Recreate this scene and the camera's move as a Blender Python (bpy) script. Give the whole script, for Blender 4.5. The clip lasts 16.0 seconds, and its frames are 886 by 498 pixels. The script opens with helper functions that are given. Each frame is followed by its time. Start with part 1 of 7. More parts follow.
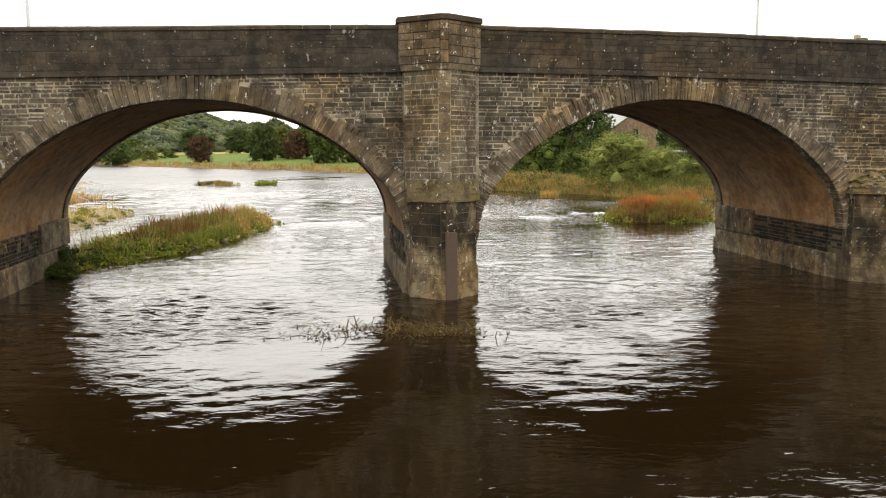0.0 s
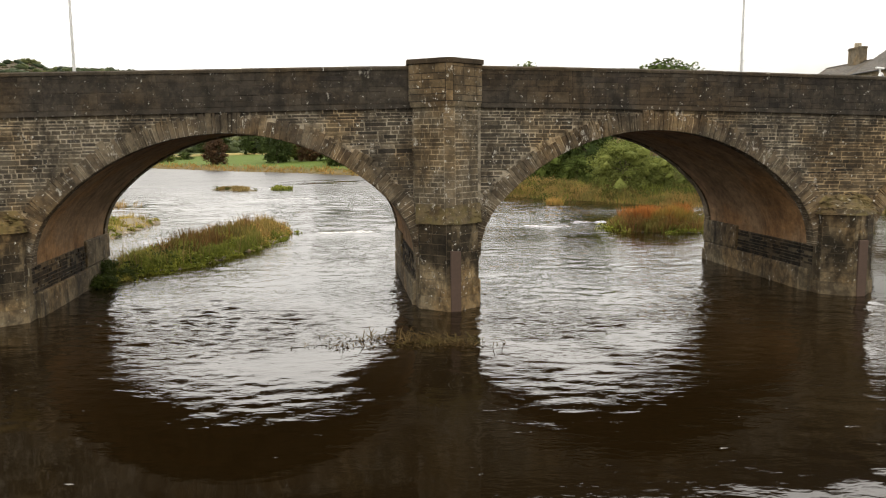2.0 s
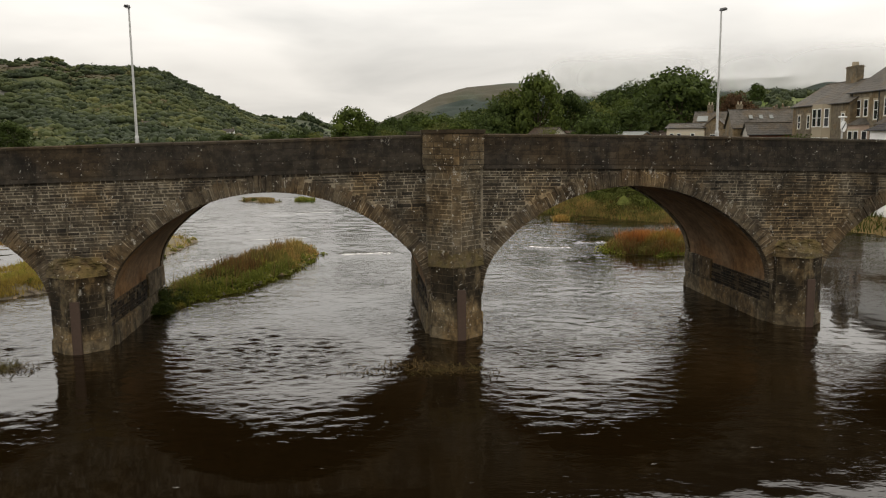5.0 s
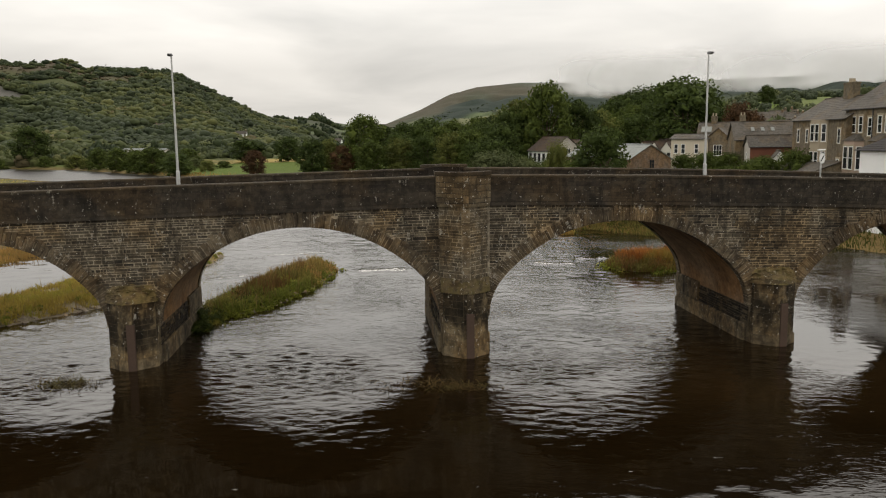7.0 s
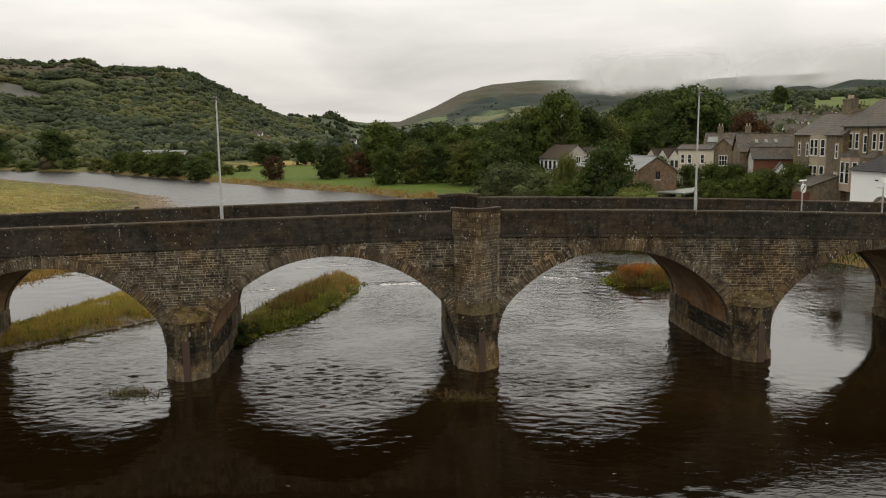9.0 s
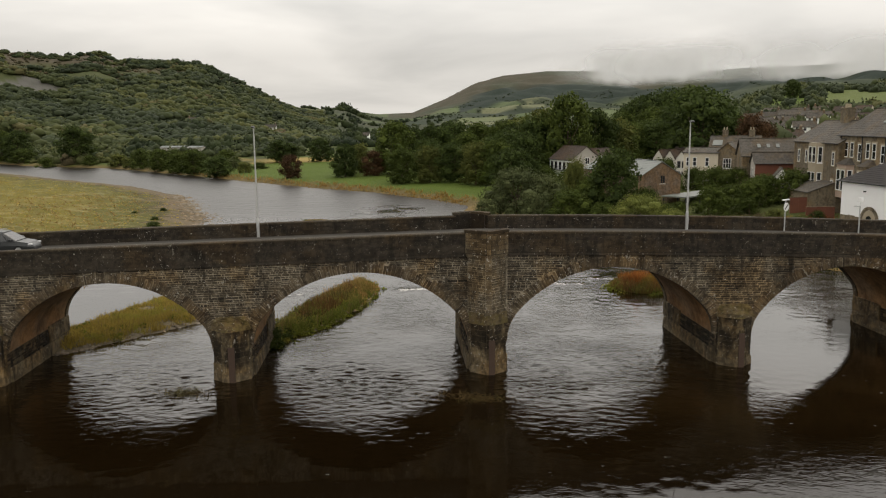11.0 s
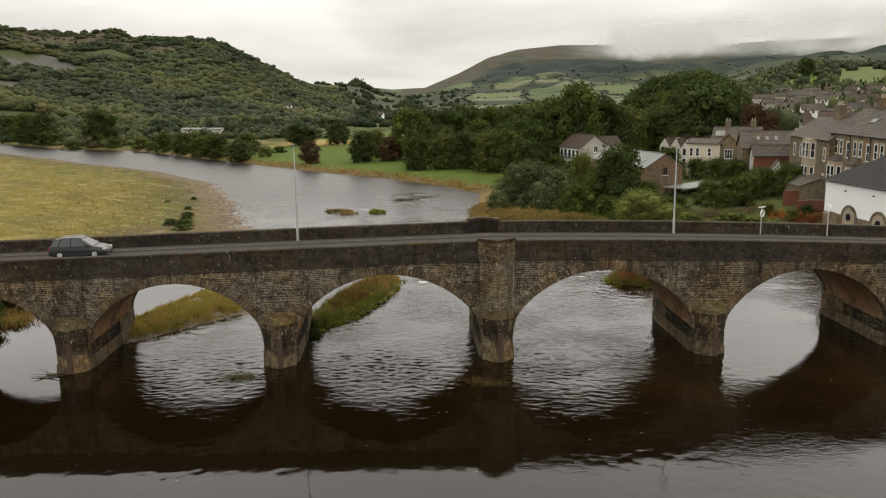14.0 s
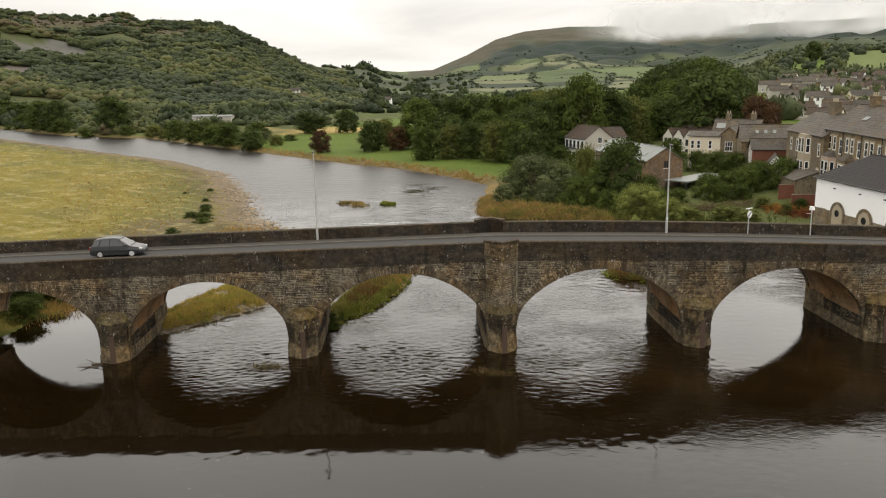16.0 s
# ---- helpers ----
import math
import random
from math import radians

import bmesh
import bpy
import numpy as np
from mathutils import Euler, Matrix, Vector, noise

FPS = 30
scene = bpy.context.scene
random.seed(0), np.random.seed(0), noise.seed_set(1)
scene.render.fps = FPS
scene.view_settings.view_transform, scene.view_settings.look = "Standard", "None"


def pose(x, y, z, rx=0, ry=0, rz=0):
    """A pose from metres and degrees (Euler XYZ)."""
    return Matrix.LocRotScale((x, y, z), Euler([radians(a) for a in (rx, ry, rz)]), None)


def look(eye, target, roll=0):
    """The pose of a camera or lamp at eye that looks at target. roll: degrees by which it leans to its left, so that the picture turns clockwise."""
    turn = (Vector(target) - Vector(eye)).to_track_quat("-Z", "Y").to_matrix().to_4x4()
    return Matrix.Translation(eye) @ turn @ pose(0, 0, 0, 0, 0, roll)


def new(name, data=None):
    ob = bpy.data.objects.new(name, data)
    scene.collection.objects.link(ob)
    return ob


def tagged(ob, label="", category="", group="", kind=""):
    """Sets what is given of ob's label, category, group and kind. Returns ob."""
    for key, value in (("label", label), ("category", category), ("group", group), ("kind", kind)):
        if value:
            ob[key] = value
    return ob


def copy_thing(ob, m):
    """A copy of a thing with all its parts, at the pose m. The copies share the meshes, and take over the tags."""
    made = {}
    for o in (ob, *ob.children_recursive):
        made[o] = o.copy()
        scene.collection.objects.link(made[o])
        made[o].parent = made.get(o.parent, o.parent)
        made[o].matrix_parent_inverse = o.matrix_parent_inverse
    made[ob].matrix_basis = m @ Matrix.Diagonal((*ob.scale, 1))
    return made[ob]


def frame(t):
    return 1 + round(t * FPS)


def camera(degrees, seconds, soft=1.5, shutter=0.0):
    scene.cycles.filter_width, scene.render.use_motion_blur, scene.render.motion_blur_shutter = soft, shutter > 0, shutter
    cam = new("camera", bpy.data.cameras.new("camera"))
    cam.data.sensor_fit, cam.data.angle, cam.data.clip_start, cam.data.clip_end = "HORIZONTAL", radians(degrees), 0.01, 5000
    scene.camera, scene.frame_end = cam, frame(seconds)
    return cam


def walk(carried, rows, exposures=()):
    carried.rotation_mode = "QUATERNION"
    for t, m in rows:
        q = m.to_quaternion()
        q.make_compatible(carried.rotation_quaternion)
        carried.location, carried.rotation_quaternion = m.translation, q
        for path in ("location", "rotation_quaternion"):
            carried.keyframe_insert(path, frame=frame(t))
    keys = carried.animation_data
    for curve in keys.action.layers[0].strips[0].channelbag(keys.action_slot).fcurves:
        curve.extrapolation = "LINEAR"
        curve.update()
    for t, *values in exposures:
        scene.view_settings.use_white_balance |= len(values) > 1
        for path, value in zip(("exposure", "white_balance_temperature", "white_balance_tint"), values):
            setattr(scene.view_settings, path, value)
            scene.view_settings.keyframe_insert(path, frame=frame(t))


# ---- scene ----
cam = camera(58.2, 16.0, soft=1.15)
PATH = [  # seconds, x, y, z, yaw, pitch, roll
    (0, 0.033, -0.041, 5.118, 0.58, -7.51, -0.42),
    (0.5, 0.110, -0.684, 5.285, 0.84, -7.50, -0.44),
    (1, 0.151, -1.468, 5.541, 1.04, -7.55, -0.46),
    (1.5, 0.241, -2.261, 5.858, 1.28, -7.60, -0.58),
    (2, 0.320, -3.035, 6.242, 1.44, -7.68, -0.53),
    (2.5, 0.408, -3.940, 6.685, 1.67, -7.76, -0.64),
    (3, 0.478, -4.705, 7.087, 1.80, -7.82, -0.55),
    (3.5, 0.527, -5.620, 7.542, 1.94, -7.89, -0.59),
    (4, 0.655, -6.491, 7.982, 2.19, -7.95, -0.60),
    (6.5, 1.041, -11.415, 10.459, 3.26, -8.14, -0.61),
    (7, 1.064, -12.484, 10.970, 3.43, -8.10, -0.64),
    (7.5, 1.082, -13.677, 11.561, 3.62, -8.15, -0.60),
    (8, 1.086, -14.935, 12.151, 3.80, -8.18, -0.57),
    (8.5, 1.141, -16.245, 12.741, 4.06, -8.25, -0.58),
    (9, 1.265, -17.546, 13.357, 4.38, -8.30, -0.58),
    (11.5, 1.587, -24.321, 16.405, 5.39, -9.18, -0.65),
    (12, 1.651, -25.695, 16.977, 5.54, -9.44, -0.72),
    (12.5, 1.736, -26.975, 17.607, 5.71, -9.81, -0.70),
    (13, 1.852, -28.350, 18.130, 5.86, -10.08, -0.70),
    (13.5, 1.994, -29.700, 18.759, 6.03, -10.41, -0.73),
    (14, 2.082, -30.880, 19.409, 6.17, -10.76, -0.70),
    (14.5, 2.151, -32.090, 20.024, 6.28, -11.11, -0.71),
    (15, 2.288, -33.290, 20.690, 6.45, -11.43, -0.70),
    (15.5, 2.348, -34.533, 21.244, 6.56, -11.73, -0.78),
    (16, 2.484, -35.769, 21.852, 6.68, -12.02, -0.78),
]
EXPOSURES = [(t, stops, 6970.0, 10.0) for t, stops in ((0.0, 0.68), (1.0, 0.60), (2.0, 0.34), (3.0, 0.02), (4.0, -0.34), (7.0, -0.48), (9.0, -0.52), (12.0, -0.58), (14.0, -0.34), (16.0, -0.06))]
walk(cam, [(t, pose(x, y, z, 90 + pitch, -roll, yaw)) for t, x, y, z, yaw, pitch, roll in PATH], EXPOSURES)

# ---- sky and sun: an overcast morning, brightest ahead and to the right ----
SUN_BEARING, SUN_HEIGHT = 12.0, 58.0
world = bpy.data.worlds.new("overcast_sky")
scene.world = world
world.use_nodes = True
wt = world.node_tree
wt.nodes.clear()


def wnode(kind, **kw):
    n = wt.nodes.new(kind)
    for k, v in kw.items():
        n.inputs[k].default_value = v
    return n


w_out = wnode("ShaderNodeOutputWorld")
w_bg = wnode("ShaderNodeBackground", Strength=1.0)
w_sky = wnode("ShaderNodeTexSky")
w_sky.sky_type, w_sky.sun_disc = "NISHITA", False
w_sky.sun_elevation, w_sky.sun_rotation = radians(SUN_HEIGHT), radians(SUN_BEARING)
w_dim = wnode("ShaderNodeVectorMath")
w_dim.operation = "SCALE"
w_dim.inputs["Scale"].default_value = 0.004
w_tc = wnode("ShaderNodeTexCoord")
w_sep = wnode("ShaderNodeSeparateXYZ")
w_low = wnode("ShaderNodeMath")
w_low.operation = "ADD"
w_low.inputs[1].default_value = 0.16
w_flat = wnode("ShaderNodeVectorMath")
w_flat.operation = "DIVIDE"
w_noise = wnode("ShaderNodeTexNoise", Scale=0.7, Detail=5.0, Roughness=0.5, Distortion=0.3)
w_ramp = wnode("ShaderNodeValToRGB")
w_ramp.color_ramp.elements[0].position, w_ramp.color_ramp.elements[0].color = 0.32, (0.72, 0.725, 0.725, 1)
w_ramp.color_ramp.elements[1].position, w_ramp.color_ramp.elements[1].color = 0.66, (1.09, 1.08, 1.065, 1)
w_add = wnode("ShaderNodeMix")
w_add.data_type, w_add.blend_type = "RGBA", "ADD"
w_add.inputs["Factor"].default_value = 1.0
# broad glow of the hidden sun
w_dot = wnode("ShaderNodeVectorMath")
w_dot.operation = "DOT_PRODUCT"
sb, sh = radians(SUN_BEARING), radians(12.0)
w_dot.inputs[1].default_value = (math.sin(sb) * math.cos(sh), math.cos(sb) * math.cos(sh), math.sin(sh))
w_glow = wnode("ShaderNodeMapRange")
w_glow.inputs["From Min"].default_value, w_glow.inputs["From Max"].default_value = 0.80, 1.0
w_glow.inputs["To Min"].default_value, w_glow.inputs["To Max"].default_value = 0.0, 0.08
# an overcast sky is brighter overhead than at the horizon
w_high = wnode("ShaderNodeMapRange")
w_high.inputs["From Min"].default_value, w_high.inputs["From Max"].default_value = 0.08, 0.26
w_high.inputs["To Min"].default_value, w_high.inputs["To Max"].default_value = 1.0, 2.15
w_mul = wnode("ShaderNodeVectorMath")
w_mul.operation = "SCALE"
w_add2 = wnode("ShaderNodeMix")
w_add2.data_type, w_add2.blend_type = "RGBA", "ADD"
w_add2.inputs["Factor"].default_value = 1.0
L = wt.links.new
L(w_tc.outputs["Generated"], w_sep.inputs[0])
L(w_sep.outputs["Z"], w_low.inputs[0])
L(w_tc.outputs["Generated"], w_flat.inputs[0])
L(w_low.outputs[0], w_flat.inputs[1])
L(w_flat.outputs[0], w_noise.inputs["Vector"])
L(w_noise.outputs["Fac"], w_ramp.inputs["Fac"])
L(w_sky.outputs["Color"], w_dim.inputs[0])
L(w_ramp.outputs["Color"], w_add.inputs["A"])
L(w_dim.outputs["Vector"], w_add.inputs["B"])
L(w_tc.outputs["Generated"], w_dot.inputs[0])
L(w_dot.outputs["Value"], w_glow.inputs["Value"])
L(w_sep.outputs["Z"], w_high.inputs["Value"])
L(w_add.outputs["Result"], w_mul.inputs[0])
L(w_high.outputs["Result"], w_mul.inputs["Scale"])
L(w_mul.outputs["Vector"], w_add2.inputs["A"])
L(w_glow.outputs["Result"], w_add2.inputs["B"])
L(w_add2.outputs["Result"], w_bg.inputs["Color"])
L(w_bg.outputs[0], w_out.inputs[0])

sun_data = bpy.data.lights.new("sun", "SUN")
sun_data.energy, sun_data.angle, sun_data.color = 0.7, radians(26), (1.0, 0.95, 0.88)
sun = new("sun", sun_data)
sun.matrix_world = look((0, 0, 60), (-60 * math.sin(sb) / math.tan(radians(SUN_HEIGHT)), -60 * math.cos(sb) / math.tan(radians(SUN_HEIGHT)), 0))


# ---- materials ----
class Mat:
    """A node material with a few shorthands."""

    def __init__(self, name):
        self.m = bpy.data.materials.new(name)
        self.m.use_nodes = True
        self.t = self.m.node_tree
        self.bsdf = self.t.nodes["Principled BSDF"]
        self.geo = self.node("ShaderNodeNewGeometry")
        self.info = self.node("ShaderNodeObjectInfo")

    def node(self, kind):
        return self.t.nodes.new(kind)

    def link(self, a, b):
        self.t.links.new(a, b)

    def put(self, socket, v):
        if isinstance(v, bpy.types.NodeSocket):
            self.link(v, socket)
        elif isinstance(v, tuple) and len(v) == 3 and socket.type == "RGBA":
            socket.default_value = (*v, 1)
        else:
            socket.default_value = v

    def pos(self, scale=(1, 1, 1)):
        n = self.node("ShaderNodeVectorMath")
        n.operation = "MULTIPLY"
        self.link(self.geo.outputs["Position"], n.inputs[0])
        n.inputs[1].default_value = scale
        return n.outputs[0]

    def noise(self, scale, detail=3.0, rough=0.55, stretch=(1, 1, 1), distortion=0.0):
        n = self.node("ShaderNodeTexNoise")
        n.inputs["Scale"].default_value, n.inputs["Detail"].default_value = scale, detail
        n.inputs["Roughness"].default_value, n.inputs["Distortion"].default_value = rough, distortion
        self.link(self.pos(stretch), n.inputs["Vector"])
        return n.outputs["Fac"]

    def math(self, op, a, b=0.0, clamp=False):
        n = self.node("ShaderNodeMath")
        n.operation, n.use_clamp = op, clamp
        self.put(n.inputs[0], a)
        self.put(n.inputs[1], b)
        return n.outputs[0]

    def ramp(self, fac, lo, hi, a=0.0, b=1.0):
        n = self.node("ShaderNodeMapRange")
        n.interpolation_type = "SMOOTHSTEP"
        for k, v in zip(("From Min", "From Max", "To Min", "To Max"), (lo, hi, a, b)):
            n.inputs[k].default_value = v
        self.put(n.inputs["Value"], fac)
        return n.outputs["Result"]

    def mix(self, fac, a, b, blend="MIX"):
        n = self.node("ShaderNodeMix")
        n.data_type, n.blend_type = "RGBA", blend
        self.put(n.inputs["Factor"], fac)
        self.put(n.inputs["A"], a)
        self.put(n.inputs["B"], b)
        return n.outputs["Result"]

    def vary(self):
        """A random number for each piece: each object, and each island of a joined mesh."""
        s = self.math("ADD", self.info.outputs["Random"], self.geo.outputs["Random Per Island"])
        return self.math("FRACT", s)

    def bump(self, height, strength=0.4, distance=0.03):
        n = self.node("ShaderNodeBump")
        n.inputs["Strength"].default_value, n.inputs["Distance"].default_value = strength, distance
        self.put(n.inputs["Height"], height)
        self.link(n.outputs[0], self.bsdf.inputs["Normal"])
        return n

    def done(self, color, rough=0.85, metal=0.0, spec=0.3):
        self.put(self.bsdf.inputs["Base Color"], color)
        self.put(self.bsdf.inputs["Roughness"], rough)
        self.put(self.bsdf.inputs["Metallic"], metal)
        self.put(self.bsdf.inputs["Specular IOR Level"], spec)
        return self.m


def plain(name, color, rough=0.6, metal=0.0, grain=25.0, amount=0.25, spec=0.4):
    m = Mat(name)
    dark = tuple(c * (1 - amount) for c in color)
    c = m.mix(m.noise(grain), dark, color)
    c = m.mix(m.ramp(m.noise(grain * 0.07, 4), 0.35, 0.7, 0.0, amount), c, tuple(c2 * 0.55 for c2 in color))
    return m.done(c, rough, metal, spec)


def masonry(name, tones, stain=0.5, lichen=0.6, moss=0.0, grain=9.0, rough=0.92, mottle=0.5, algae=None):
    """Old stone: a tone for each piece, mottling, dark weathering streaks, lime runs, pale lichen and moss."""
    m = Mat(name)
    r = m.vary()
    n = m.node("ShaderNodeValToRGB")
    while len(n.color_ramp.elements) < len(tones):
        n.color_ramp.elements.new(0.5)
    for i, (e, c) in enumerate(zip(n.color_ramp.elements, tones)):
        e.position, e.color = i / (len(tones) - 1), (c[0] * 1.01, c[1], c[2] * 0.97, 1)
    m.put(n.inputs["Fac"], r)
    c = n.outputs["Color"]
    fine = m.noise(grain, 5, 0.65)
    mid = m.noise(2.3, 5, 0.7)
    c = m.mix(m.ramp(mid, 0.38, 0.60, mottle, 0.0), c, m.mix(1.0, c, (0.30, 0.285, 0.27), "MULTIPLY"))
    c = m.mix(m.ramp(fine, 0.42, 0.75, 0.0, 0.6), c, m.mix(1.0, c, (1.75, 1.65, 1.5), "MULTIPLY"))
    big = m.noise(0.42, 5, 0.6, (1, 1, 0.7))
    c = m.mix(m.ramp(big, 0.47, 0.66, 0.0, stain), c, m.mix(1.0, c, (0.34, 0.32, 0.29), "MULTIPLY"))
    streak = m.noise(1.6, 4, 0.6, (1, 1, 0.16))
    c = m.mix(m.ramp(streak, 0.54, 0.68, 0.0, stain), c, m.mix(1.0, c, (0.28, 0.27, 0.26), "MULTIPLY"))
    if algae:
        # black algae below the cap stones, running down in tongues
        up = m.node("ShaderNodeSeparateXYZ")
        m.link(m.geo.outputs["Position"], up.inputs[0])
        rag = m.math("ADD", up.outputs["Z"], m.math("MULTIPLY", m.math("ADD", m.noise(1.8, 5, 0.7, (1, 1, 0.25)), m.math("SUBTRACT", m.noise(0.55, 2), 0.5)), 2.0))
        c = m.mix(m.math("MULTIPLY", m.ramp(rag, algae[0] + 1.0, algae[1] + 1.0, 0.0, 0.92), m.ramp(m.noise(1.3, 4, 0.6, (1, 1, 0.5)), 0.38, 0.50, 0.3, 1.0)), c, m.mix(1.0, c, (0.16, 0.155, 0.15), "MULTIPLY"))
    warm = m.noise(0.3, 4, 0.6)
    c = m.mix(m.ramp(warm, 0.46, 0.62, 0.0, 0.75), c, m.mix(1.0, c, (1.16, 0.96, 0.68), "MULTIPLY"))
    lime = m.noise(2.2, 6, 0.8, (1, 1, 0.6))
    c = m.mix(m.ramp(lime, 0.68 - 0.08 * lichen, 0.73 - 0.08 * lichen, 0.0, 0.15 + lichen * 0.55), c, (0.44, 0.41, 0.35))
    spots = m.noise(6.5, 4, 0.7)
    c = m.mix(m.ramp(spots, 0.68 - 0.04 * lichen, 0.72 - 0.04 * lichen, 0.0, lichen), c, (0.60, 0.58, 0.52))
    if moss:
        green = m.noise(2.2, 5, 0.6)
        c = m.mix(m.ramp(green, 0.42, 0.6, 0.0, moss), c, (0.115, 0.095, 0.022))
    m.bump(m.math("ADD", fine, m.noise(38, 3)), 0.6, 0.035)
    return m.done(c, rough, 0.0, 0.25)


def foliage(name, dark, light, warm=None, rough=0.75, thin=0.22):
    m = Mat(name)
    c = m.mix(m.ramp(m.vary(), 0.0, 1.0, 0.2, 0.8), dark, light)
    c = m.mix(m.ramp(m.noise(0.4, 3), 0.38, 0.66, 0.0, 0.55), c, dark)
    if warm:
        c = m.mix(m.ramp(m.noise(0.35, 3), 0.5, 0.66, 0.0, 0.8), c, warm)
    c = m.mix(m.ramp(m.info.outputs["Random"], 0.0, 1.0, 0.0, 0.65), c, m.mix(1.0, c, (0.58, 0.60, 0.62), "MULTIPLY"))
    tr = m.node("ShaderNodeBsdfTranslucent")
    m.put(tr.inputs["Color"], c)
    sh = m.node("ShaderNodeMixShader")
    sh.inputs[0].default_value = thin
    m.done(c, rough, 0.0, 0.08)
    out = m.t.nodes["Material Output"]
    m.link(m.bsdf.outputs[0], sh.inputs[1])
    m.link(tr.outputs[0], sh.inputs[2])
    m.link(sh.outputs[0], out.inputs["Surface"])
    return m.m


def woodland(name, tones):
    """Crowns that differ tree by tree, each tree carrying its own tone from 0 to 1."""
    m = Mat(name)
    a = m.node("ShaderNodeAttribute")
    a.attribute_name = "tone"
    r = m.node("ShaderNodeValToRGB")
    els = r.color_ramp.elements
    while len(els) < len(tones):
        els.new(0.5)
    for i, t in enumerate(tones):
        els[i].position = i / (len(tones) - 1)
        els[i].color = tuple(t) + (1,)
    m.link(a.outputs["Fac"], r.inputs["Fac"])
    c = r.outputs["Color"]
    c = m.mix(m.vary(), m.mix(1.0, c, (0.86, 0.87, 0.88), "MULTIPLY"), m.mix(1.0, c, (1.12, 1.10, 1.04), "MULTIPLY"))
    c = m.mix(m.ramp(m.noise(0.3, 4, 0.6), 0.35, 0.65, 0.0, 0.5), c, m.mix(1.0, c, (0.72, 0.76, 0.74), "MULTIPLY"))
    m.bump(m.noise(0.9, 4, 0.7), 0.35, 0.6)
    m.done(c, 0.8, 0.0, 0.1)
    return m.m


M_RUBBLE = masonry("spandrel_rubble", [(0.027, 0.023, 0.018), (0.094, 0.079, 0.057), (0.048, 0.041, 0.031), (0.140, 0.119, 0.087), (0.036, 0.031, 0.024), (0.102, 0.083, 0.057), (0.066, 0.057, 0.044)], 0.6, 0.9, mottle=0.75)
M_MORTAR = masonry("lime_mortar", [(0.285, 0.250, 0.195), (0.315, 0.278, 0.218)], 0.95, 0.6, mottle=0.9)
M_RING = masonry("arch_ring_stone", [(0.062, 0.049, 0.034), (0.112, 0.089, 0.060), (0.145, 0.118, 0.082), (0.082, 0.062, 0.041), (0.126, 0.100, 0.068)], 0.55, 1.1, mottle=0.75)
M_PARAPET = masonry("parapet_stone", [(0.028, 0.023, 0.019), (0.052, 0.043, 0.032), (0.038, 0.032, 0.025), (0.060, 0.050, 0.037), (0.033, 0.028, 0.022), (0.046, 0.038, 0.029)], 0.6, 0.7, mottle=0.7)
M_PARMORTAR = masonry("parapet_joint", [(0.020, 0.016, 0.012), (0.034, 0.027, 0.019)], 0.4, 0.5)
M_COPING = masonry("coping_stone", [(0.037, 0.029, 0.020), (0.056, 0.046, 0.032), (0.044, 0.036, 0.025)], 0.45, 0.6)
M_TURRET = masonry("turret_ashlar", [(0.106, 0.087, 0.058), (0.150, 0.121, 0.081), (0.091, 0.074, 0.051), (0.170, 0.136, 0.091), (0.119, 0.098, 0.068)], 0.45, 1.15, mottle=0.65)
M_TURRETSIDE = masonry("turret_rubble", [(0.065, 0.053, 0.036), (0.105, 0.086, 0.058), (0.137, 0.112, 0.076), (0.086, 0.070, 0.048)], 0.5, 1.0, mottle=0.7)
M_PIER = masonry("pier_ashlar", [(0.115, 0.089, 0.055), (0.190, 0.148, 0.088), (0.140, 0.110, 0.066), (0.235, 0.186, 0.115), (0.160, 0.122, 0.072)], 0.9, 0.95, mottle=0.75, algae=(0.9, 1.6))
M_PIERJOINT = masonry("pier_joint", [(0.085, 0.068, 0.044), (0.11, 0.088, 0.058)], 0.8, 0.6)
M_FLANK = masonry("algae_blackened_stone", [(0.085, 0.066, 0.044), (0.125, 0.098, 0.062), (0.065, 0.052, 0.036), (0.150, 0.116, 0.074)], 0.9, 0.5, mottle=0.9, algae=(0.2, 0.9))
M_CAP = masonry("mossy_cap", [(0.087, 0.068, 0.040), (0.127, 0.098, 0.056)], 0.45, 0.9, 0.35, mottle=0.8)
M_SOFFIT = masonry("arch_soffit", [(0.240, 0.154, 0.089), (0.255, 0.165, 0.095)], 0.5, 0.15, mottle=0.45)
M_PLINTH = masonry("concrete_plinth", [(0.140, 0.112, 0.072), (0.165, 0.133, 0.086)], 0.9, 0.75, mottle=0.8)
M_GUARD = plain("rusty_guard_plate", (0.075, 0.045, 0.03), 0.8, 0.0, 12, 0.4)
M_ASPHALT = plain("worn_asphalt", (0.040, 0.038, 0.036), 0.9, 0.0, 60, 0.3)
M_PAVING = plain("pavement_concrete", (0.060, 0.054, 0.044), 0.9, 0.0, 30, 0.3)
M_KERB = plain("kerb_stone", (0.120, 0.108, 0.088), 0.85, 0.0, 30, 0.3)
M_GALV = plain("galvanised_steel", (0.50, 0.50, 0.49), 0.5, 0.5, 20, 0.15)
M_DARK = plain("dark_fitting", (0.03, 0.03, 0.032), 0.5)
M_SLATE = masonry("roof_slate", [(0.052, 0.048, 0.044), (0.085, 0.077, 0.067), (0.068, 0.060, 0.051)], 0.45, 0.25, 0, 14, 0.75)
M_SLATE2 = masonry("brown_roof_tile", [(0.050, 0.038, 0.032), (0.068, 0.052, 0.042)], 0.25, 0.15, 0, 14, 0.8)
M_DARKROOF = plain("dark_felt_roof", (0.022, 0.018, 0.017), 0.95, 0, 10, 0.3)
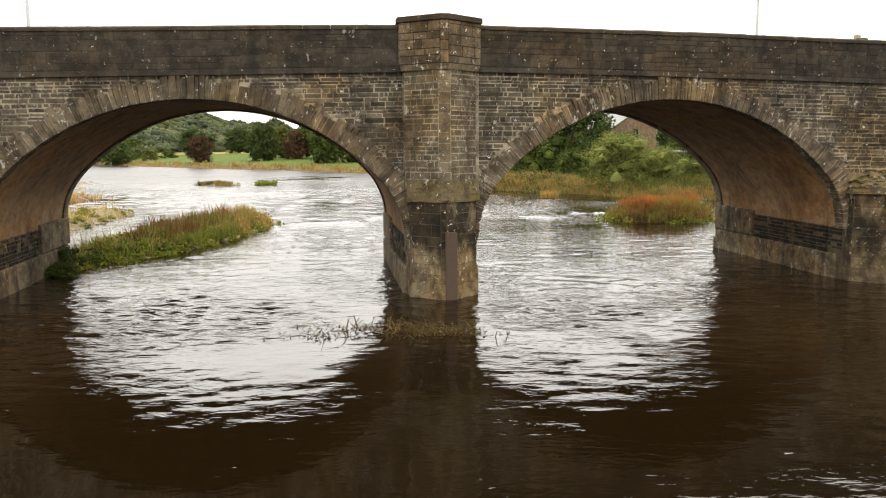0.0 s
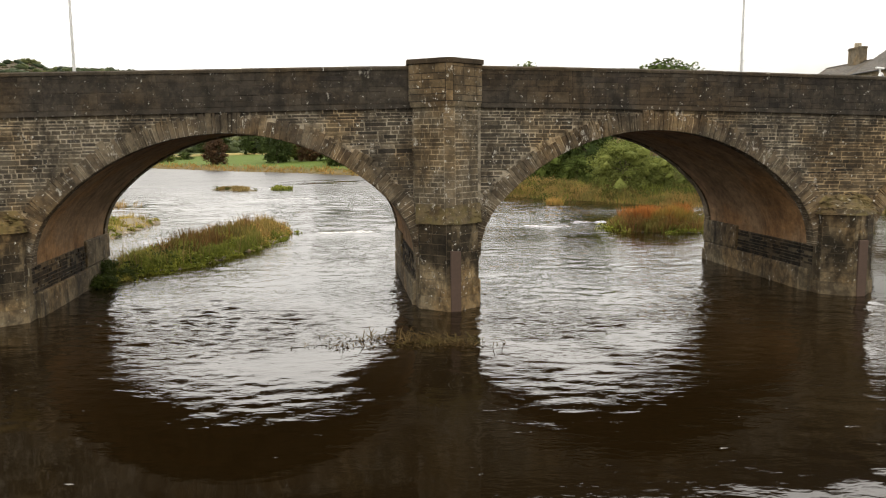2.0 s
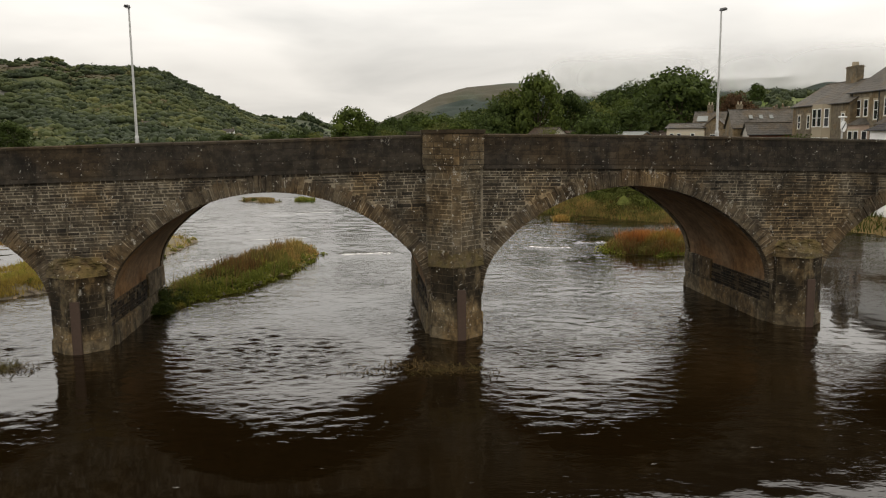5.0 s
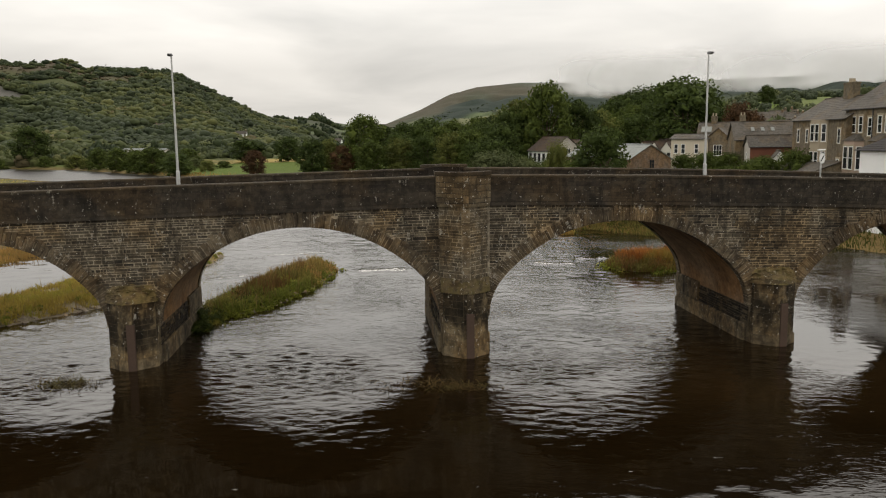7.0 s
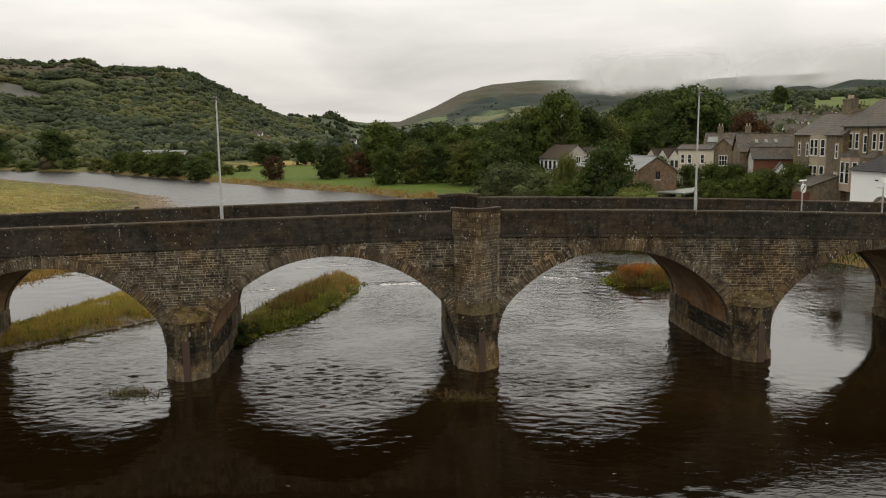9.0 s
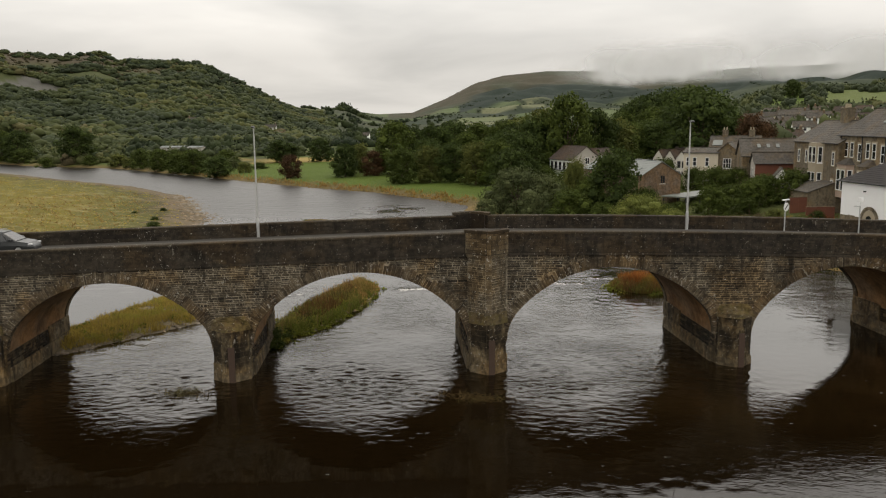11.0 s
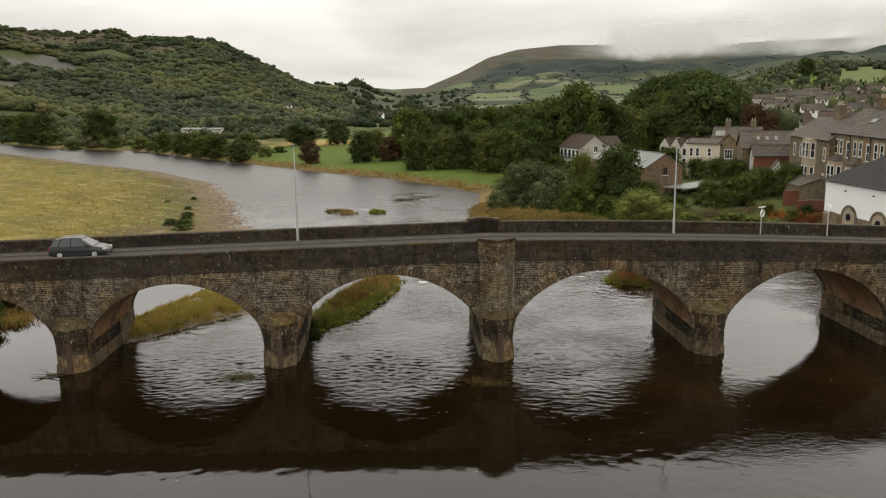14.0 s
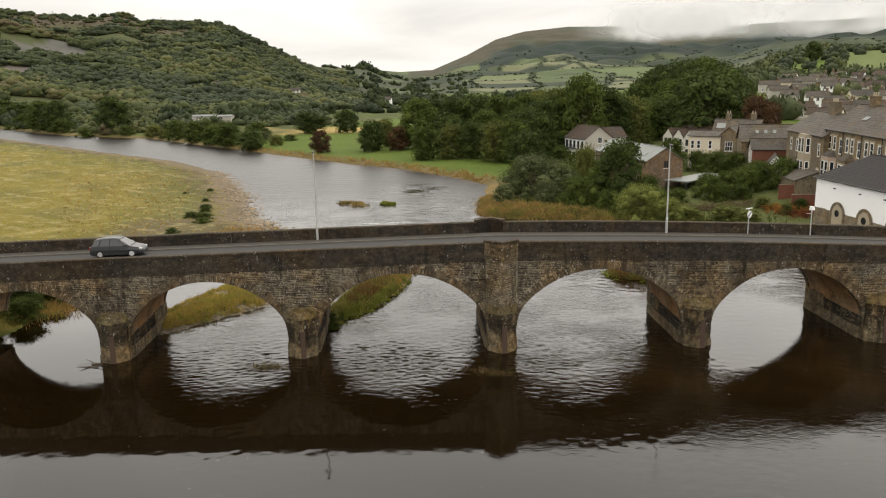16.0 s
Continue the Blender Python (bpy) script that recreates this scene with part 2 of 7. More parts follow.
M_TIN = plain("pale_sheet_roof", (0.190, 0.205, 0.190), 0.55, 0.0, 5, 0.3)
M_WHITE = plain("white_render", (0.84, 0.84, 0.83), 0.85, 0, 3, 0.06)
M_PALE = plain("pale_grey_render", (0.60, 0.57, 0.51), 0.85, 0, 4, 0.12)
M_CREAM = plain("cream_render", (0.60, 0.53, 0.41), 0.85, 0, 4, 0.12)
M_GREYREND = plain("grey_render", (0.42, 0.39, 0.345), 0.9, 0, 5, 0.15)
M_HOUSESTONE = masonry("house_stone", [(0.150, 0.126, 0.092), (0.205, 0.172, 0.125), (0.118, 0.100, 0.076)], 0.4, 0.3)
M_BROWNSTONE = masonry("brown_stone_wall", [(0.14, 0.105, 0.08), (0.17, 0.13, 0.10)], 0.3, 0.2)
M_BRICK = plain("red_brick", (0.185, 0.070, 0.042), 0.9, 0, 14, 0.3)
M_BUFF = plain("buff_dressing", (0.37, 0.31, 0.22), 0.85, 0, 10, 0.15)
M_PINK = plain("pink_render", (0.42, 0.31, 0.24), 0.85, 0, 6, 0.15)
M_FRAME = plain("white_paint", (0.75, 0.74, 0.71), 0.5, 0, 10, 0.08)
M_GLASS = plain("window_glass", (0.02, 0.022, 0.025), 0.06, 0, 5, 0.1, 0.6)
M_BARK = masonry("bark", [(0.07, 0.055, 0.04), (0.10, 0.08, 0.06)], 0.3, 0.1)


# ---- mesh helpers ----
def link_mesh(name, me, material, parent=None, label="", kind=""):
    ob = new(name, me)
    if material and not me.materials:
        me.materials.append(material)
    if parent:
        ob.parent = parent
    if label or kind:
        tagged(ob, label, kind=kind)
    return ob


def part(name, bm, material, parent, label="", smooth=False, kind=""):
    me = bpy.data.meshes.new(name)
    bm.to_mesh(me)
    bm.free()
    if smooth:
        for p in me.polygons:
            p.use_smooth = True
    return link_mesh(name, me, material, parent, label, kind)


def part_data(name, verts, faces, material, parent=None, label="", kind="", smooth=False):
    me = bpy.data.meshes.new(name)
    me.from_pydata([tuple(v) for v in verts], [], faces)
    me.update()
    if smooth:
        me.polygons.foreach_set("use_smooth", [True] * len(me.polygons))
    return link_mesh(name, me, material, parent, label, kind)


def thing(name, m, label, category, group="", kind=""):
    ob = new(name)
    ob.matrix_world = m
    ob.empty_display_size = 0.2
    return tagged(ob, label, category, group, kind)


def add_box(bm, x0, x1, y0, y1, z0, z1, bevel=0.0, m=None):
    r = bmesh.ops.create_cube(bm, size=1.0)["verts"]
    for v in r:
        v.co = Vector((x0 + (v.co.x + 0.5) * (x1 - x0), y0 + (v.co.y + 0.5) * (y1 - y0), z0 + (v.co.z + 0.5) * (z1 - z0)))
    if bevel:
        es = list({e for v in r for e in v.link_edges})
        out = bmesh.ops.bevel(bm, geom=es, offset=bevel, segments=1, affect="EDGES")
        r = list({v for f in out["faces"] for v in f.verts} | {v for v in r if v.is_valid})
    if m:
        for v in r:
            v.co = m @ v.co
    return r


def box(*a, **k):
    bm = bmesh.new()
    add_box(bm, *a, **k)
    return bm


def tube(bm, a, b, ra, rb, sides=8):
    a, b = Vector(a), Vector(b)
    q = (b - a).to_track_quat("Z", "Y")
    rings = []
    for p, r in ((a, ra), (b, rb)):
        rings.append([bm.verts.new(p + q @ Vector((r * math.cos(2 * math.pi * i / sides), r * math.sin(2 * math.pi * i / sides), 0))) for i in range(sides)])
    for i in range(sides):
        j = (i + 1) % sides
        bm.faces.new((rings[0][i], rings[0][j], rings[1][j], rings[1][i]))
    bm.faces.new(rings[0][::-1])
    bm.faces.new(rings[1])


def prism(bm, ring0, ring1):
    """A solid between two rings of the same number of points."""
    a = [bm.verts.new(p) for p in ring0]
    b = [bm.verts.new(p) for p in ring1]
    n = len(a)
    for i in range(n):
        j = (i + 1) % n
        bm.faces.new((a[i], a[j], b[j], b[i]))
    bm.faces.new(a[::-1])
    bm.faces.new(b)


def sweep(bm, us, section):
    """A bar along u with the section (v, z) that section(u) gives."""
    rings = [[bm.verts.new((u, v, z)) for v, z in section(u)] for u in us]
    n = len(rings[0])
    for r0, r1 in zip(rings, rings[1:]):
        for i in range(n):
            j = (i + 1) % n
            bm.faces.new((r0[i], r1[i], r1[j], r0[j]))
    bm.faces.new(rings[0])
    bm.faces.new(rings[-1][::-1])


# ---- the bridge: u runs along it, v across it, away from the first bank of the camera ----
BRIDGE = Matrix.Translation((0, 27.1, 0)) @ Matrix.Rotation(math.atan(0.16), 4, "Z")
WIDE = 9.6
PIERS = [-45.9, -31.65, -16.55, -0.3, 15.95, 31.25, 45.5]
ARCHES = []  # centre, half span, crown, radius
for a, b in zip(PIERS, PIERS[1:]):
    span = b - a
    big = span > 16
    ARCHES.append(((a + b) / 2, (span - 2.5) / 2, 6.62 if big else (6.3 if span > 14.8 else 5.9), 8.2 if big else (7.35 if span > 14.8 else 7.0)))
RING = 0.72


def top(u):
    """Top of the coping."""
    return 9.05 - 0.012 * u - 0.0006 * u * u if u > 0 else 9.05 + 0.0185 * u - 0.00008 * u * u


def string(u):
    return top(u) - 1.52


def pavement_z(u):
    return top(u) - 1.0


SPRING = 1.9


def haunch(arch):
    """How far below the crown's curve the tighter curve of the haunch is struck, and the angle where it begins."""
    c, h, crown, r = arch
    a, e = SPRING - (crown - r), r - h
    d = (a * a + e * e) / (2 * e)
    return d, math.atan2(d - e, a)


def intrados(arch, ang, off=0.0):
    """A point of the three-centred arch, ang radians from the crown, moved outwards by off."""
    c, h, crown, r = arch
    d, phi = haunch(arch)
    s, b = (1 if ang >= 0 else -1), abs(ang)
    if b <= phi:
        return c + (r + off) * math.sin(ang), crown - r + (r + off) * math.cos(ang)
    return c + s * (d * math.sin(phi) + (r - d + off) * math.sin(b)), crown - r + d * math.cos(phi) + (r - d + off) * math.cos(b)


def half_width(arch, z, off):
    """Half the opening at height z, its curve moved outwards by off."""
    c, h, crown, r = arch
    d, phi = haunch(arch)
    dz = z - (crown - r) - d * math.cos(phi)
    if dz <= 0:
        return h + off
    if dz < (r - d + off) * math.cos(phi):
        return d * math.sin(phi) + math.sqrt((r - d + off) ** 2 - dz * dz)
    dz = z - (crown - r)
    return math.sqrt((r + off) ** 2 - dz * dz) if dz < r + off else 0.0


bridge = thing("stone_arch_bridge", BRIDGE, "weathered grey stone road bridge with segmental arches over the river", "bridge", kind="structure")

# masonry core between the two faces
bm = bmesh.new()
cols = []
for arch in ARCHES:
    for i in range(45):
        cols.append(intrados(arch, math.pi * (i / 44 - 0.5), 0.1))
us = [-52.0] + [PIERS[0] - 1.25] + [u for u, z in cols] + [PIERS[-1] + 1.25, 52.0]
zs = [-1.5, -1.5] + [z for u, z in cols] + [-1.5, -1.5]
prev = None
for k, (u, z) in enumerate(zip(us, zs)):
    col = [bm.verts.new((u, v, zz)) for v, zz in ((0, z), (0, string(u)), (WIDE, string(u)), (WIDE, z))]
    if prev:
        pier_gap = us[k] - us[k - 1] > 2.0
        if not pier_gap:
            for i in (0, 2):
                bm.faces.new((prev[i], col[i], col[i + 1], prev[i + 1]))
        else:
            # solid over the pier
            lo = [bm.verts.new((uu, v, SPRING - 0.3)) for uu in (us[k - 1], u) for v in (0, WIDE)]
            bm.faces.new((prev[0], lo[0], lo[2], col[0], col[1], prev[1]))
            bm.faces.new((prev[3], prev[2], col[2], col[3], lo[3], lo[1]))
        bm.faces.new((prev[1], col[1], col[2], prev[2]))
    prev = col
core = part("spandrel_wall", bm, M_MORTAR, bridge, "pale lime mortar joints between the stones")

# barrels under the arches
for arch in ARCHES:
    bm = bmesh.new()
    rows = []
    for i in range(49):
        u, z = intrados(arch, math.pi * (i / 48 - 0.5), 0.07)
        rows.append([bm.verts.new((u, v, z)) for v in (0.3, 3.2, 6.4, WIDE - 0.3)])
    for a, b in zip(rows, rows[1:]):
        for i in range(3):
            bm.faces.new((a[i], b[i], b[i + 1], a[i + 1]))
    part("arch_barrel", bm, M_SOFFIT, bridge, "brown stained soffit under the arch", smooth=True)


def stone_verts(p, ax, nrm, u0, u1, z0, z1, proud, ch, slope=0.0):
    """Eight corners of a stone with a chamfered face."""
    out = []
    for d, inset in ((-0.03, 0.0), (proud, ch)):
        for uu, zz in ((u0 + inset, z0 + inset), (u1 - inset, z0 + inset), (u1 - inset, z1 - inset), (u0 + inset, z1 - inset)):
            q = p + ax * uu + nrm * d
            out.append((q.x, q.y, zz + slope * uu))
    return out


STONE_FACES = [(4, 5, 6, 7), (0, 1, 5, 4), (1, 2, 6, 5), (2, 3, 7, 6), (3, 0, 4, 7)]


def joined(name, stones, material, parent, label="", kind="stuff"):
    vs, fs = [], []
    for s in stones:
        b = len(vs)
        vs += s
        fs += [tuple(b + i for i in f) for f in STONE_FACES]
    return part_data(name, vs, fs, material, parent, label, kind)


def unit_stone(name, material):
    me = bpy.data.meshes.new(name)
    me.from_pydata(stone_verts(Vector((0, 0, 0)), Vector((1, 0, 0)), Vector((0, -1, 0)), -0.5, 0.5, -0.5, 0.5, 1.0, 0.05), [], STONE_FACES)
    me.materials.append(material)
    return me


rng = random.Random(11)
U, NEAR, FAR = Vector((1, 0, 0)), Vector((0, -1, 0)), Vector((0, 1, 0))


def free_spans(z0, z1):
    """Stretches of the near face, between arches and piers, open to a course from z0 to z1."""
    blocked = []
    for arch in ARCHES:
        w = half_width(arch, z0, RING - 0.22)
        if w:
            blocked.append((arch[0] - w, arch[0] + w))
    for p in PIERS:
        if abs(p + 0.3) < 0.5:
            blocked.append((p - 1.27, p + 1.27))
        elif z0 < 3.85:
            blocked.append((p - 1.25, p + 1.25))
    blocked.sort()
    spans, at = [], -51.0
    for a, b in blocked:
        if a > at:
            spans.append((at, a))
        at = max(at, b)
    spans.append((at, 51.0))
    return [(a, b) for a, b in spans if b - a > 0.15]


me_rubble = unit_stone("stone", M_RUBBLE)
wall_stones, single = [], []
dz, k = 0.0, 0
while dz < 5.0:
    hgt = rng.choice((0.10, 0.12, 0.14, 0.16, 0.2))
    # courses follow the camber of the road
    for a, b in free_spans(7.4 - dz - hgt - 0.1, 7.4 - dz):
        u = a
        while u < b - 0.08:
            w = min(rng.choice((0.16, 0.24, 0.33, 0.45, 0.62, 0.85)) * rng.uniform(0.8, 1.2), b - u)
            if b - u - w < 0.14:
                w = b - u
            mid = u + w / 2
            z1 = string(mid) - dz - 0.01
            z0 = z1 - hgt + 0.026 + rng.uniform(-0.012, 0.02)
            z1 = min(z1, string(mid) - 0.005)
            if z0 > 2.6:
                proud = rng.uniform(0.006, 0.03)
                if -7.5 < mid < 8.5 and len(single) < 290:
                    single.append((mid, (z0 + z1) / 2, w - rng.uniform(0.028, 0.05), z1 - z0, proud))
                else:
                    wall_stones.append(stone_verts(Vector((0, 0, 0)), U, NEAR, u + 0.016, u + w - rng.uniform(0.012, 0.03), z0, z1, proud, 0.008))
            u += w
    dz += hgt
joined("rubble_facing", wall_stones, M_RUBBLE, core, "coursed grey-brown rubble stones")
for u, z, w, h, p in single:
    s = link_mesh("stone", me_rubble, None, core)
    s.location, s.scale = (u, 0, z), (w, p, h)

# plain far face
far_stones = []
dz = 0.0
while dz < 4.6:
    hgt = rng.choice((0.25, 0.3, 0.35))
    for a, b in free_spans(7.4 - dz - hgt, 7.4 - dz):
        u = a
        while u < b - 0.3:
            w = min(rng.uniform(0.6, 1.4), b - u)
            z1 = string(u + w / 2) - dz
            if z1 - hgt > 2.6:
                far_stones.append(stone_verts(Vector((0, WIDE, 0)), U, FAR, u + 0.015, u + w - 0.015, z1 - hgt + 0.025, z1 - 0.004, 0.03, 0.012))
            u += w
    dz += hgt
joined("rubble_facing", far_stones, M_RUBBLE, core, "coursed grey-brown rubble stones")

# arch rings of narrow voussoirs
for arch in ARCHES:
    c, h, crown, r = arch
    d, phi = haunch(arch)
    bm = bmesh.new()
    prev = None
    for i in range(49):
        ang = math.pi * (i / 48 - 0.5)
        sec = []
        for off, v in ((-0.004, 0.44), (-0.004, -0.048), (RING - 0.16, -0.048), (RING - 0.16, 0.44)):
            u, z = intrados(arch, ang, off)
            sec.append(bm.verts.new((u, v, z)))
        if prev:
            for k in range(4):
                bm.faces.new((prev[k], sec[k], sec[(k + 1) % 4], prev[(k + 1) % 4]))
        prev = sec
    ring = part("arch_ring", bm, M_MORTAR, bridge, "ring of narrow brownish voussoirs bedded in pale mortar")
    a = -math.pi / 2
    while a < math.pi / 2 - 0.004:
        local = (r if abs(a) < phi else r - d) + 0.3
        da = rng.choice((0.09, 0.12, 0.15, 0.19, 0.24)) * rng.uniform(0.85, 1.15) / local
        if math.pi / 2 - a - da < 0.05 / local:
            da = math.pi / 2 - a
        g = rng.uniform(0.006, 0.018) / local
        deep = RING + rng.uniform(-0.2, 0.1)
        front = rng.uniform(-0.105, -0.065)
        skew = rng.uniform(-0.012, 0.012) / local
        pts = [intrados(arch, ang, off) for off, ang in ((-0.02, a + g), (-0.02, a + da - g), (deep, a + da - g + skew), (deep, a + g + skew))]
        mu, mz = sum(p[0] for p in pts) / 4, sum(p[1] for p in pts) / 4
        inner = [(mu + (x - mu) * rng.uniform(0.84, 0.95), mz + (z - mz) * rng.uniform(0.92, 0.98)) for x, z in pts]
        bm = bmesh.new()
        back = [bm.verts.new((x, 0.45, z)) for x, z in pts]
        mid = [bm.verts.new((x, front + 0.025, z)) for x, z in pts]
        face = [bm.verts.new((x, front + rng.uniform(-0.012, 0.012), z)) for x, z in inner]
        for i in range(4):
            j = (i + 1) % 4
            bm.faces.new((back[i], back[j], mid[j], mid[i]))
            bm.faces.new((mid[i], mid[j], face[j], face[i]))
        bm.faces.new(face)
        part("voussoir", bm, M_RING, ring)
        a += da
    # far ring, one bar
    bm = bmesh.new()
    prev = None
    for i in range(33):
        ang = math.pi * (i / 32 - 0.5)
        sec = [bm.verts.new((*p[:1], v, p[1])) for p, v in ((intrados(arch, ang, o), v) for o, v in ((0, WIDE - 0.45), (0, WIDE + 0.05), (RING, WIDE + 0.05), (RING, WIDE - 0.45)))]
        if prev:
            for q in range(4):
                bm.faces.new((prev[q], sec[q], sec[(q + 1) % 4], prev[(q + 1) % 4]))
        prev = sec
    part("arch_ring", bm, M_RING, bridge)


# ---- piers with pointed cutwaters ----
def nose(w, sh, tip, flat, z, uc):
    return [(uc - w, -sh, z), (uc - flat, -tip, z), (uc + flat, -tip, z), (uc + w, -sh, z), (uc + w, WIDE + sh, z), (uc + flat, WIDE + tip, z), (uc - flat, WIDE + tip, z), (uc - w, WIDE + sh, z)]


def facet_stones(p0, p1, z0, z1, course, length, proud, seed, gap=0.012):
    """Stones laid on an upright facet from p0 to p1 (its outside to the right of the way p0 to p1)."""
    q = random.Random(seed)
    p0, p1 = Vector((*p0, 0)), Vector((*p1, 0))
    ax = (p1 - p0).normalized()
    n = Vector((ax.y, -ax.x, 0))
    total, out, z = (p1 - p0).length, [], z0
    while z < z1 - 0.05:
        hgt = min(q.uniform(*course), z1 - z)
        if z1 - z - hgt < course[0] * 0.5:
            hgt = z1 - z
        u = 0.0
        while u < total - 0.01:
            w = min(q.uniform(*length), total - u)
            if total - u - w < length[0] * 0.5:
                w = total - u
            out.append(stone_verts(p0, ax, n, u + gap / 2, u + w - gap / 2, z + gap / 2, z + hgt - gap / 2, q.uniform(*proud), 0.008))
            u += w
        z += hgt
    return out


PIER_CAPS = []
for uc in PIERS[1:-1]:
    mid = abs(uc + 0.3) < 0.5
    w, cw = 1.2, 1.1
    bm = bmesh.new()
    prism(bm, nose(cw, 0.35, 1.12, 0.2, -1.5, uc), nose(cw, 0.35, 1.12, 0.2, 3.25, uc))
    add_box(bm, uc - w, uc + w, 0.06, WIDE - 0.06, -1.5, SPRING + 0.02)
    pier = part("pier", bm, M_PIERJOINT, bridge, "stained ashlar pier with a pointed cutwater")
    PIER_CAPS.append((uc, mid, pier))
    st = []
    ring = nose(cw, 0.35, 1.12, 0.2, 0, uc)
    for i in range(3):
        st += facet_stones(ring[i][:2], ring[i + 1][:2], 0.5, 3.24, (0.28, 0.42), (0.45, 1.1), (0.006, 0.022), 100 + i + int(uc), 0.012)
    for a, b in (((uc - cw, 0.0), (uc - cw, -0.35)), ((uc + cw, -0.35), (uc + cw, 0.0))):
        st += facet_stones(a, b, 0.5, 3.24, (0.28, 0.42), (0.25, 0.5), (0.006, 0.022), 7 + int(uc), 0.012)
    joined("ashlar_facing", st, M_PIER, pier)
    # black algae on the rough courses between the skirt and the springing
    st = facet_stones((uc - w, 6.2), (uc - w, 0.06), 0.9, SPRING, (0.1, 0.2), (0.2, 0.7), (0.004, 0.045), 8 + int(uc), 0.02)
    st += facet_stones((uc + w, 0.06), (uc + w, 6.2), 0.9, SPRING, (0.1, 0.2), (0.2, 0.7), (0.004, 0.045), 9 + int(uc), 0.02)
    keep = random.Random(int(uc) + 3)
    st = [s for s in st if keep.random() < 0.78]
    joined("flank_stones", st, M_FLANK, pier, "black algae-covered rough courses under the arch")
    bm = bmesh.new()
    prism(bm, nose(cw + 0.1, 0.42, 1.2, 0.22, -1.5, uc), nose(cw + 0.07, 0.40, 1.17, 0.21, 0.5, uc))
    part("plinth", bm, M_PLINTH, pier, "pale concrete plinth at the waterline")
    # concrete skirts along the sides under the arches
    for s in (-1, 1):
        bm = bmesh.new()
        x0, x1 = sorted((uc + s * (w - 0.1), uc + s * (w + 0.14)))
        add_box(bm, x0, x1, 0.35, WIDE - 0.2, -1.5, 0.92, 0.04)
        part("skirt", bm, M_PLINTH, pier)
        bm = bmesh.new()
        x0, x1 = sorted((uc + s * (w - 0.05), uc + s * (w + 0.10)))
        add_box(bm, x0, x1, 6.2, WIDE + 0.1, 0.95, 2.1, 0.04)
        part("impost_block", bm, M_PLINTH, pier)
    # mossy sloping cap in three worn courses
    for a, b, z0, z1 in ((0.0, 0.3, 3.22, 3.46), (0.33, 0.62, 3.45, 3.68), (0.66, 1.0, 3.67, 3.95)):
        lo = 1.2 - a * (0.12 if mid else 0.95)
        hi = 1.2 - b * (0.12 if mid else 0.95)
        bm = bmesh.new()
        prism(bm, nose(w + 0.05 - a * 0.05, max(0.42 * (1 - a * (0.2 if mid else 1)), 0.05), lo, 0.2, z0, uc), nose(w + 0.04 - b * (0.03 if mid else 0.35), max(0.41 * (1 - b * (0.2 if mid else 1)), 0.04), hi, 0.2, z1, uc))
        part("weathered_cap", bm, M_CAP, pier, "mossy sloping cap stones")
    # rusty guard plate on the nose
    bm = box(uc - 0.06, uc + 0.33, -1.22, -1.09, -0.8, 2.25, bevel=0.02)
    part("guard_plate", bm, M_GUARD, pier, "rust-brown guard plate on the nose")
    part("guide_rail", box(uc - 0.02, uc + 0.29, -1.18, -1.1, 2.26, 3.2, bevel=0.02), M_PIER, pier)

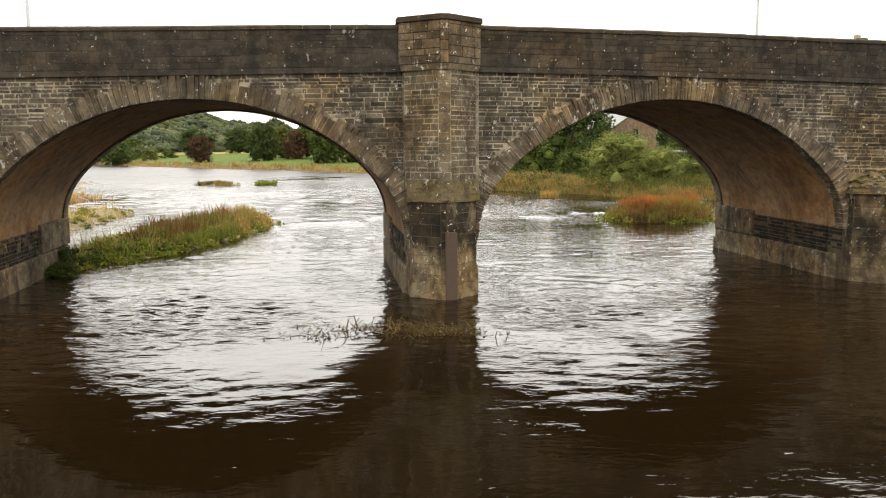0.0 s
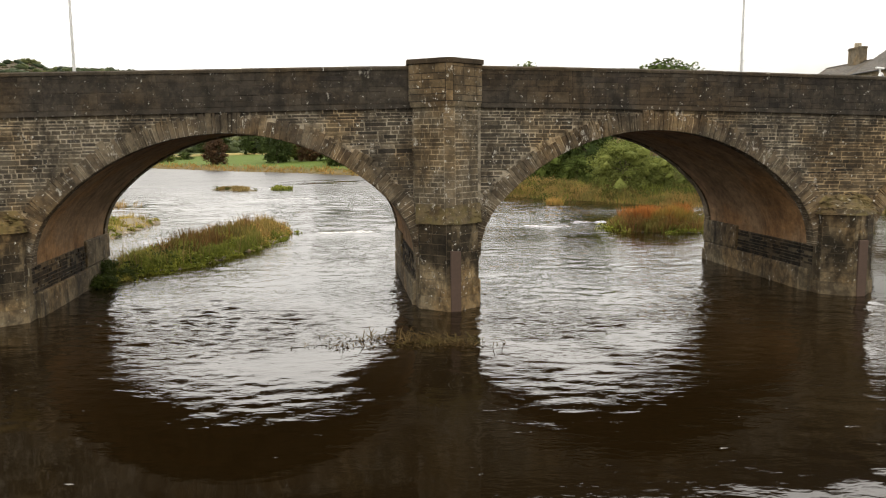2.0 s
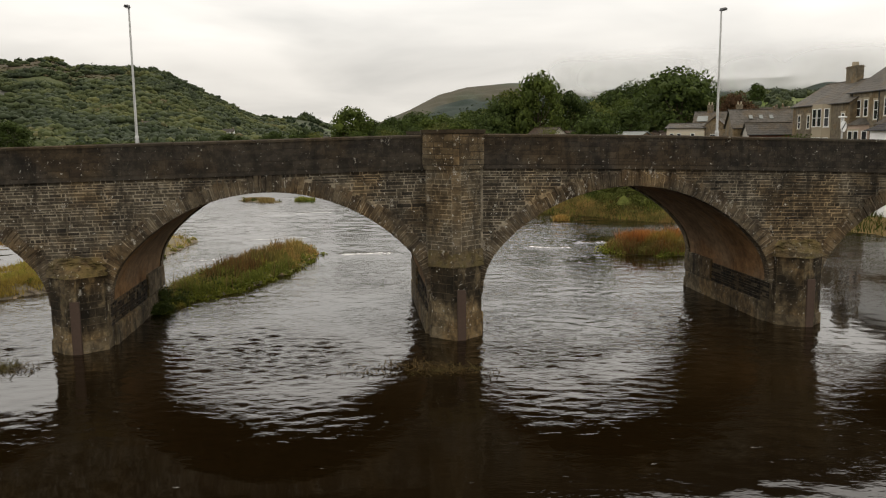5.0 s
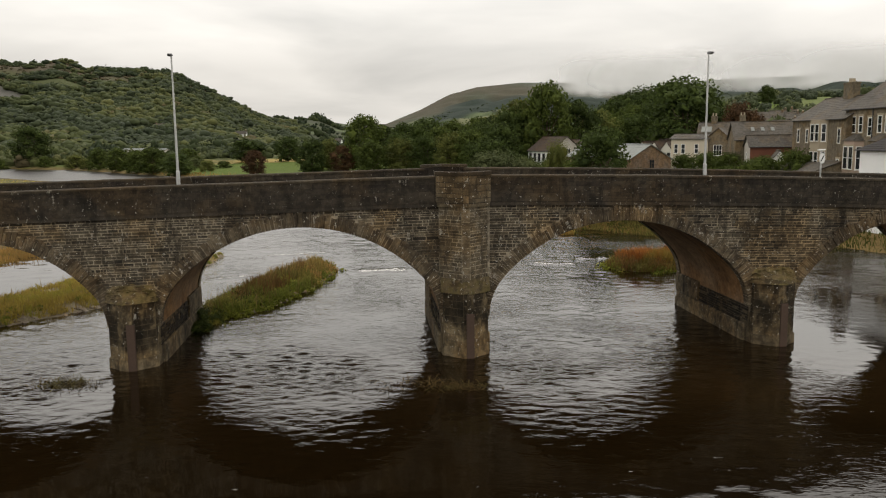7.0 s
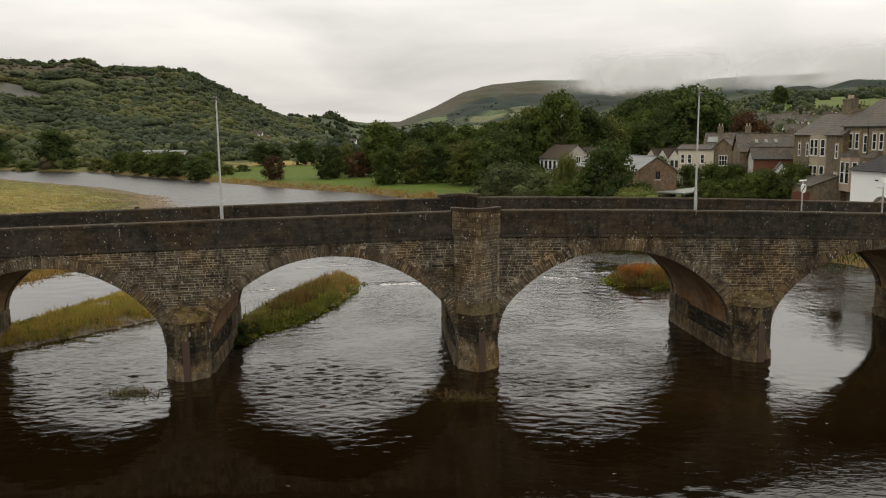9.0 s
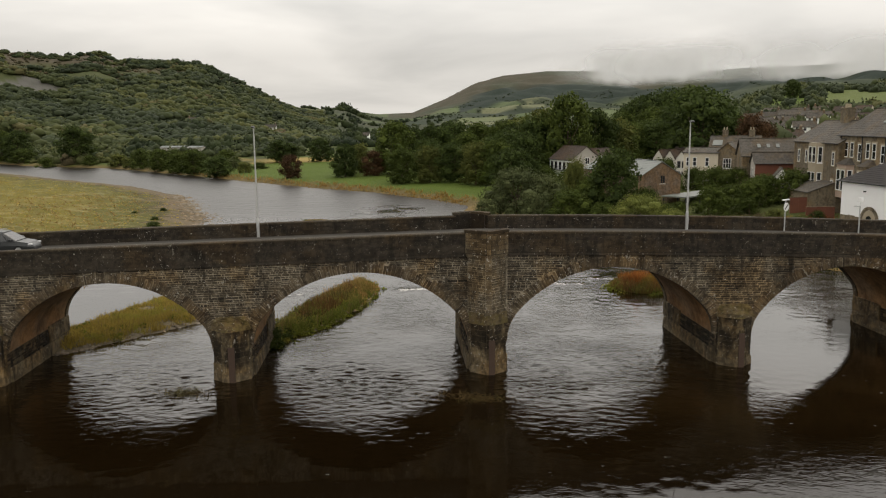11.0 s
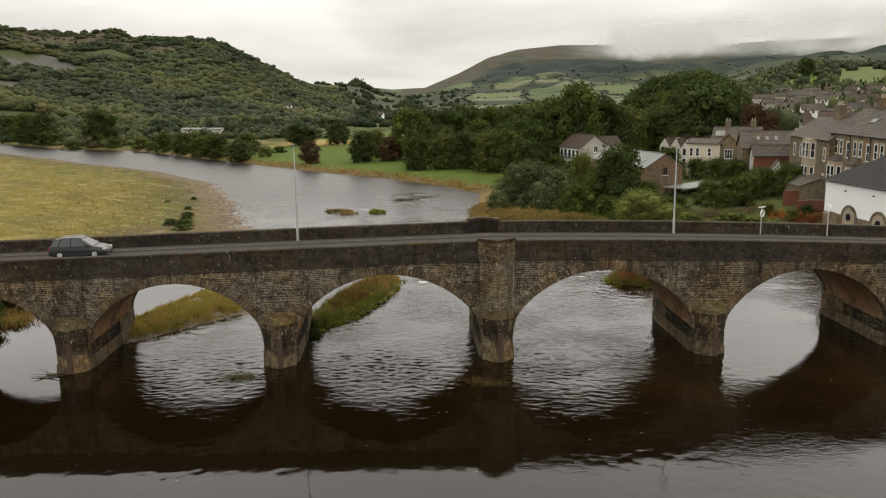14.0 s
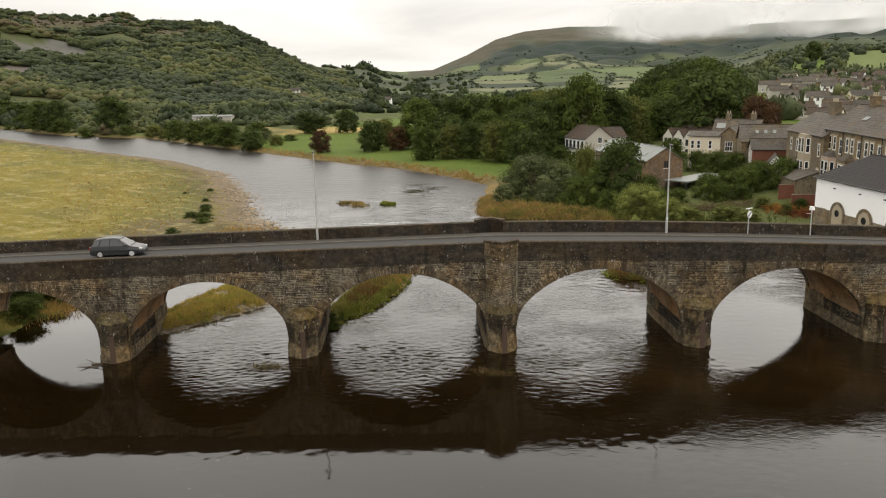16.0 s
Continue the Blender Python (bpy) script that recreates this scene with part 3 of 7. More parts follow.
# ---- turret over the middle pier, with a refuge in the parapet ----
TC = PIERS[3] - 0.05
for side in (1, -1):
    y0 = 0 if side == 1 else WIDE
    def tp(w, sh, tip, flat, z):
        pts = [(TC - w, 0.3), (TC - w, -sh), (TC - flat, -tip), (TC + flat, -tip), (TC + w, -sh), (TC + w, 0.3)]
        return [(u, v if side == 1 else WIDE - v, z) for u, v in pts]
    bm = bmesh.new()
    prism(bm, tp(1.2, 0.14, 1.08, 0.2, 3.6), tp(1.2, 0.14, 1.08, 0.2, 7.55))
    turret = part("turret", bm, M_MORTAR, bridge, "half-hexagonal ashlar turret with pale lime runs")
    ring = [p[:2] for p in tp(1.2, 0.14, 1.08, 0.2, 0)]
    st = []
    order = list(zip(ring, ring[1:])) if side == 1 else [(b, a) for a, b in zip(ring, ring[1:])]
    for i, (a, b) in enumerate(order):
        if i == 2:
            quoins = facet_stones(a, b, 3.8, 7.5, (0.26, 0.4), (0.4, 0.5), (0.012, 0.022), 300 + i, 0.012)
        else:
            st += facet_stones(a, b, 3.8, 7.5, (0.12, 0.24), (0.2, 0.5), (0.004, 0.016), 300 + i, 0.024)
    joined("rubble_facing", st, M_TURRETSIDE, turret)
    joined("quoins", quoins, M_TURRET, turret)
    bm = bmesh.new()
    prism(bm, tp(1.3, 0.2, 1.18, 0.1, 7.5), tp(1.34, 0.23, 1.24, 0.1, 7.68))
    part("string_course", bm, M_TURRET, turret)
    # refuge parapet: an outer and an inner ring
    def refuge_wall(z0, z1, grow):
        bm = bmesh.new()
        o = tp(1.36 + grow, 0.2 + grow, 1.17 + grow, 0.14, 0)
        i = tp(0.98 - grow, 0.02, 0.74 - grow, 0.1, 0)
        lo = [[bm.verts.new((p[0], p[1], z)) for p in r] for r in (o, i) for z in (z0, z1)]
        ol, oh, il, ih = lo
        for k in range(5):
            bm.faces.new((ol[k], ol[k + 1], oh[k + 1], oh[k]))
            bm.faces.new((il[k + 1], il[k], ih[k], ih[k + 1]))
            bm.faces.new((oh[k], oh[k + 1], ih[k + 1], ih[k]))
            bm.faces.new((ol[k + 1], ol[k], il[k], il[k + 1]))
        for k in (0, 5):
            bm.faces.new((ol[k], oh[k], ih[k], il[k]))
        return bm
    wall = part("refuge_wall", refuge_wall(7.66, 9.06, 0), M_PARMORTAR, bridge, "parapet of the half-hexagonal refuge")
    st = []
    ring = [p[:2] for p in tp(1.36, 0.2, 1.17, 0.14, 0)]
    order = list(zip(ring, ring[1:])) if side == 1 else [(b, a) for a, b in zip(ring, ring[1:])]
    for i, (a, b) in enumerate(order):
        if i == 2:
            quoins = facet_stones(a, b, 7.7, 9.04, (0.26, 0.42), (0.44, 0.5), (0.008, 0.018), 400 + i, 0.01)
        else:
            st += facet_stones(a, b, 7.7, 9.04, (0.18, 0.34), (0.3, 0.7), (0.004, 0.014), 400 + i, 0.014)
    joined("rubble_facing", st, M_TURRETSIDE, wall)
    joined("quoins", quoins, M_TURRET, wall)
    part("coping", refuge_wall(9.05, 9.22, 0.06), M_COPING, wall, "moulded dark coping")

# ---- parapets, string courses, coping ----
me_ashlar = unit_stone("stone", M_PARAPET)
for side in (1, -1):
    y0, y1 = (-0.07, 0.42) if side == 1 else (WIDE - 0.42, WIDE + 0.07)
    for a, b in ((-52.0, TC - 1.2), (TC + 1.2, 52.0)):
        us = [a + (b - a) * i / 50 for i in range(51)]
        bm = bmesh.new()
        sweep(bm, us, lambda u: [(y0, string(u)), (y1, string(u)), (y1, top(u) - 0.13), (y0, top(u) - 0.13)])
        wall = part("parapet_wall", bm, M_PARMORTAR, bridge, "dark weathered ashlar parapet")
        o = -1 if side == 1 else 1
        e = y0 if side == 1 else y1
        bm = bmesh.new()
        sweep(bm, us, lambda u: [(e + o * 0.045, string(u) - 0.02), (e - o * 0.1, string(u) - 0.02), (e - o * 0.1, string(u) + 0.13), (e + o * 0.02, string(u) + 0.15)])
        part("string_course", bm, M_PARAPET, wall)
        # outer face, with single stones nearest the middle
        st, made = [], 0
        u0 = a
        while u0 < b - 0.05:
            seg = min(rng.uniform(1.4, 4.5), b - u0)
            rows = rng.choice(((0.17, 0.44, 0.74, 0.96, 1.18, 1.37), (0.17, 0.36, 0.55, 0.9, 1.08, 1.37), (0.17, 0.32, 0.46, 0.62, 0.84, 1.05, 1.22, 1.37), (0.17, 0.6, 0.78, 1.02, 1.2, 1.37), (0.17, 0.37, 0.75, 1.1, 1.24, 1.37)))
            for z0, z1 in zip(rows, rows[1:]):
                u = u0
                while u < u0 + seg - 0.02:
                    w = min(rng.uniform(0.25, 0.95), u0 + seg - u)
                    zz = string(u + w / 2)
                    proud = rng.uniform(0.004, 0.018)
                    if side == 1 and abs(u) < 17:
                        s = link_mesh("stone", me_ashlar, None, wall)
                        s.location, s.scale = (u + w / 2, y0, zz + (z0 + z1) / 2), (w - rng.uniform(0.006, 0.022), proud, z1 - z0 - rng.uniform(0.006, 0.018))
                    else:
                        st.append(stone_verts(Vector((0, e, 0)), U, NEAR if side == 1 else FAR, u + 0.006, u + w - 0.006, zz + z0 + 0.006, zz + z1 - 0.006, proud, 0.008))
                    u += w
            u0 += seg
        inner = y1 if side == 1 else y0
        for z0, z1 in ((0.5, 0.8), (0.8, 1.1), (1.1, 1.37)):
            u = a
            while u < b - 0.05:
                w = min(rng.uniform(0.45, 1.1), b - u)
                zz = string(u + w / 2)
                st.append(stone_verts(Vector((0, inner, 0)), U, FAR if side == 1 else NEAR, u + 0.006, u + w - 0.006, zz + z0 + 0.006, zz + z1 - 0.006, rng.uniform(0.012, 0.028), 0.01))
                u += w
        joined("ashlar_facing", st, M_PARAPET, wall)
        u = a
        while u < b - 0.05:
            w = min(rng.uniform(0.85, 1.25), b - u)
            t0, t1 = top(u + 0.01), top(u + w - 0.01)
            lift = rng.uniform(-0.008, 0.008)
            bm = bmesh.new()
            sec = lambda t: [(y0 - 0.05, t - 0.145), (y1 + 0.05, t - 0.145), (y1 + 0.05, t - 0.05), (y1 - 0.02, t), (y0 + 0.02, t), (y0 - 0.05, t - 0.05)]
            prism(bm, [(u + 0.006, v, z + lift) for v, z in sec(t0)], [(u + w - 0.006, v, z + lift) for v, z in sec(t1)])
            part("coping_stone", bm, M_COPING, wall)
            u += w

# ---- deck ----
us = [-52 + 104 * i / 80 for i in range(81)]
bm = bmesh.new()
sweep(bm, us, lambda u: [(1.9, string(u) - 0.3), (7.7, string(u) - 0.3), (7.7, pavement_z(u) - 0.12), (4.8, pavement_z(u) - 0.05), (1.9, pavement_z(u) - 0.12)])
part("carriageway", bm, M_ASPHALT, bridge, "worn grey asphalt carriageway")
for y0, y1 in ((0.42, 1.75), (7.85, WIDE - 0.42)):
    bm = bmesh.new()
    sweep(bm, us, lambda u: [(y0, string(u) - 0.1), (y1, string(u) - 0.1), (y1, pavement_z(u)), (y0, pavement_z(u))])
    part("pavement", bm, M_PAVING, bridge, "narrow grey pavement beside the road")
for y0 in (1.752, 7.698):
    bm = bmesh.new()
    sweep(bm, us, lambda u: [(y0, string(u) - 0.1), (y0 + 0.15, string(u) - 0.1), (y0 + 0.15, pavement_z(u) + 0.004), (y0, pavement_z(u) + 0.004)])
    part("kerb", bm, M_KERB, bridge)


# ---- land and water ----
LEFT_BANK = [(-47, -300), (-47, 10), (-46, 24), (-44, 34), (-47, 48), (-43, 62), (-34.8, 77), (-43.5, 88), (-54.6, 114), (-76, 154), (-102, 183), (-132, 206), (-170, 237), (-218, 274), (-320, 335), (-600, 470), (-4000, 480), (-4000, -300)]
RIGHT_BANK = [(-4000, 640), (-600, 540), (-268, 346), (-205, 296), (-153, 272), (-101, 224.5), (-73, 197.5), (-50, 176), (-32, 162), (-16, 144), (-8, 132), (-7.4, 112), (-7, 100), (-6, 92.6), (-1, 90.3), (5.5, 88.2), (11.2, 83.4), (15.5, 78.6), (20, 74), (26, 68.5), (33.5, 67), (36.5, 62), (40, 52), (45, 42), (47.5, 34), (48, 10), (48, -300), (4000, -300), (4000, 5000), (-4000, 5000)]
ISLE = [(-16.2, 31.5), (-17.6, 37), (-16.4, 47), (-14.3, 55), (-11.8, 52), (-11.9, 44.5), (-13.3, 38.8), (-15.2, 34.6)]
SPIT = [(-35, 30), (-30.6, 28.6), (-27.5, 33), (-24.4, 37.5), (-23.2, 50), (-24, 60), (-27.5, 63), (-30.5, 50), (-33, 38)]
RED_ISLE = [(10.6, 54.6), (10.8, 52.4), (12.8, 50.9), (16.0, 50.5), (17.8, 54), (14.2, 57)]
RED_HEART = [(11.6, 54.4), (12.0, 52.8), (13.6, 51.8), (15.8, 51.8), (16.6, 54), (14.2, 55.8)]
HUMMOCK = [(8.4, 75.2), (9.3, 74.8), (10.2, 75.4), (9.8, 76.4), (8.8, 76.4)]
HUMMOCK_FAR = [(-25.6, 103.3), (-24.2, 102.6), (-22.6, 103.3), (-23.6, 104.6), (-25.0, 104.6)]
ISLET = [(-34.4, 105), (-30.4, 101.5), (-27.0, 101), (-27.9, 104), (-31.4, 106)]
EYE0 = (2.5, -36.0)


def inside_distance(x, y, poly):
    """Metres inside (positive) or outside (negative) a polygon, for arrays of points."""
    best = np.full(x.shape, 1e9)
    odd = np.zeros(x.shape, bool)
    for (ax, ay), (bx, by) in zip(poly, poly[1:] + poly[:1]):
        dx, dy = bx - ax, by - ay
        t = np.clip(((x - ax) * dx + (y - ay) * dy) / (dx * dx + dy * dy), 0, 1)
        best = np.minimum(best, np.hypot(x - ax - t * dx, y - ay - t * dy))
        cross = (ay > y) != (by > y)
        with np.errstate(divide="ignore", invalid="ignore"):
            xi = ax + (y - ay) * dx / (dy if dy else 1e-9)
        odd ^= cross & (x < xi)
    return np.where(odd, best, -best)


def smooth(a, b, v):
    t = np.clip((v - a) / (b - a), 0, 1)
    return t * t * (3 - 2 * t)


def waves(x, y, size, seed):
    """Cheap rolling noise, about -1 to 1."""
    q = np.random.RandomState(seed)
    out = np.zeros_like(x)
    for i in range(7):
        a = q.uniform(0, 2 * np.pi)
        s = size * q.uniform(0.5, 1.7)
        out += np.sin((x * np.cos(a) + y * np.sin(a)) * 2 * np.pi / s + q.uniform(0, 6.28))
    return out / 3.0


# hill crests: bearing, rise in degrees as seen from the low ground, distance of the crest and of the foot
HILLS = [(-180, 2.0, 1500, 600), (-70, 3.5, 1300, 500), (-45, 4.6, 1250, 560), (-34.5, 4.5, 1250, 580), (-30.5, 4.2, 1250, 600), (-28, 4.35, 1250, 600), (-26.5, 3.75, 1230, 600), (-22, 3.65, 1200, 600), (-20.5, 3.0, 1180, 600), (-19, 2.25, 1200, 600), (-17.5, 1.45, 1250, 620), (-15.7, 0.9, 1500, 700), (-12, 0.72, 1900, 800), (-9.8, 0.5, 2400, 900), (-7.4, 0.62, 3000, 1000), (-5, 1.6, 3300, 1100), (-3, 2.62, 3500, 1200), (-1, 3.15, 3600, 1200), (2, 3.4, 3600, 1200), (5, 3.35, 3600, 1200), (9.5, 3.1, 3500, 1100), (13, 2.9, 3400, 1000), (18, 2.6, 3300, 900), (22, 2.65, 3200, 900), (30, 2.7, 3000, 900), (60, 2.5, 2500, 800), (180, 2.0, 1500, 600)]
HB = np.array(HILLS).T


def ground_height(x, y):
    d_l = inside_distance(x, y, LEFT_BANK)
    d_r = inside_distance(x, y, RIGHT_BANK)
    wob = waves(x, y, 9, 3)
    z = np.full(x.shape, -1.4)
    d_l = d_l + 0.5 * wob
    d_r = d_r + 0.35 * wob
    z = np.where(d_l > -12, np.maximum(z, np.minimum(d_l * 0.11 + 0.02, 0.5 + d_l * 0.02)), z)
    z = np.where(d_l > 40, np.minimum(z, 2.0), z)
    z = np.maximum(z, np.where(d_r > -6, np.minimum(d_r * 0.3 + 0.05, 0.9 + d_r * 0.035), -1.4))
    z = np.minimum(z, 2.6)
    for poly, h in ((ISLE, 0.5), (SPIT, 0.45), (RED_ISLE, 0.4), (ISLET, 0.25), (HUMMOCK, 0.35), (HUMMOCK_FAR, 0.3)):
        d = inside_distance(x, y, poly) + 0.25 * waves(x, y, 3.0, 5)
        z = np.maximum(z, np.where(d > -3, np.minimum(d * 0.28, h), -1.4))
    # town bank and road approaches
    z = z + 2.2 * smooth(8, 40, d_r) * smooth(15, 60, x) * smooth(4000, 200, y)
    z = z + 3.0 * np.exp(-(((x - 66) / 16) ** 2 + ((y - 42) / 22) ** 2)) * (d_r > 0) + 5.0 * np.exp(-(((x + 66) / 14) ** 2 + ((y - 17) / 9) ** 2)) * (d_l > 0)
    # hills
    r = np.hypot(x - EYE0[0], y - EYE0[1])
    b = np.degrees(np.arctan2(x - EYE0[0], y - EYE0[1]))
    rise = np.interp(b, HB[0], HB[1])
    crest, foot = np.interp(b, HB[0], HB[2]), np.interp(b, HB[0], HB[3])
    peak = 22 + crest * np.tan(np.radians(rise)) - 5.0 * smooth(-25, -30, b)
    k = np.clip((r - foot) / (crest - foot), 0, 1)
    shape = np.where(b < -12, k ** 1.05, k ** 1.6)
    hill = peak * shape * (1 - 0.35 * smooth(1.05, 1.6, r / crest))
    hill = hill + smooth(0.1, 0.5, k) * (1 - smooth(0.8, 1.0, k)) * (6 * waves(x, y, 260, 9) + 3 * waves(x, y, 90, 10)) * np.clip(peak / 120, 0.3, 1.4)
    # rising ground under the upper town
    up = 11 * smooth(250, 520, r) * smooth(8, 15, b) * (1 - smooth(40, 60, b)) + 28 * smooth(450, 900, r) * smooth(11, 18, b) * (1 - smooth(40, 60, b))
    land = (d_l > 0) | (d_r > 0)
    return np.where(land, z + hill + up + 0.12 * waves(x, y, 14, 4) * smooth(2, 10, np.maximum(d_l, d_r)), z), d_l, d_r, b, r, k


bearings = np.concatenate([np.arange(-180, -50, 5.0), np.arange(-50, 44, 0.2), np.arange(44, 180, 5.0)])
radii = np.concatenate([[0.01], np.arange(12, 170, 0.75), 170 * 1.014 ** np.arange(0, 238)])
BB, RR = np.meshgrid(np.radians(bearings), radii)
GX, GY = EYE0[0] + RR * np.sin(BB), EYE0[1] + RR * np.cos(BB)
GZ, DL, DR, GB, GR, GK = ground_height(GX, GY)

# kinds of ground cover, as base colours
rs = np.random.RandomState(5)
cov = np.zeros(GX.shape + (3,))
cov[:] = (0.075, 0.105, 0.022)


def lay(mask, colour):
    global cov
    m = np.clip(mask, 0, 1)[..., None]
    cov = cov * (1 - m) + np.array(colour) * m


n1, n2 = waves(GX, GY, 22, 21), waves(GX, GY, 6, 22)
lay((DL > 0) & (GR < 420), (0.172, 0.140, 0.026))
lay(((DL > 0) & (GR < 420)) * smooth(0.1, 1.0, n1) * 0.7, (0.118, 0.105, 0.027))
lay(((DL > 0) & (GR < 420)) * smooth(0.1, 1.0, waves(GX, GY, 11, 23) + 0.5 * n2) * 0.55, (0.265, 0.214, 0.078))
lay(((DL > 0) & (GR < 420)) * smooth(0.3, 1.2, waves(GX, GY, 34, 24)) * 0.6, (0.12, 0.12, 0.026))
edge = DL + 2.5 * n2
lay((DL > -3) * smooth(8, 4, edge) * (GY > 50) * (GY < 400), (0.17, 0.13, 0.085))
lay((DL > 0) * smooth(22, 12, edge + 3 * n1) * smooth(5, 9, edge) * (GY > 60) * 0.7, (0.10, 0.10, 0.030))
lay((DL > 0) * smooth(1.6, 0.9, np.abs(edge - 7.5 + 1.5 * n1)) * (GY > 72) * (GY < 330) * 0.7, (0.07, 0.055, 0.03))
lay((DR > 0) & (GR < 1000), (0.088, 0.126, 0.020))
lay((DR > -2) * smooth(9, 3.5, DR + n2) * (GY < 128), (0.190, 0.132, 0.052))
lay((DR > -2) * smooth(4.5, 1.5, DR + 1.3 * n2) * (GY >= 128), (0.14, 0.105, 0.045))
lay((DR > 0) * smooth(6, 14, DR) * smooth(0, 25, GX) * (GR < 300), (0.085, 0.098, 0.030))
lay((np.abs(GX + 92) < 26) * (GY > 262) * (GY < 300), (0.34, 0.25, 0.085))
lay((GY > 352) * (GY < 372) * (GB < -11) * (GB > -22), (0.24, 0.21, 0.10))
lay((DR > 4) * smooth(-96, -112, GX - 0.25 * (GY - 240)) * (GR < 640) * (0.75 + 0.25 * n1), (0.062, 0.070, 0.024))
for poly, c in ((ISLE, (0.10, 0.095, 0.03)), (SPIT, (0.21, 0.175, 0.12)), (RED_ISLE, (0.11, 0.07, 0.03)), (ISLET, (0.14, 0.11, 0.05))):
    lay(smooth(-0.6, 0.4, inside_distance(GX, GY, poly)), c)
    lay(smooth(-0.8, -0.2, inside_distance(GX, GY, poly)) * smooth(0.9, 0.2, inside_distance(GX, GY, poly)), (0.17, 0.14, 0.10))
lay(np.exp(-(((GX + 55) / 5) ** 2 + ((GY - 73) / 14) ** 2)) * (DL > 0) * smooth(-0.6, 0.5, n2) * 0.8, (0.12, 0.085, 0.05))
# worn track, damp hollow and dry patches on the meadow
lay((DL > 0) * smooth(1.3, 0.6, np.abs((GX + 53.5) * 0.96 - (GY - 76) * 0.27 + 0.8 * n2)) * (GY > 60) * (GY < 84) * 0.85, (0.105, 0.075, 0.045))
lay((DL > 0) * smooth(9, 4, np.abs(GX + 50 + 0.25 * (GY - 70)) + 2 * n2) * (GY > 60) * (GY < 83) * 0.7, (0.125, 0.098, 0.050))
lay((DL > 5) * np.exp(-(((GX + 66 + 0.4 * (GY - 118)) / 5) ** 2 + ((GY - 118) / 7) ** 2)) * smooth(-0.5, 0.4, n2) * 0.9, (0.080, 0.078, 0.022))
lay((DL > 8) * (GR < 330) * smooth(0.55, 1.1, waves(GX, GY, 4.5, 66) + 0.5 * waves(GX, GY, 1.7, 67)) * 0.5, (0.36, 0.31, 0.16))
# wooded hill; ground colour lightened between the crowns to stand in for haze
lay((GB < -8) * smooth(0.0, 0.06, GK), (0.070, 0.080, 0.032))
lay((GB < -12) * smooth(0.72, 0.9, GK + 0.1 * waves(GX, GY, 120, 31)) * (GB < -20), (0.082, 0.066, 0.043))
lay((np.abs(GB + 32.0 - 0.5 * waves(GX, GY, 80, 61)) < 2.4) * (GK > 0.385) * (GK < 0.63 + 0.02 * waves(GX, GY, 70, 63) - 0.03 * np.abs(GB + 32.0)), (0.115, 0.110, 0.100))
lay((np.abs(GB + 34.3) < 1.1) * (GK > 0.23) * (GK < 0.32), (0.13, 0.11, 0.10))
# fields and moor of the far mountain: patches between hedges
cell = 150.0
wx, wy = GX + 35 * waves(GX, GY, 400, 33), GY * 0.55 + 30 * waves(GX, GY, 330, 34)
ci, cj = np.floor(wx / cell).astype(int), np.floor(wy / cell).astype(int)
pick = ((ci * 73856093) ^ (cj * 19349663)) % 97 / 97.0
field = np.array([(0.105, 0.135, 0.058), (0.078, 0.105, 0.045), (0.150, 0.155, 0.085), (0.042, 0.056, 0.034), (0.130, 0.150, 0.070)])[(pick * 5).astype(int)]
far = ((GB > -13) & (GR > 560))[..., None] * smooth(0.0, 0.04, GK)[..., None]
cov = cov * (1 - far) + field * far
fx, fy = np.abs(wx / cell - np.round(wx / cell)) * cell, np.abs(wy / cell - np.round(wy / cell)) * cell
lay(far[..., 0] * (np.minimum(fx, fy) < 9), (0.035, 0.045, 0.02))
moor = far[..., 0] * smooth(0.62, 0.72, GK + 0.06 * waves(GX, GY, 500, 35)) * (GB > -9)
lay(moor, (0.064, 0.057, 0.036))
lay(far[..., 0] * smooth(7, 11, GB) * smooth(0.06, 0.16, GK) * (0.45 + 0.5 * smooth(-0.5, 0.3, waves(GX, GY, 300, 39))), (0.048, 0.060, 0.036))
lay(moor * smooth(0.0, 0.8, waves(GX, GY, 420, 36)), (0.060, 0.066, 0.042))
# rough wooded ground in the gap between the hills
lay(far[..., 0] * smooth(-3.5, -6, GB) * smooth(2600, 1900, GR) * smooth(-0.9, -0.2, waves(GX, GY, 240, 49)), (0.050, 0.058, 0.031))
# dark plantations below the moor
lay(far[..., 0] * (GB > -4) * smooth(0.46, 0.50, GK + 0.04 * waves(GX, GY, 300, 37)) * smooth(0.74, 0.68, GK + 0.05 * waves(GX, GY, 520, 37)) * smooth(-0.5, -0.2, waves(GX, GY, 900, 40) + 0.3), (0.022, 0.034, 0.026))
lay(far[..., 0] * (GB > -6) * smooth(0.35, 0.5, waves(GX, GY, 340, 47)) * smooth(0.5, 0.4, GK), (0.032, 0.044, 0.027))
lay(((GB > -9) & (GK > 0.3)) * smooth(0.52, 0.42, GK) * smooth(0.1, 0.5, waves(GX, GY, 380, 38)), (0.035, 0.048, 0.028))
lay((np.abs(GB - 21) < 2.4) * (GR > 560) * (GR < 820), (0.115, 0.14, 0.042))

nr, nb = GX.shape
idx = np.arange(nr * nb).reshape(nr, nb)
quads = np.stack([idx[:-1], np.roll(idx, -1, 1)[:-1], np.roll(idx, -1, 1)[1:], idx[1:]], -1).reshape(-1, 4)[:, ::-1]


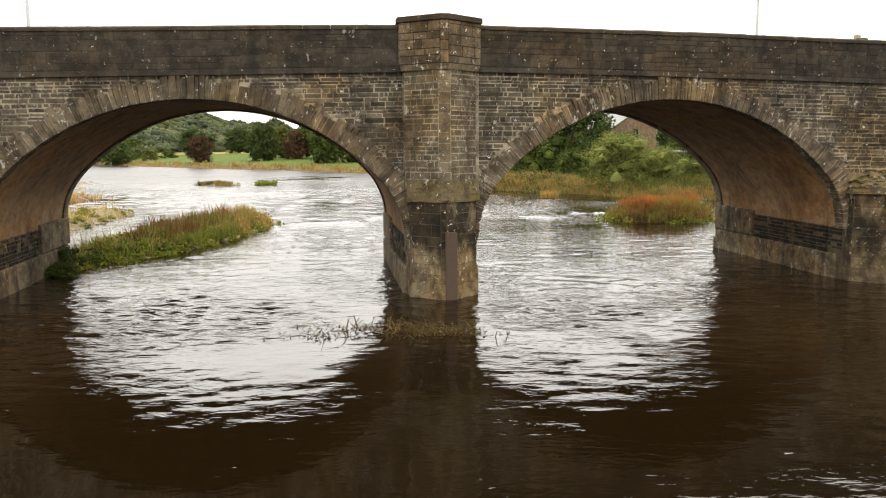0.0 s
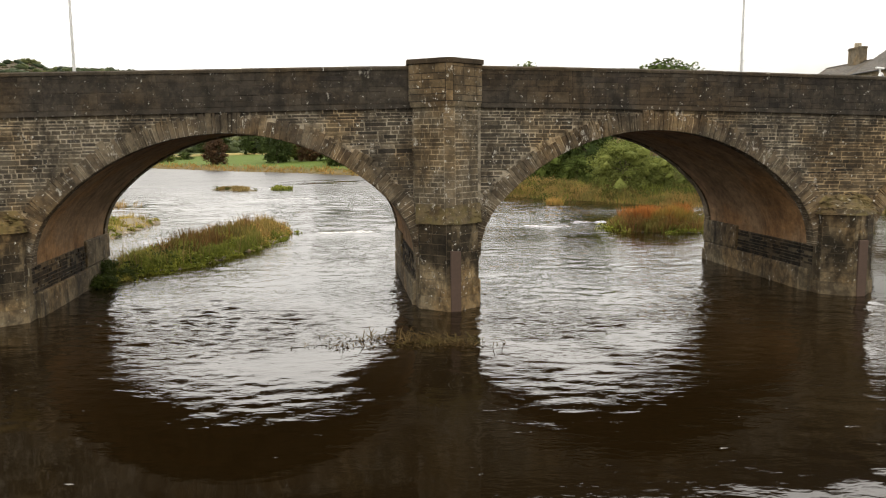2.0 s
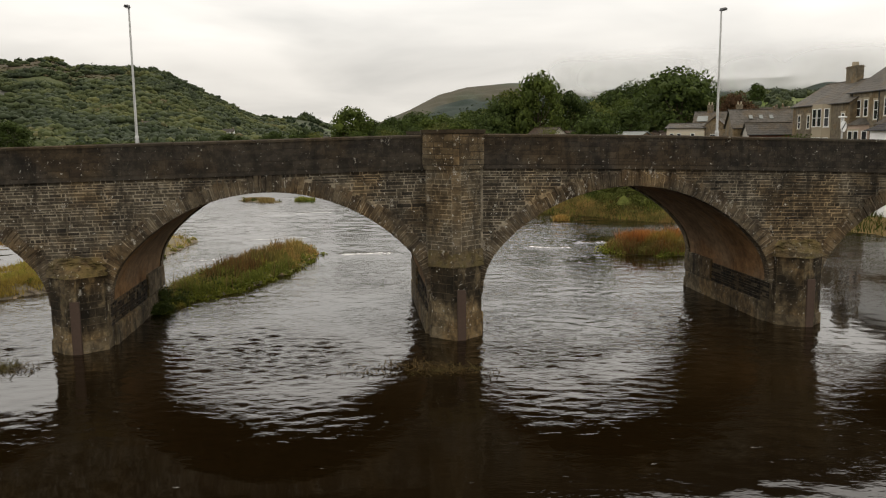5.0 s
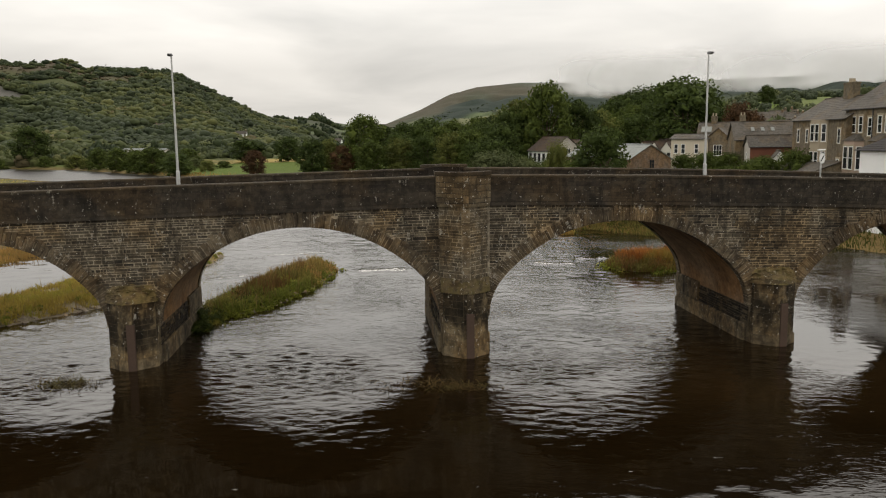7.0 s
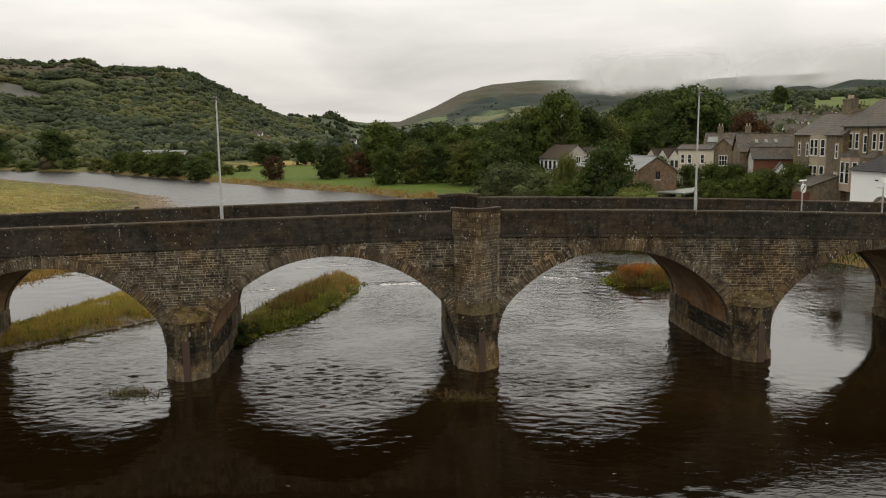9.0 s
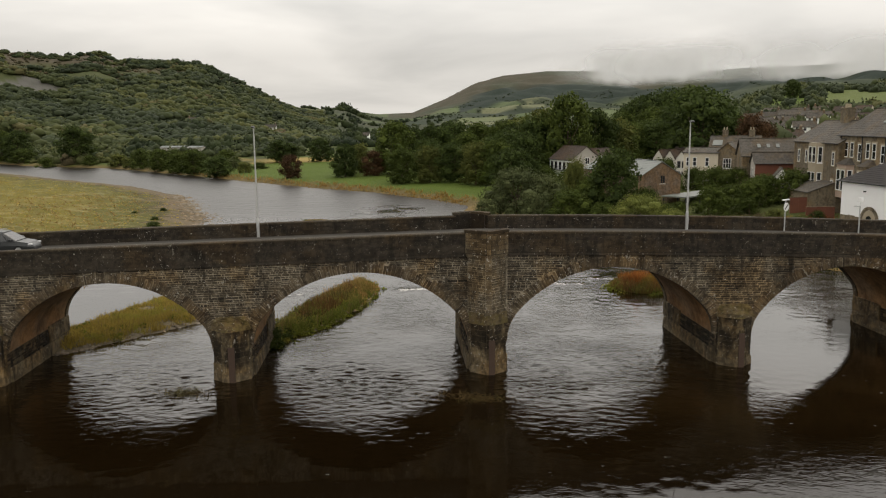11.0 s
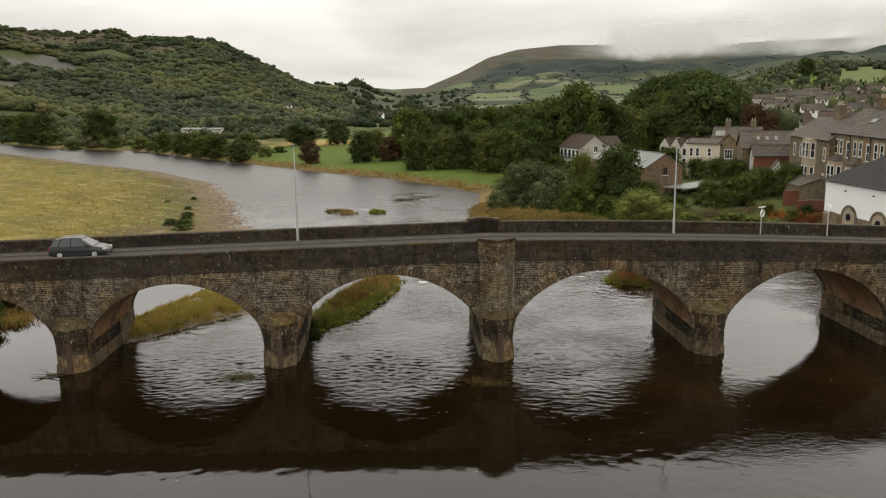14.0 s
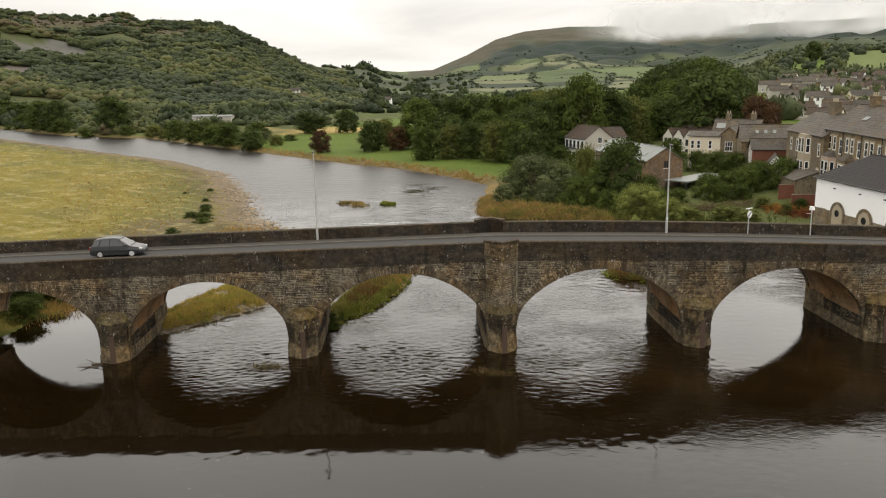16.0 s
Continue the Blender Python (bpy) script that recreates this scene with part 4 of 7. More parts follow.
def grid_mesh(name, verts, faces):
    me = bpy.data.meshes.new(name)
    k = faces.shape[1]
    me.vertices.add(len(verts))
    me.vertices.foreach_set("co", np.ascontiguousarray(verts, np.float32).ravel())
    me.loops.add(faces.size)
    me.loops.foreach_set("vertex_index", np.ascontiguousarray(faces, np.int32).ravel())
    me.polygons.add(len(faces))
    me.polygons.foreach_set("loop_start", np.arange(len(faces), dtype=np.int32) * k)
    me.update(calc_edges=True)
    me.validate()
    return me


me = grid_mesh("ground", np.stack([GX, GY, GZ], -1).reshape(-1, 3), quads)
me.polygons.foreach_set("use_smooth", [True] * len(me.polygons))
att = me.attributes.new("cover", "FLOAT_COLOR", "POINT")
att.data.foreach_set("color", np.concatenate([cov, np.ones(cov.shape[:2] + (1,))], -1).astype(np.float32).ravel())
m = Mat("turf_and_gravel")
a = m.node("ShaderNodeAttribute")
a.attribute_name = "cover"
c = a.outputs["Color"]
c = m.mix(m.ramp(m.noise(1.3, 6, 0.7), 0.3, 0.7, 0.0, 0.5), c, m.mix(1.0, c, (0.45, 0.45, 0.4), "MULTIPLY"))
c = m.mix(m.ramp(m.noise(0.09, 6, 0.65), 0.4, 0.7, 0.0, 0.45), c, m.mix(1.0, c, (0.6, 0.66, 0.5), "MULTIPLY"))
c = m.mix(m.ramp(m.noise(4.0, 4, 0.7), 0.62, 0.75, 0.0, 0.35), c, m.mix(1.0, c, (1.9, 1.8, 1.7), "MULTIPLY"))
m.bump(m.math("ADD", m.noise(2.2, 6, 0.7), m.noise(9, 4)), 0.8, 0.12)
m.done(c, 0.95, 0, 0.15)
ground = tagged(link_mesh("ground", me, m.m), "river banks of turf, gravel and rough grass rising to hills", "ground", kind="structure")

# water: peaty, smooth by the eye and broken by riffles upstream
m = Mat("peaty_river_water")
sep = m.node("ShaderNodeSeparateXYZ")
m.link(m.geo.outputs["Position"], sep.inputs[0])
Y = sep.outputs["Y"]
patch = m.ramp(m.noise(0.13, 3, 0.5), 0.34, 0.6, 0.3, 1.0)
mid_w = m.noise(2.2, 2, 0.5, (0.75, 1.5, 1), 0.8)
short_w = m.noise(5.5, 2, 0.5, (0.8, 1.5, 1), 0.4)
hgt = m.math("ADD", mid_w, m.math("MULTIPLY", short_w, 0.4))
flow = m.node("ShaderNodeAttribute")
flow.attribute_name = "flow"
hgt = m.math("MULTIPLY", m.math("MULTIPLY", hgt, flow.outputs["Fac"]), patch)
shoal = m.node("ShaderNodeAttribute")
shoal.attribute_name = "shoal"
hgt = m.math("ADD", hgt, m.math("MULTIPLY", m.math("MULTIPLY", shoal.outputs["Fac"], 1.6), m.noise(2.2, 3, 0.5, (0.6, 1.9, 1), 0.2)))
m.bump(hgt, 1.0, 0.06)
riffle = m.math("MULTIPLY", m.ramp(Y, 44.0, 60.0), m.ramp(Y, 110.0, 80.0))
foam = m.math("MULTIPLY", m.ramp(m.noise(1.7, 5, 0.7, (0.6, 1.8, 1)), 0.62, 0.72), riffle)
fleck = m.math("MULTIPLY", m.ramp(m.noise(2.4, 4, 0.65, (0.5, 1.6, 1)), 0.685, 0.74), m.ramp(m.noise(0.22, 3), 0.40, 0.58))
froth = m.node("ShaderNodeAttribute")
froth.attribute_name = "froth"
breaker = m.math("MULTIPLY", m.ramp(froth.outputs["Fac"], 0.15, 0.8), m.ramp(m.noise(3.4, 5, 0.75, (0.8, 1.5, 1)), 0.46, 0.62))
white = m.math("MAXIMUM", m.math("MAXIMUM", m.math("MULTIPLY", foam, 0.3), m.math("MULTIPLY", fleck, 0.5)), breaker)
c = m.mix(m.noise(0.15, 3), (0.0044, 0.0025, 0.0008), (0.0074, 0.0042, 0.0013))
# the gravel bed shows brown through the shallows under the arches
bed = m.math("MULTIPLY", m.math("MULTIPLY", m.ramp(Y, 16.0, 22.0), m.ramp(Y, 44.0, 32.0)), m.ramp(m.noise(0.22, 4, 0.6), 0.36, 0.62, 0.25, 1.0))
c = m.mix(bed, c, (0.0125, 0.0072, 0.0025))
c = m.mix(white, c, (0.62, 0.60, 0.56))
# waves too fine to model widen the gloss upstream
calm = m.node("ShaderNodeAttribute")
calm.attribute_name = "calm"
fine_waves = m.math("MULTIPLY", m.ramp(Y, 60.0, 130.0, 0.04, 0.32), m.math("SUBTRACT", 1.0, calm.outputs["Fac"]))
m.done(c, m.math("MAXIMUM", m.ramp(white, 0.0, 1.0, 0.04, 0.6), fine_waves), 0, 0.5)
m.bsdf.inputs["IOR"].default_value = 1.33
M_WATER = m.m


def chop(x, y, count, lo, hi, slope, seed, spread=36):
    """Short crossing waves of equal steepness, their crests mostly across the stream."""
    q = np.random.RandomState(seed)
    out = np.zeros_like(x)
    for _ in range(count):
        lam = np.exp(q.uniform(np.log(lo), np.log(hi)))
        a = np.radians(90 + q.normal(0, spread))
        k = 2 * np.pi / lam
        out += slope * np.sqrt(2.0 / count) / k * np.sin((x * np.cos(a) + y * np.sin(a)) * k + q.uniform(0, 6.28))
    return out


wb = np.radians(np.concatenate([np.arange(-180, -50, 5.0), np.arange(-50, -30, 0.25), np.arange(-30, 16, 0.15), np.arange(16, 44, 0.25), np.arange(44, 180, 5.0)]))
wr = np.concatenate([[0.01, 10, 18], np.arange(22, 44, 0.2), np.arange(44, 68, 0.12), np.arange(68, 70, 0.22), np.arange(70, 130, 0.28), np.arange(130, 230, 0.6), 230 * 1.03 ** np.arange(0, 36)])
WB, WR = np.meshgrid(wb, wr)
WX, WY = EYE0[0] + WR * np.sin(WB), EYE0[1] + WR * np.cos(WB)
shift = 9 * smooth(2, -5, WX) * smooth(-17, -13, WX) - 1.0 * smooth(-14, -18, WX)
rough = 0.055 + 0.05 * smooth(10, 15, WY) + 0.61 * smooth(19.0, 29, WY + 0.15 * shift)
rough *= 0.5 + 0.5 * smooth(-0.6, 0.6, waves(WX, WY, 16, 91))
rough *= 1 + 0.8 * smooth(48, 60, WY) * smooth(112, 85, WY) * smooth(-0.3, 0.7, waves(WX, WY, 22, 92))
rough *= 1 - 0.25 * smooth(36, 46, WY)
# light ripples below the bridge on the town side
rough += 0.07 * smooth(1, 7, WX) * smooth(22, 16, WY) * (0.4 + 0.6 * smooth(-0.5, 0.6, waves(WX, WY, 7, 90)))
# smooth tongue beside the second town pier
rough *= 1 - 0.85 * smooth(15, 18, WX) * smooth(29, 25, WX - 0.2 * (WY - 30)) * smooth(48, 40, WY)
# slack water behind the spit and in the lee of the town pier
rough *= 1 - 0.93 * smooth(-29, -33, WX) * smooth(85, 70, WY)
# a patch of steeper chop over the shoal below the arch
lop = np.exp(-(((WX + 8.2 + 0.3 * (WY - 23)) / 4.4) ** 2 + ((WY - 24.2) / 4.4) ** 2) ** 2) * (0.65 + 0.35 * smooth(-0.5, 0.4, waves(WX, WY, 3.0, 95)))
lop = np.maximum(lop, 0.8 * np.exp(-(((WX - 3.5) / 3.0) ** 2 + ((WY - 24.0) / 2.6) ** 2) ** 2) * (0.5 + 0.5 * smooth(-0.4, 0.5, waves(WX, WY, 3.0, 98))))
lop = np.maximum(lop, 0.6 * np.exp(-(((WX + 21.5) / 6.0) ** 2 + ((WY - 22.5) / 5.5) ** 2) ** 2) * (0.5 + 0.5 * smooth(-0.5, 0.4, waves(WX, WY, 3.0, 99))))
lop = np.maximum(lop, 0.28 * np.exp(-(((WX - 4.8) / 4.2) ** 2 + ((WY - 19.0) / 4.2) ** 2) ** 2) * (0.3 + 0.7 * smooth(-0.4, 0.5, waves(WX, WY, 3.0, 89))))
slack = 0.85 * np.exp(-(((WX + 22) / 6) ** 2 + ((WY - 123) / 9) ** 2) ** 2) * smooth(-0.8, 0.3, waves(WX, WY, 5, 83))
WZ = rough * (chop(WX, WY, 40, 0.6, 1.5, 0.11, 93, 42) + chop(WX, WY, 10, 3.0, 7.0, 0.014, 94)) + 0.042 * (1 - 0.8 * slack) * smooth(80, 115, WR) * smooth(300, 220, WR) * chop(WX, WY, 30, 1.5, 3.4, 1.0, 88, 40) + lop * chop(WX, WY, 44, 0.5, 1.0, 0.23, 96, 42)
# wavelets that run on below the arches
tail = smooth(10.5, 17.5, WY) * smooth(27, 22, WY) * (0.25 + 0.75 * smooth(-0.5, 0.6, waves(WX, WY, 6.0, 85)))
tail *= np.maximum(np.maximum(np.exp(-((WX + 8.0) / 6.5) ** 4), 0.55 * np.exp(-((WX - 5.5) / 5.5) ** 4)), 0.8 * np.exp(-((WX + 22.5) / 6.5) ** 4))
WZ = WZ + tail * chop(WX, WY, 60, 0.36, 0.85, 0.058, 84, 42)
# standing waves that break white over the stones
foam_at = np.zeros(WX.shape)
for (ax, ay), (bx, by), wide in (((-9.4, 51.4), (-6.4, 52.2), 0.5), ((4.9, 55.4), (7.8, 55.0), 0.32), ((-5.4, 55.4), (-4.0, 56.4), 0.25), ((9.0, 58.0), (11.0, 58.6), 0.25), ((-2.5, 60.0), (1.0, 61.0), 0.22), ((-20.5, 48.0), (-18.6, 49.0), 0.22), ((-19.5, 60.0), (-15.0, 62.0), 0.25), ((-29.0, 107.4), (-25.0, 106.6), 0.3), ((-24.0, 84.0), (-17.0, 86.0), 0.35)):
    t = np.clip(((WX - ax) * (bx - ax) + (WY - ay) * (by - ay)) / ((bx - ax) ** 2 + (by - ay) ** 2), 0, 1)
    d = np.hypot(WX - ax - t * (bx - ax), WY - ay - t * (by - ay) - 0.25 * waves(WX, WY, 2.5, 97))
    foam_at = np.maximum(foam_at, np.exp(-(d / wide) ** 2))
    WZ = WZ + 0.10 * np.exp(-(d / (1.6 * wide)) ** 2)
wi = np.arange(WX.size).reshape(WX.shape)
wq = np.stack([wi[:-1], np.roll(wi, -1, 1)[:-1], np.roll(wi, -1, 1)[1:], wi[1:]], -1).reshape(-1, 4)[:, ::-1]
me = grid_mesh("water", np.stack([WX, WY, WZ], -1).reshape(-1, 3), wq)
me.polygons.foreach_set("use_smooth", [True] * len(me.polygons))
att = me.attributes.new("flow", "FLOAT", "POINT")
att.data.foreach_set("value", np.clip(0.3 * tail + 1.5 * (rough - 0.035) * (0.4 + 0.6 * smooth(17, 25, WY)) + 0.06 * smooth(-2, 3, WX) + 0.08 * smooth(8, 16, WX) * smooth(26, 18, WY) + 0.05 * smooth(8, 13, WY) * smooth(26, 20, WY), 0.015, 1).astype(np.float32).ravel())
att = me.attributes.new("shoal", "FLOAT", "POINT")
att.data.foreach_set("value", lop.astype(np.float32).ravel())
att = me.attributes.new("calm", "FLOAT", "POINT")
att.data.foreach_set("value", slack.astype(np.float32).ravel())
att = me.attributes.new("froth", "FLOAT", "POINT")
att.data.foreach_set("value", foam_at.astype(np.float32).ravel())
tagged(link_mesh("water", me, M_WATER), "dark peaty river water with ripples and flecks of foam", "water", kind="structure")


# ---- plants ----
GREEN_D = foliage("dark_green_leaves", (0.026, 0.040, 0.012), (0.086, 0.114, 0.026))
GREEN_M = foliage("mid_green_leaves", (0.033, 0.048, 0.011), (0.112, 0.140, 0.028))
GREEN_Y = foliage("yellow_green_leaves", (0.066, 0.078, 0.020), (0.175, 0.182, 0.046))
COPPER = foliage("copper_leaves", (0.045, 0.026, 0.015), (0.120, 0.064, 0.028))
OLIVE = foliage("olive_willow_leaves", (0.105, 0.125, 0.030), (0.270, 0.285, 0.072))
WILLOW = foliage("grey_green_willow_leaves", (0.065, 0.079, 0.032), (0.144, 0.161, 0.065))
GRASS_G = foliage("green_grass", (0.120, 0.141, 0.028), (0.336, 0.340, 0.071), (0.336, 0.282, 0.085), thin=0.45)
GRASS_Y = foliage("straw_grass", (0.30, 0.22, 0.05), (0.62, 0.46, 0.115), (0.32, 0.31, 0.055), thin=0.45)
REED = foliage("dry_reed", (0.30, 0.19, 0.065), (0.62, 0.37, 0.12), (0.24, 0.21, 0.05), thin=0.45)
RUST = foliage("rusty_dock", (0.23, 0.090, 0.030), (0.58, 0.225, 0.055), (0.30, 0.24, 0.055), thin=0.45)
DOCK = foliage("brown_dock", (0.11, 0.065, 0.028), (0.34, 0.19, 0.06), (0.17, 0.16, 0.045), thin=0.35)
STALK = foliage("dry_seed_stalk", (0.22, 0.15, 0.06), (0.48, 0.36, 0.14))
WEED = foliage("brown_water_weed", (0.045, 0.030, 0.014), (0.14, 0.095, 0.036), (0.10, 0.09, 0.030))
# hill_wood tones are greyed: distance haze is put into the leaf colour
HILLWOOD = woodland("hill_wood", [(0.036, 0.046, 0.026), (0.046, 0.057, 0.027), (0.063, 0.074, 0.030), (0.090, 0.095, 0.035), (0.095, 0.078, 0.042)])
HEATH = woodland("bracken_and_gorse", [(0.052, 0.050, 0.026), (0.082, 0.064, 0.036), (0.105, 0.075, 0.042)])
FIELDWOOD = woodland("hedge_and_copse", [(0.020, 0.029, 0.015), (0.033, 0.044, 0.018), (0.052, 0.063, 0.022)])


def leaf_cards(q, centres, radii, per, size):
    """Many small bent leaf sprays on the shells of overlapping clumps."""
    vs, fs = [], []
    for (cx, cy, cz), (rx, ry, rz) in zip(centres, radii):
        for _ in range(per):
            z = q.uniform(-0.75, 1)
            a = q.uniform(0, 6.2832)
            s = math.sqrt(1 - z * z)
            n = Vector((s * math.cos(a), s * math.sin(a), z))
            k = q.uniform(0.6, 1.16)
            p = Vector((cx + rx * n.x * k, cy + ry * n.y * k, cz + rz * n.z * k))
            d = (n + Vector((q.gauss(0, 0.6), q.gauss(0, 0.6), q.gauss(0, 0.5)))).normalized()
            t = d.cross(Vector((q.gauss(0, 1), q.gauss(0, 1), q.gauss(0, 1)))).normalized()
            b = d.cross(t)
            w, h = size * q.uniform(0.55, 1.4), size * q.uniform(0.55, 1.4)
            i = len(vs)
            vs += [p - t * w, p + b * h * 0.6 + d * size * 0.2, p + t * w, p - b * h * 0.6 - d * size * 0.2]
            fs.append((i, i + 1, i + 2, i + 3))
    return vs, fs


def lump(vs, fs, q, c, r, detail=1, rough=0.22):
    bm = bmesh.new()
    bmesh.ops.create_icosphere(bm, subdivisions=detail, radius=1)
    b = len(vs)
    for v in bm.verts:
        k = 1 + q.uniform(-rough, rough)
        vs.append(Vector((c[0] + v.co.x * r[0] * k, c[1] + v.co.y * r[1] * k, c[2] + v.co.z * r[2] * k)))
    for f in bm.faces:
        fs.append(tuple(b + v.index for v in f.verts))
    bm.free()


# worn rubble and moss heaped on the caps of the piers
for uc, over, pier in PIER_CAPS:
    q = random.Random(int(uc * 10) + 5)
    vs, fs = [], []
    for side in (0, 1):
        for _ in range(130):
            a = q.uniform(-1, 1)
            up = math.sqrt(q.random()) if q.random() < 0.7 else 0.1
            rise = (0.72 if over else 0.85) * math.sqrt(1 - a * a)
            v = -(1.20 - 0.78 * abs(a)) * (1 - (0.12 if over else 0.85) * up * (1 - 0.3 * abs(a)))
            r = q.uniform(0.03, 0.075)
            lump(vs, fs, q, (uc + a * 1.2, v if side == 0 else WIDE - v, 3.22 + up * rise), (r * q.uniform(1, 2.4), r, r * q.uniform(0.4, 0.8)), 1, 0.25)
    part_data("cap_rubble", vs, fs, M_CAP, pier, "worn mossy rubble on the cap", kind="stuff")


def tree_template(name, seed, material, label, category, height=10.0, spread=0.44, clumps=40, per=120, size=0.23, base=0.06, kind="round"):
    """Trunk and limbs, and a ragged crown of leaf sprays round a few dark masses."""
    q = random.Random(seed)
    ob = thing(name, Matrix(), label, category)
    centres, radii = [], []
    for i in range(clumps):
        f = (i + 0.5) / clumps
        z = height * (base + (0.97 - base) * f)
        if kind == "cone":
            w = spread * height * (1.02 - f) + 0.15
        elif kind == "bush":
            w = spread * height * math.sqrt(max(1.0 - f ** 2, 0.05))
        else:
            w = spread * height * math.sqrt(max(0.06, 1 - (1.75 * f - 0.72) ** 2)) * 0.9
        a = i * 2.4 + q.uniform(-0.5, 0.5)
        k = w * math.sqrt(q.uniform(0.08, 1.0))
        r = height * q.uniform(0.11, 0.17) * (0.75 if kind == "cone" else 1.5 if kind == "bush" else 1)
        centres.append((k * math.cos(a), k * math.sin(a), min(z, height - r * 0.8)))
        radii.append((r * q.uniform(0.9, 1.35), r * q.uniform(0.9, 1.35), r * q.uniform(0.85, 1.15)))
    bm = bmesh.new()
    s = height / 10
    lean = Vector((q.uniform(-0.4, 0.4) * s, q.uniform(-0.4, 0.4) * s, height * 0.5))
    tube(bm, (0, 0, -0.4), lean * 0.5, 0.30 * s, 0.22 * s, 7)
    tube(bm, lean * 0.5, lean * 1.4, 0.22 * s, 0.08 * s, 6)
    for c in centres[::2]:
        tube(bm, lean * q.uniform(0.35, 0.8), Vector(c), 0.10 * s, 0.025 * s, 5)
    part("trunk", bm, M_BARK, ob, "grey-brown trunk and limbs")
    vs, fs = leaf_cards(q, centres, radii, per, size * s)
    for c, r in zip(centres, radii):
        lump(vs, fs, q, c, tuple(x * 0.48 for x in r), 1, 0.35)
    part_data("crown", vs, fs, material, ob)
    return ob


def spot(x, y):
    z = ground_height(np.array([float(x)]), np.array([float(y)]))[0][0]
    return float(z)


TEMPLATES = {}


def plant(key, x, y, height, width=None, seed=0, sink=0.15):
    """Places a tree of that kind; the first of a kind is the template itself."""
    t, h0, w0, used = TEMPLATES[key]
    s = height / h0
    w = (width / w0) if width else s
    m = Matrix.Translation((x, y, spot(x, y) - sink)) @ Matrix.Rotation(seed * 1.7 + x, 4, "Z") @ Matrix.Diagonal((w, w, s, 1))
    if not used:
        TEMPLATES[key] = (t, h0, w0, True)
        t.matrix_world = m
        return t
    ob = copy_thing(t, Matrix())
    ob.matrix_basis = m
    return ob


for key, args in {
    "oak": ("broadleaf_tree", 1, GREEN_D, "dense dark green broadleaf tree on the river bank", "tree"),
    "oak_b": ("broadleaf_tree", 2, GREEN_M, "full green broadleaf tree in the belt beyond the field", "tree"),
    "ash": ("broadleaf_tree", 3, GREEN_Y, "light yellowish green broadleaf tree", "tree"),
    "copper": ("copper_tree", 4, COPPER, "rounded tree with dark copper-red leaves", "tree"),
}.items():
    TEMPLATES[key] = (tree_template(*args), 10.0, 9.0, False)
TEMPLATES["fir"] = (tree_template("conifer", 5, GREEN_D, "tall dark green conifer behind the houses", "tree", spread=0.24, clumps=34, base=0.05, kind="cone"), 10.0, 5.5, False)
TEMPLATES["bush"] = (tree_template("bush", 6, GREEN_M, "leafy mid-green bush on the bank", "bush", height=4.0, spread=0.6, clumps=24, per=190, size=0.25, base=0.02, kind="bush"), 4.0, 5.4, False)
TEMPLATES["willow"] = (tree_template("willow_bush", 7, WILLOW, "grey-green willow bush at the water's edge", "bush", height=4.0, spread=0.62, clumps=26, per=200, size=0.23, base=0.02, kind="bush"), 4.0, 5.6, False)
TEMPLATES["olive"] = (tree_template("willow_bush", 9, OLIVE, "rounded bright olive-green willow bush above the reeds", "bush", height=4.0, spread=0.6, clumps=34, per=330, size=0.15, base=0.02, kind="bush"), 4.0, 5.2, False)
TEMPLATES["shrub"] = (tree_template("bush", 8, GREEN_Y, "yellowish green leafy shrub on the bank", "bush", height=4.0, spread=0.55, clumps=30, per=330, size=0.15, base=0.02, kind="bush"), 4.0, 5.0, False)

# belt beyond the green field: a low front row, a round tree and taller trees far behind
for i, (k, x, y, h, w) in enumerate([("oak_b", -33, 201, 14.5, 13.5), ("ash", -44, 207, 8.5, 7), ("oak", -46, 196, 9, 8), ("oak", -20, 255, 14, 14), ("oak_b", -12, 262, 13.5, 13), ("oak", -28, 258, 12.5, 12), ("oak_b", -27, 173, 8.5, 8.5), ("ash", -20, 174, 9, 8.5), ("oak", -14, 172, 9.5, 9), ("ash", -8, 164, 10, 9), ("oak_b", -3, 162, 10.5, 10), ("oak", 3, 164, 11.5, 10), ("oak", 6, 176, 15, 11), ("oak_b", -3, 250, 14, 14), ("ash", 3, 256, 15, 14), ("oak", -37, 264, 12, 12), ("oak", -22, 190, 10, 10), ("oak_b", -12, 192, 11, 11), ("oak", -2, 190, 11.5, 11), ("copper", -38, 196, 7, 6.5)]):
    plant(k, x, y, h, w, i)
# wooded rise behind the houses: lighter trees in front, a broad dark mass behind
for i, (x, y, h, w) in enumerate([(13.8, 173, 20, 14.5), (8, 179, 16.5, 12), (21.5, 182, 16, 12), (27, 190, 13.5, 12), (34, 205, 12, 12), (2, 200, 13, 12), (42, 214, 12, 13), (56, 222, 12, 13), (30, 226, 13, 13)]):
    plant(("oak_b", "ash", "oak", "ash", "oak_b", "oak")[i % 6], x, y, h, w, i)
for i, (x, y, top_z, w) in enumerate([(46, 178, 25.6, 20.5), (41.6, 285, 21.5, 16), (47.2, 290, 26.5, 17), (53.0, 285, 28.2, 18), (60.0, 289, 30.0, 20), (67.0, 290, 31.0, 20), (73.4, 287, 28.5, 17), (78.0, 283, 24.0, 14), (38.3, 236, 17.5, 14), (46.0, 250, 19.0, 16), (54.4, 250, 22.5, 17), (63.6, 255, 23.0, 18), (71.0, 260, 20.0, 15), (49.5, 268, 23.0, 17), (58.0, 270, 26.0, 18), (66.5, 272, 27.0, 18), (73.0, 272, 24.0, 14)]):
    plant(("oak", "oak_b", "oak", "oak")[i % 4], x, y, top_z - 2.4 - spot(x, y), w, i + 20)
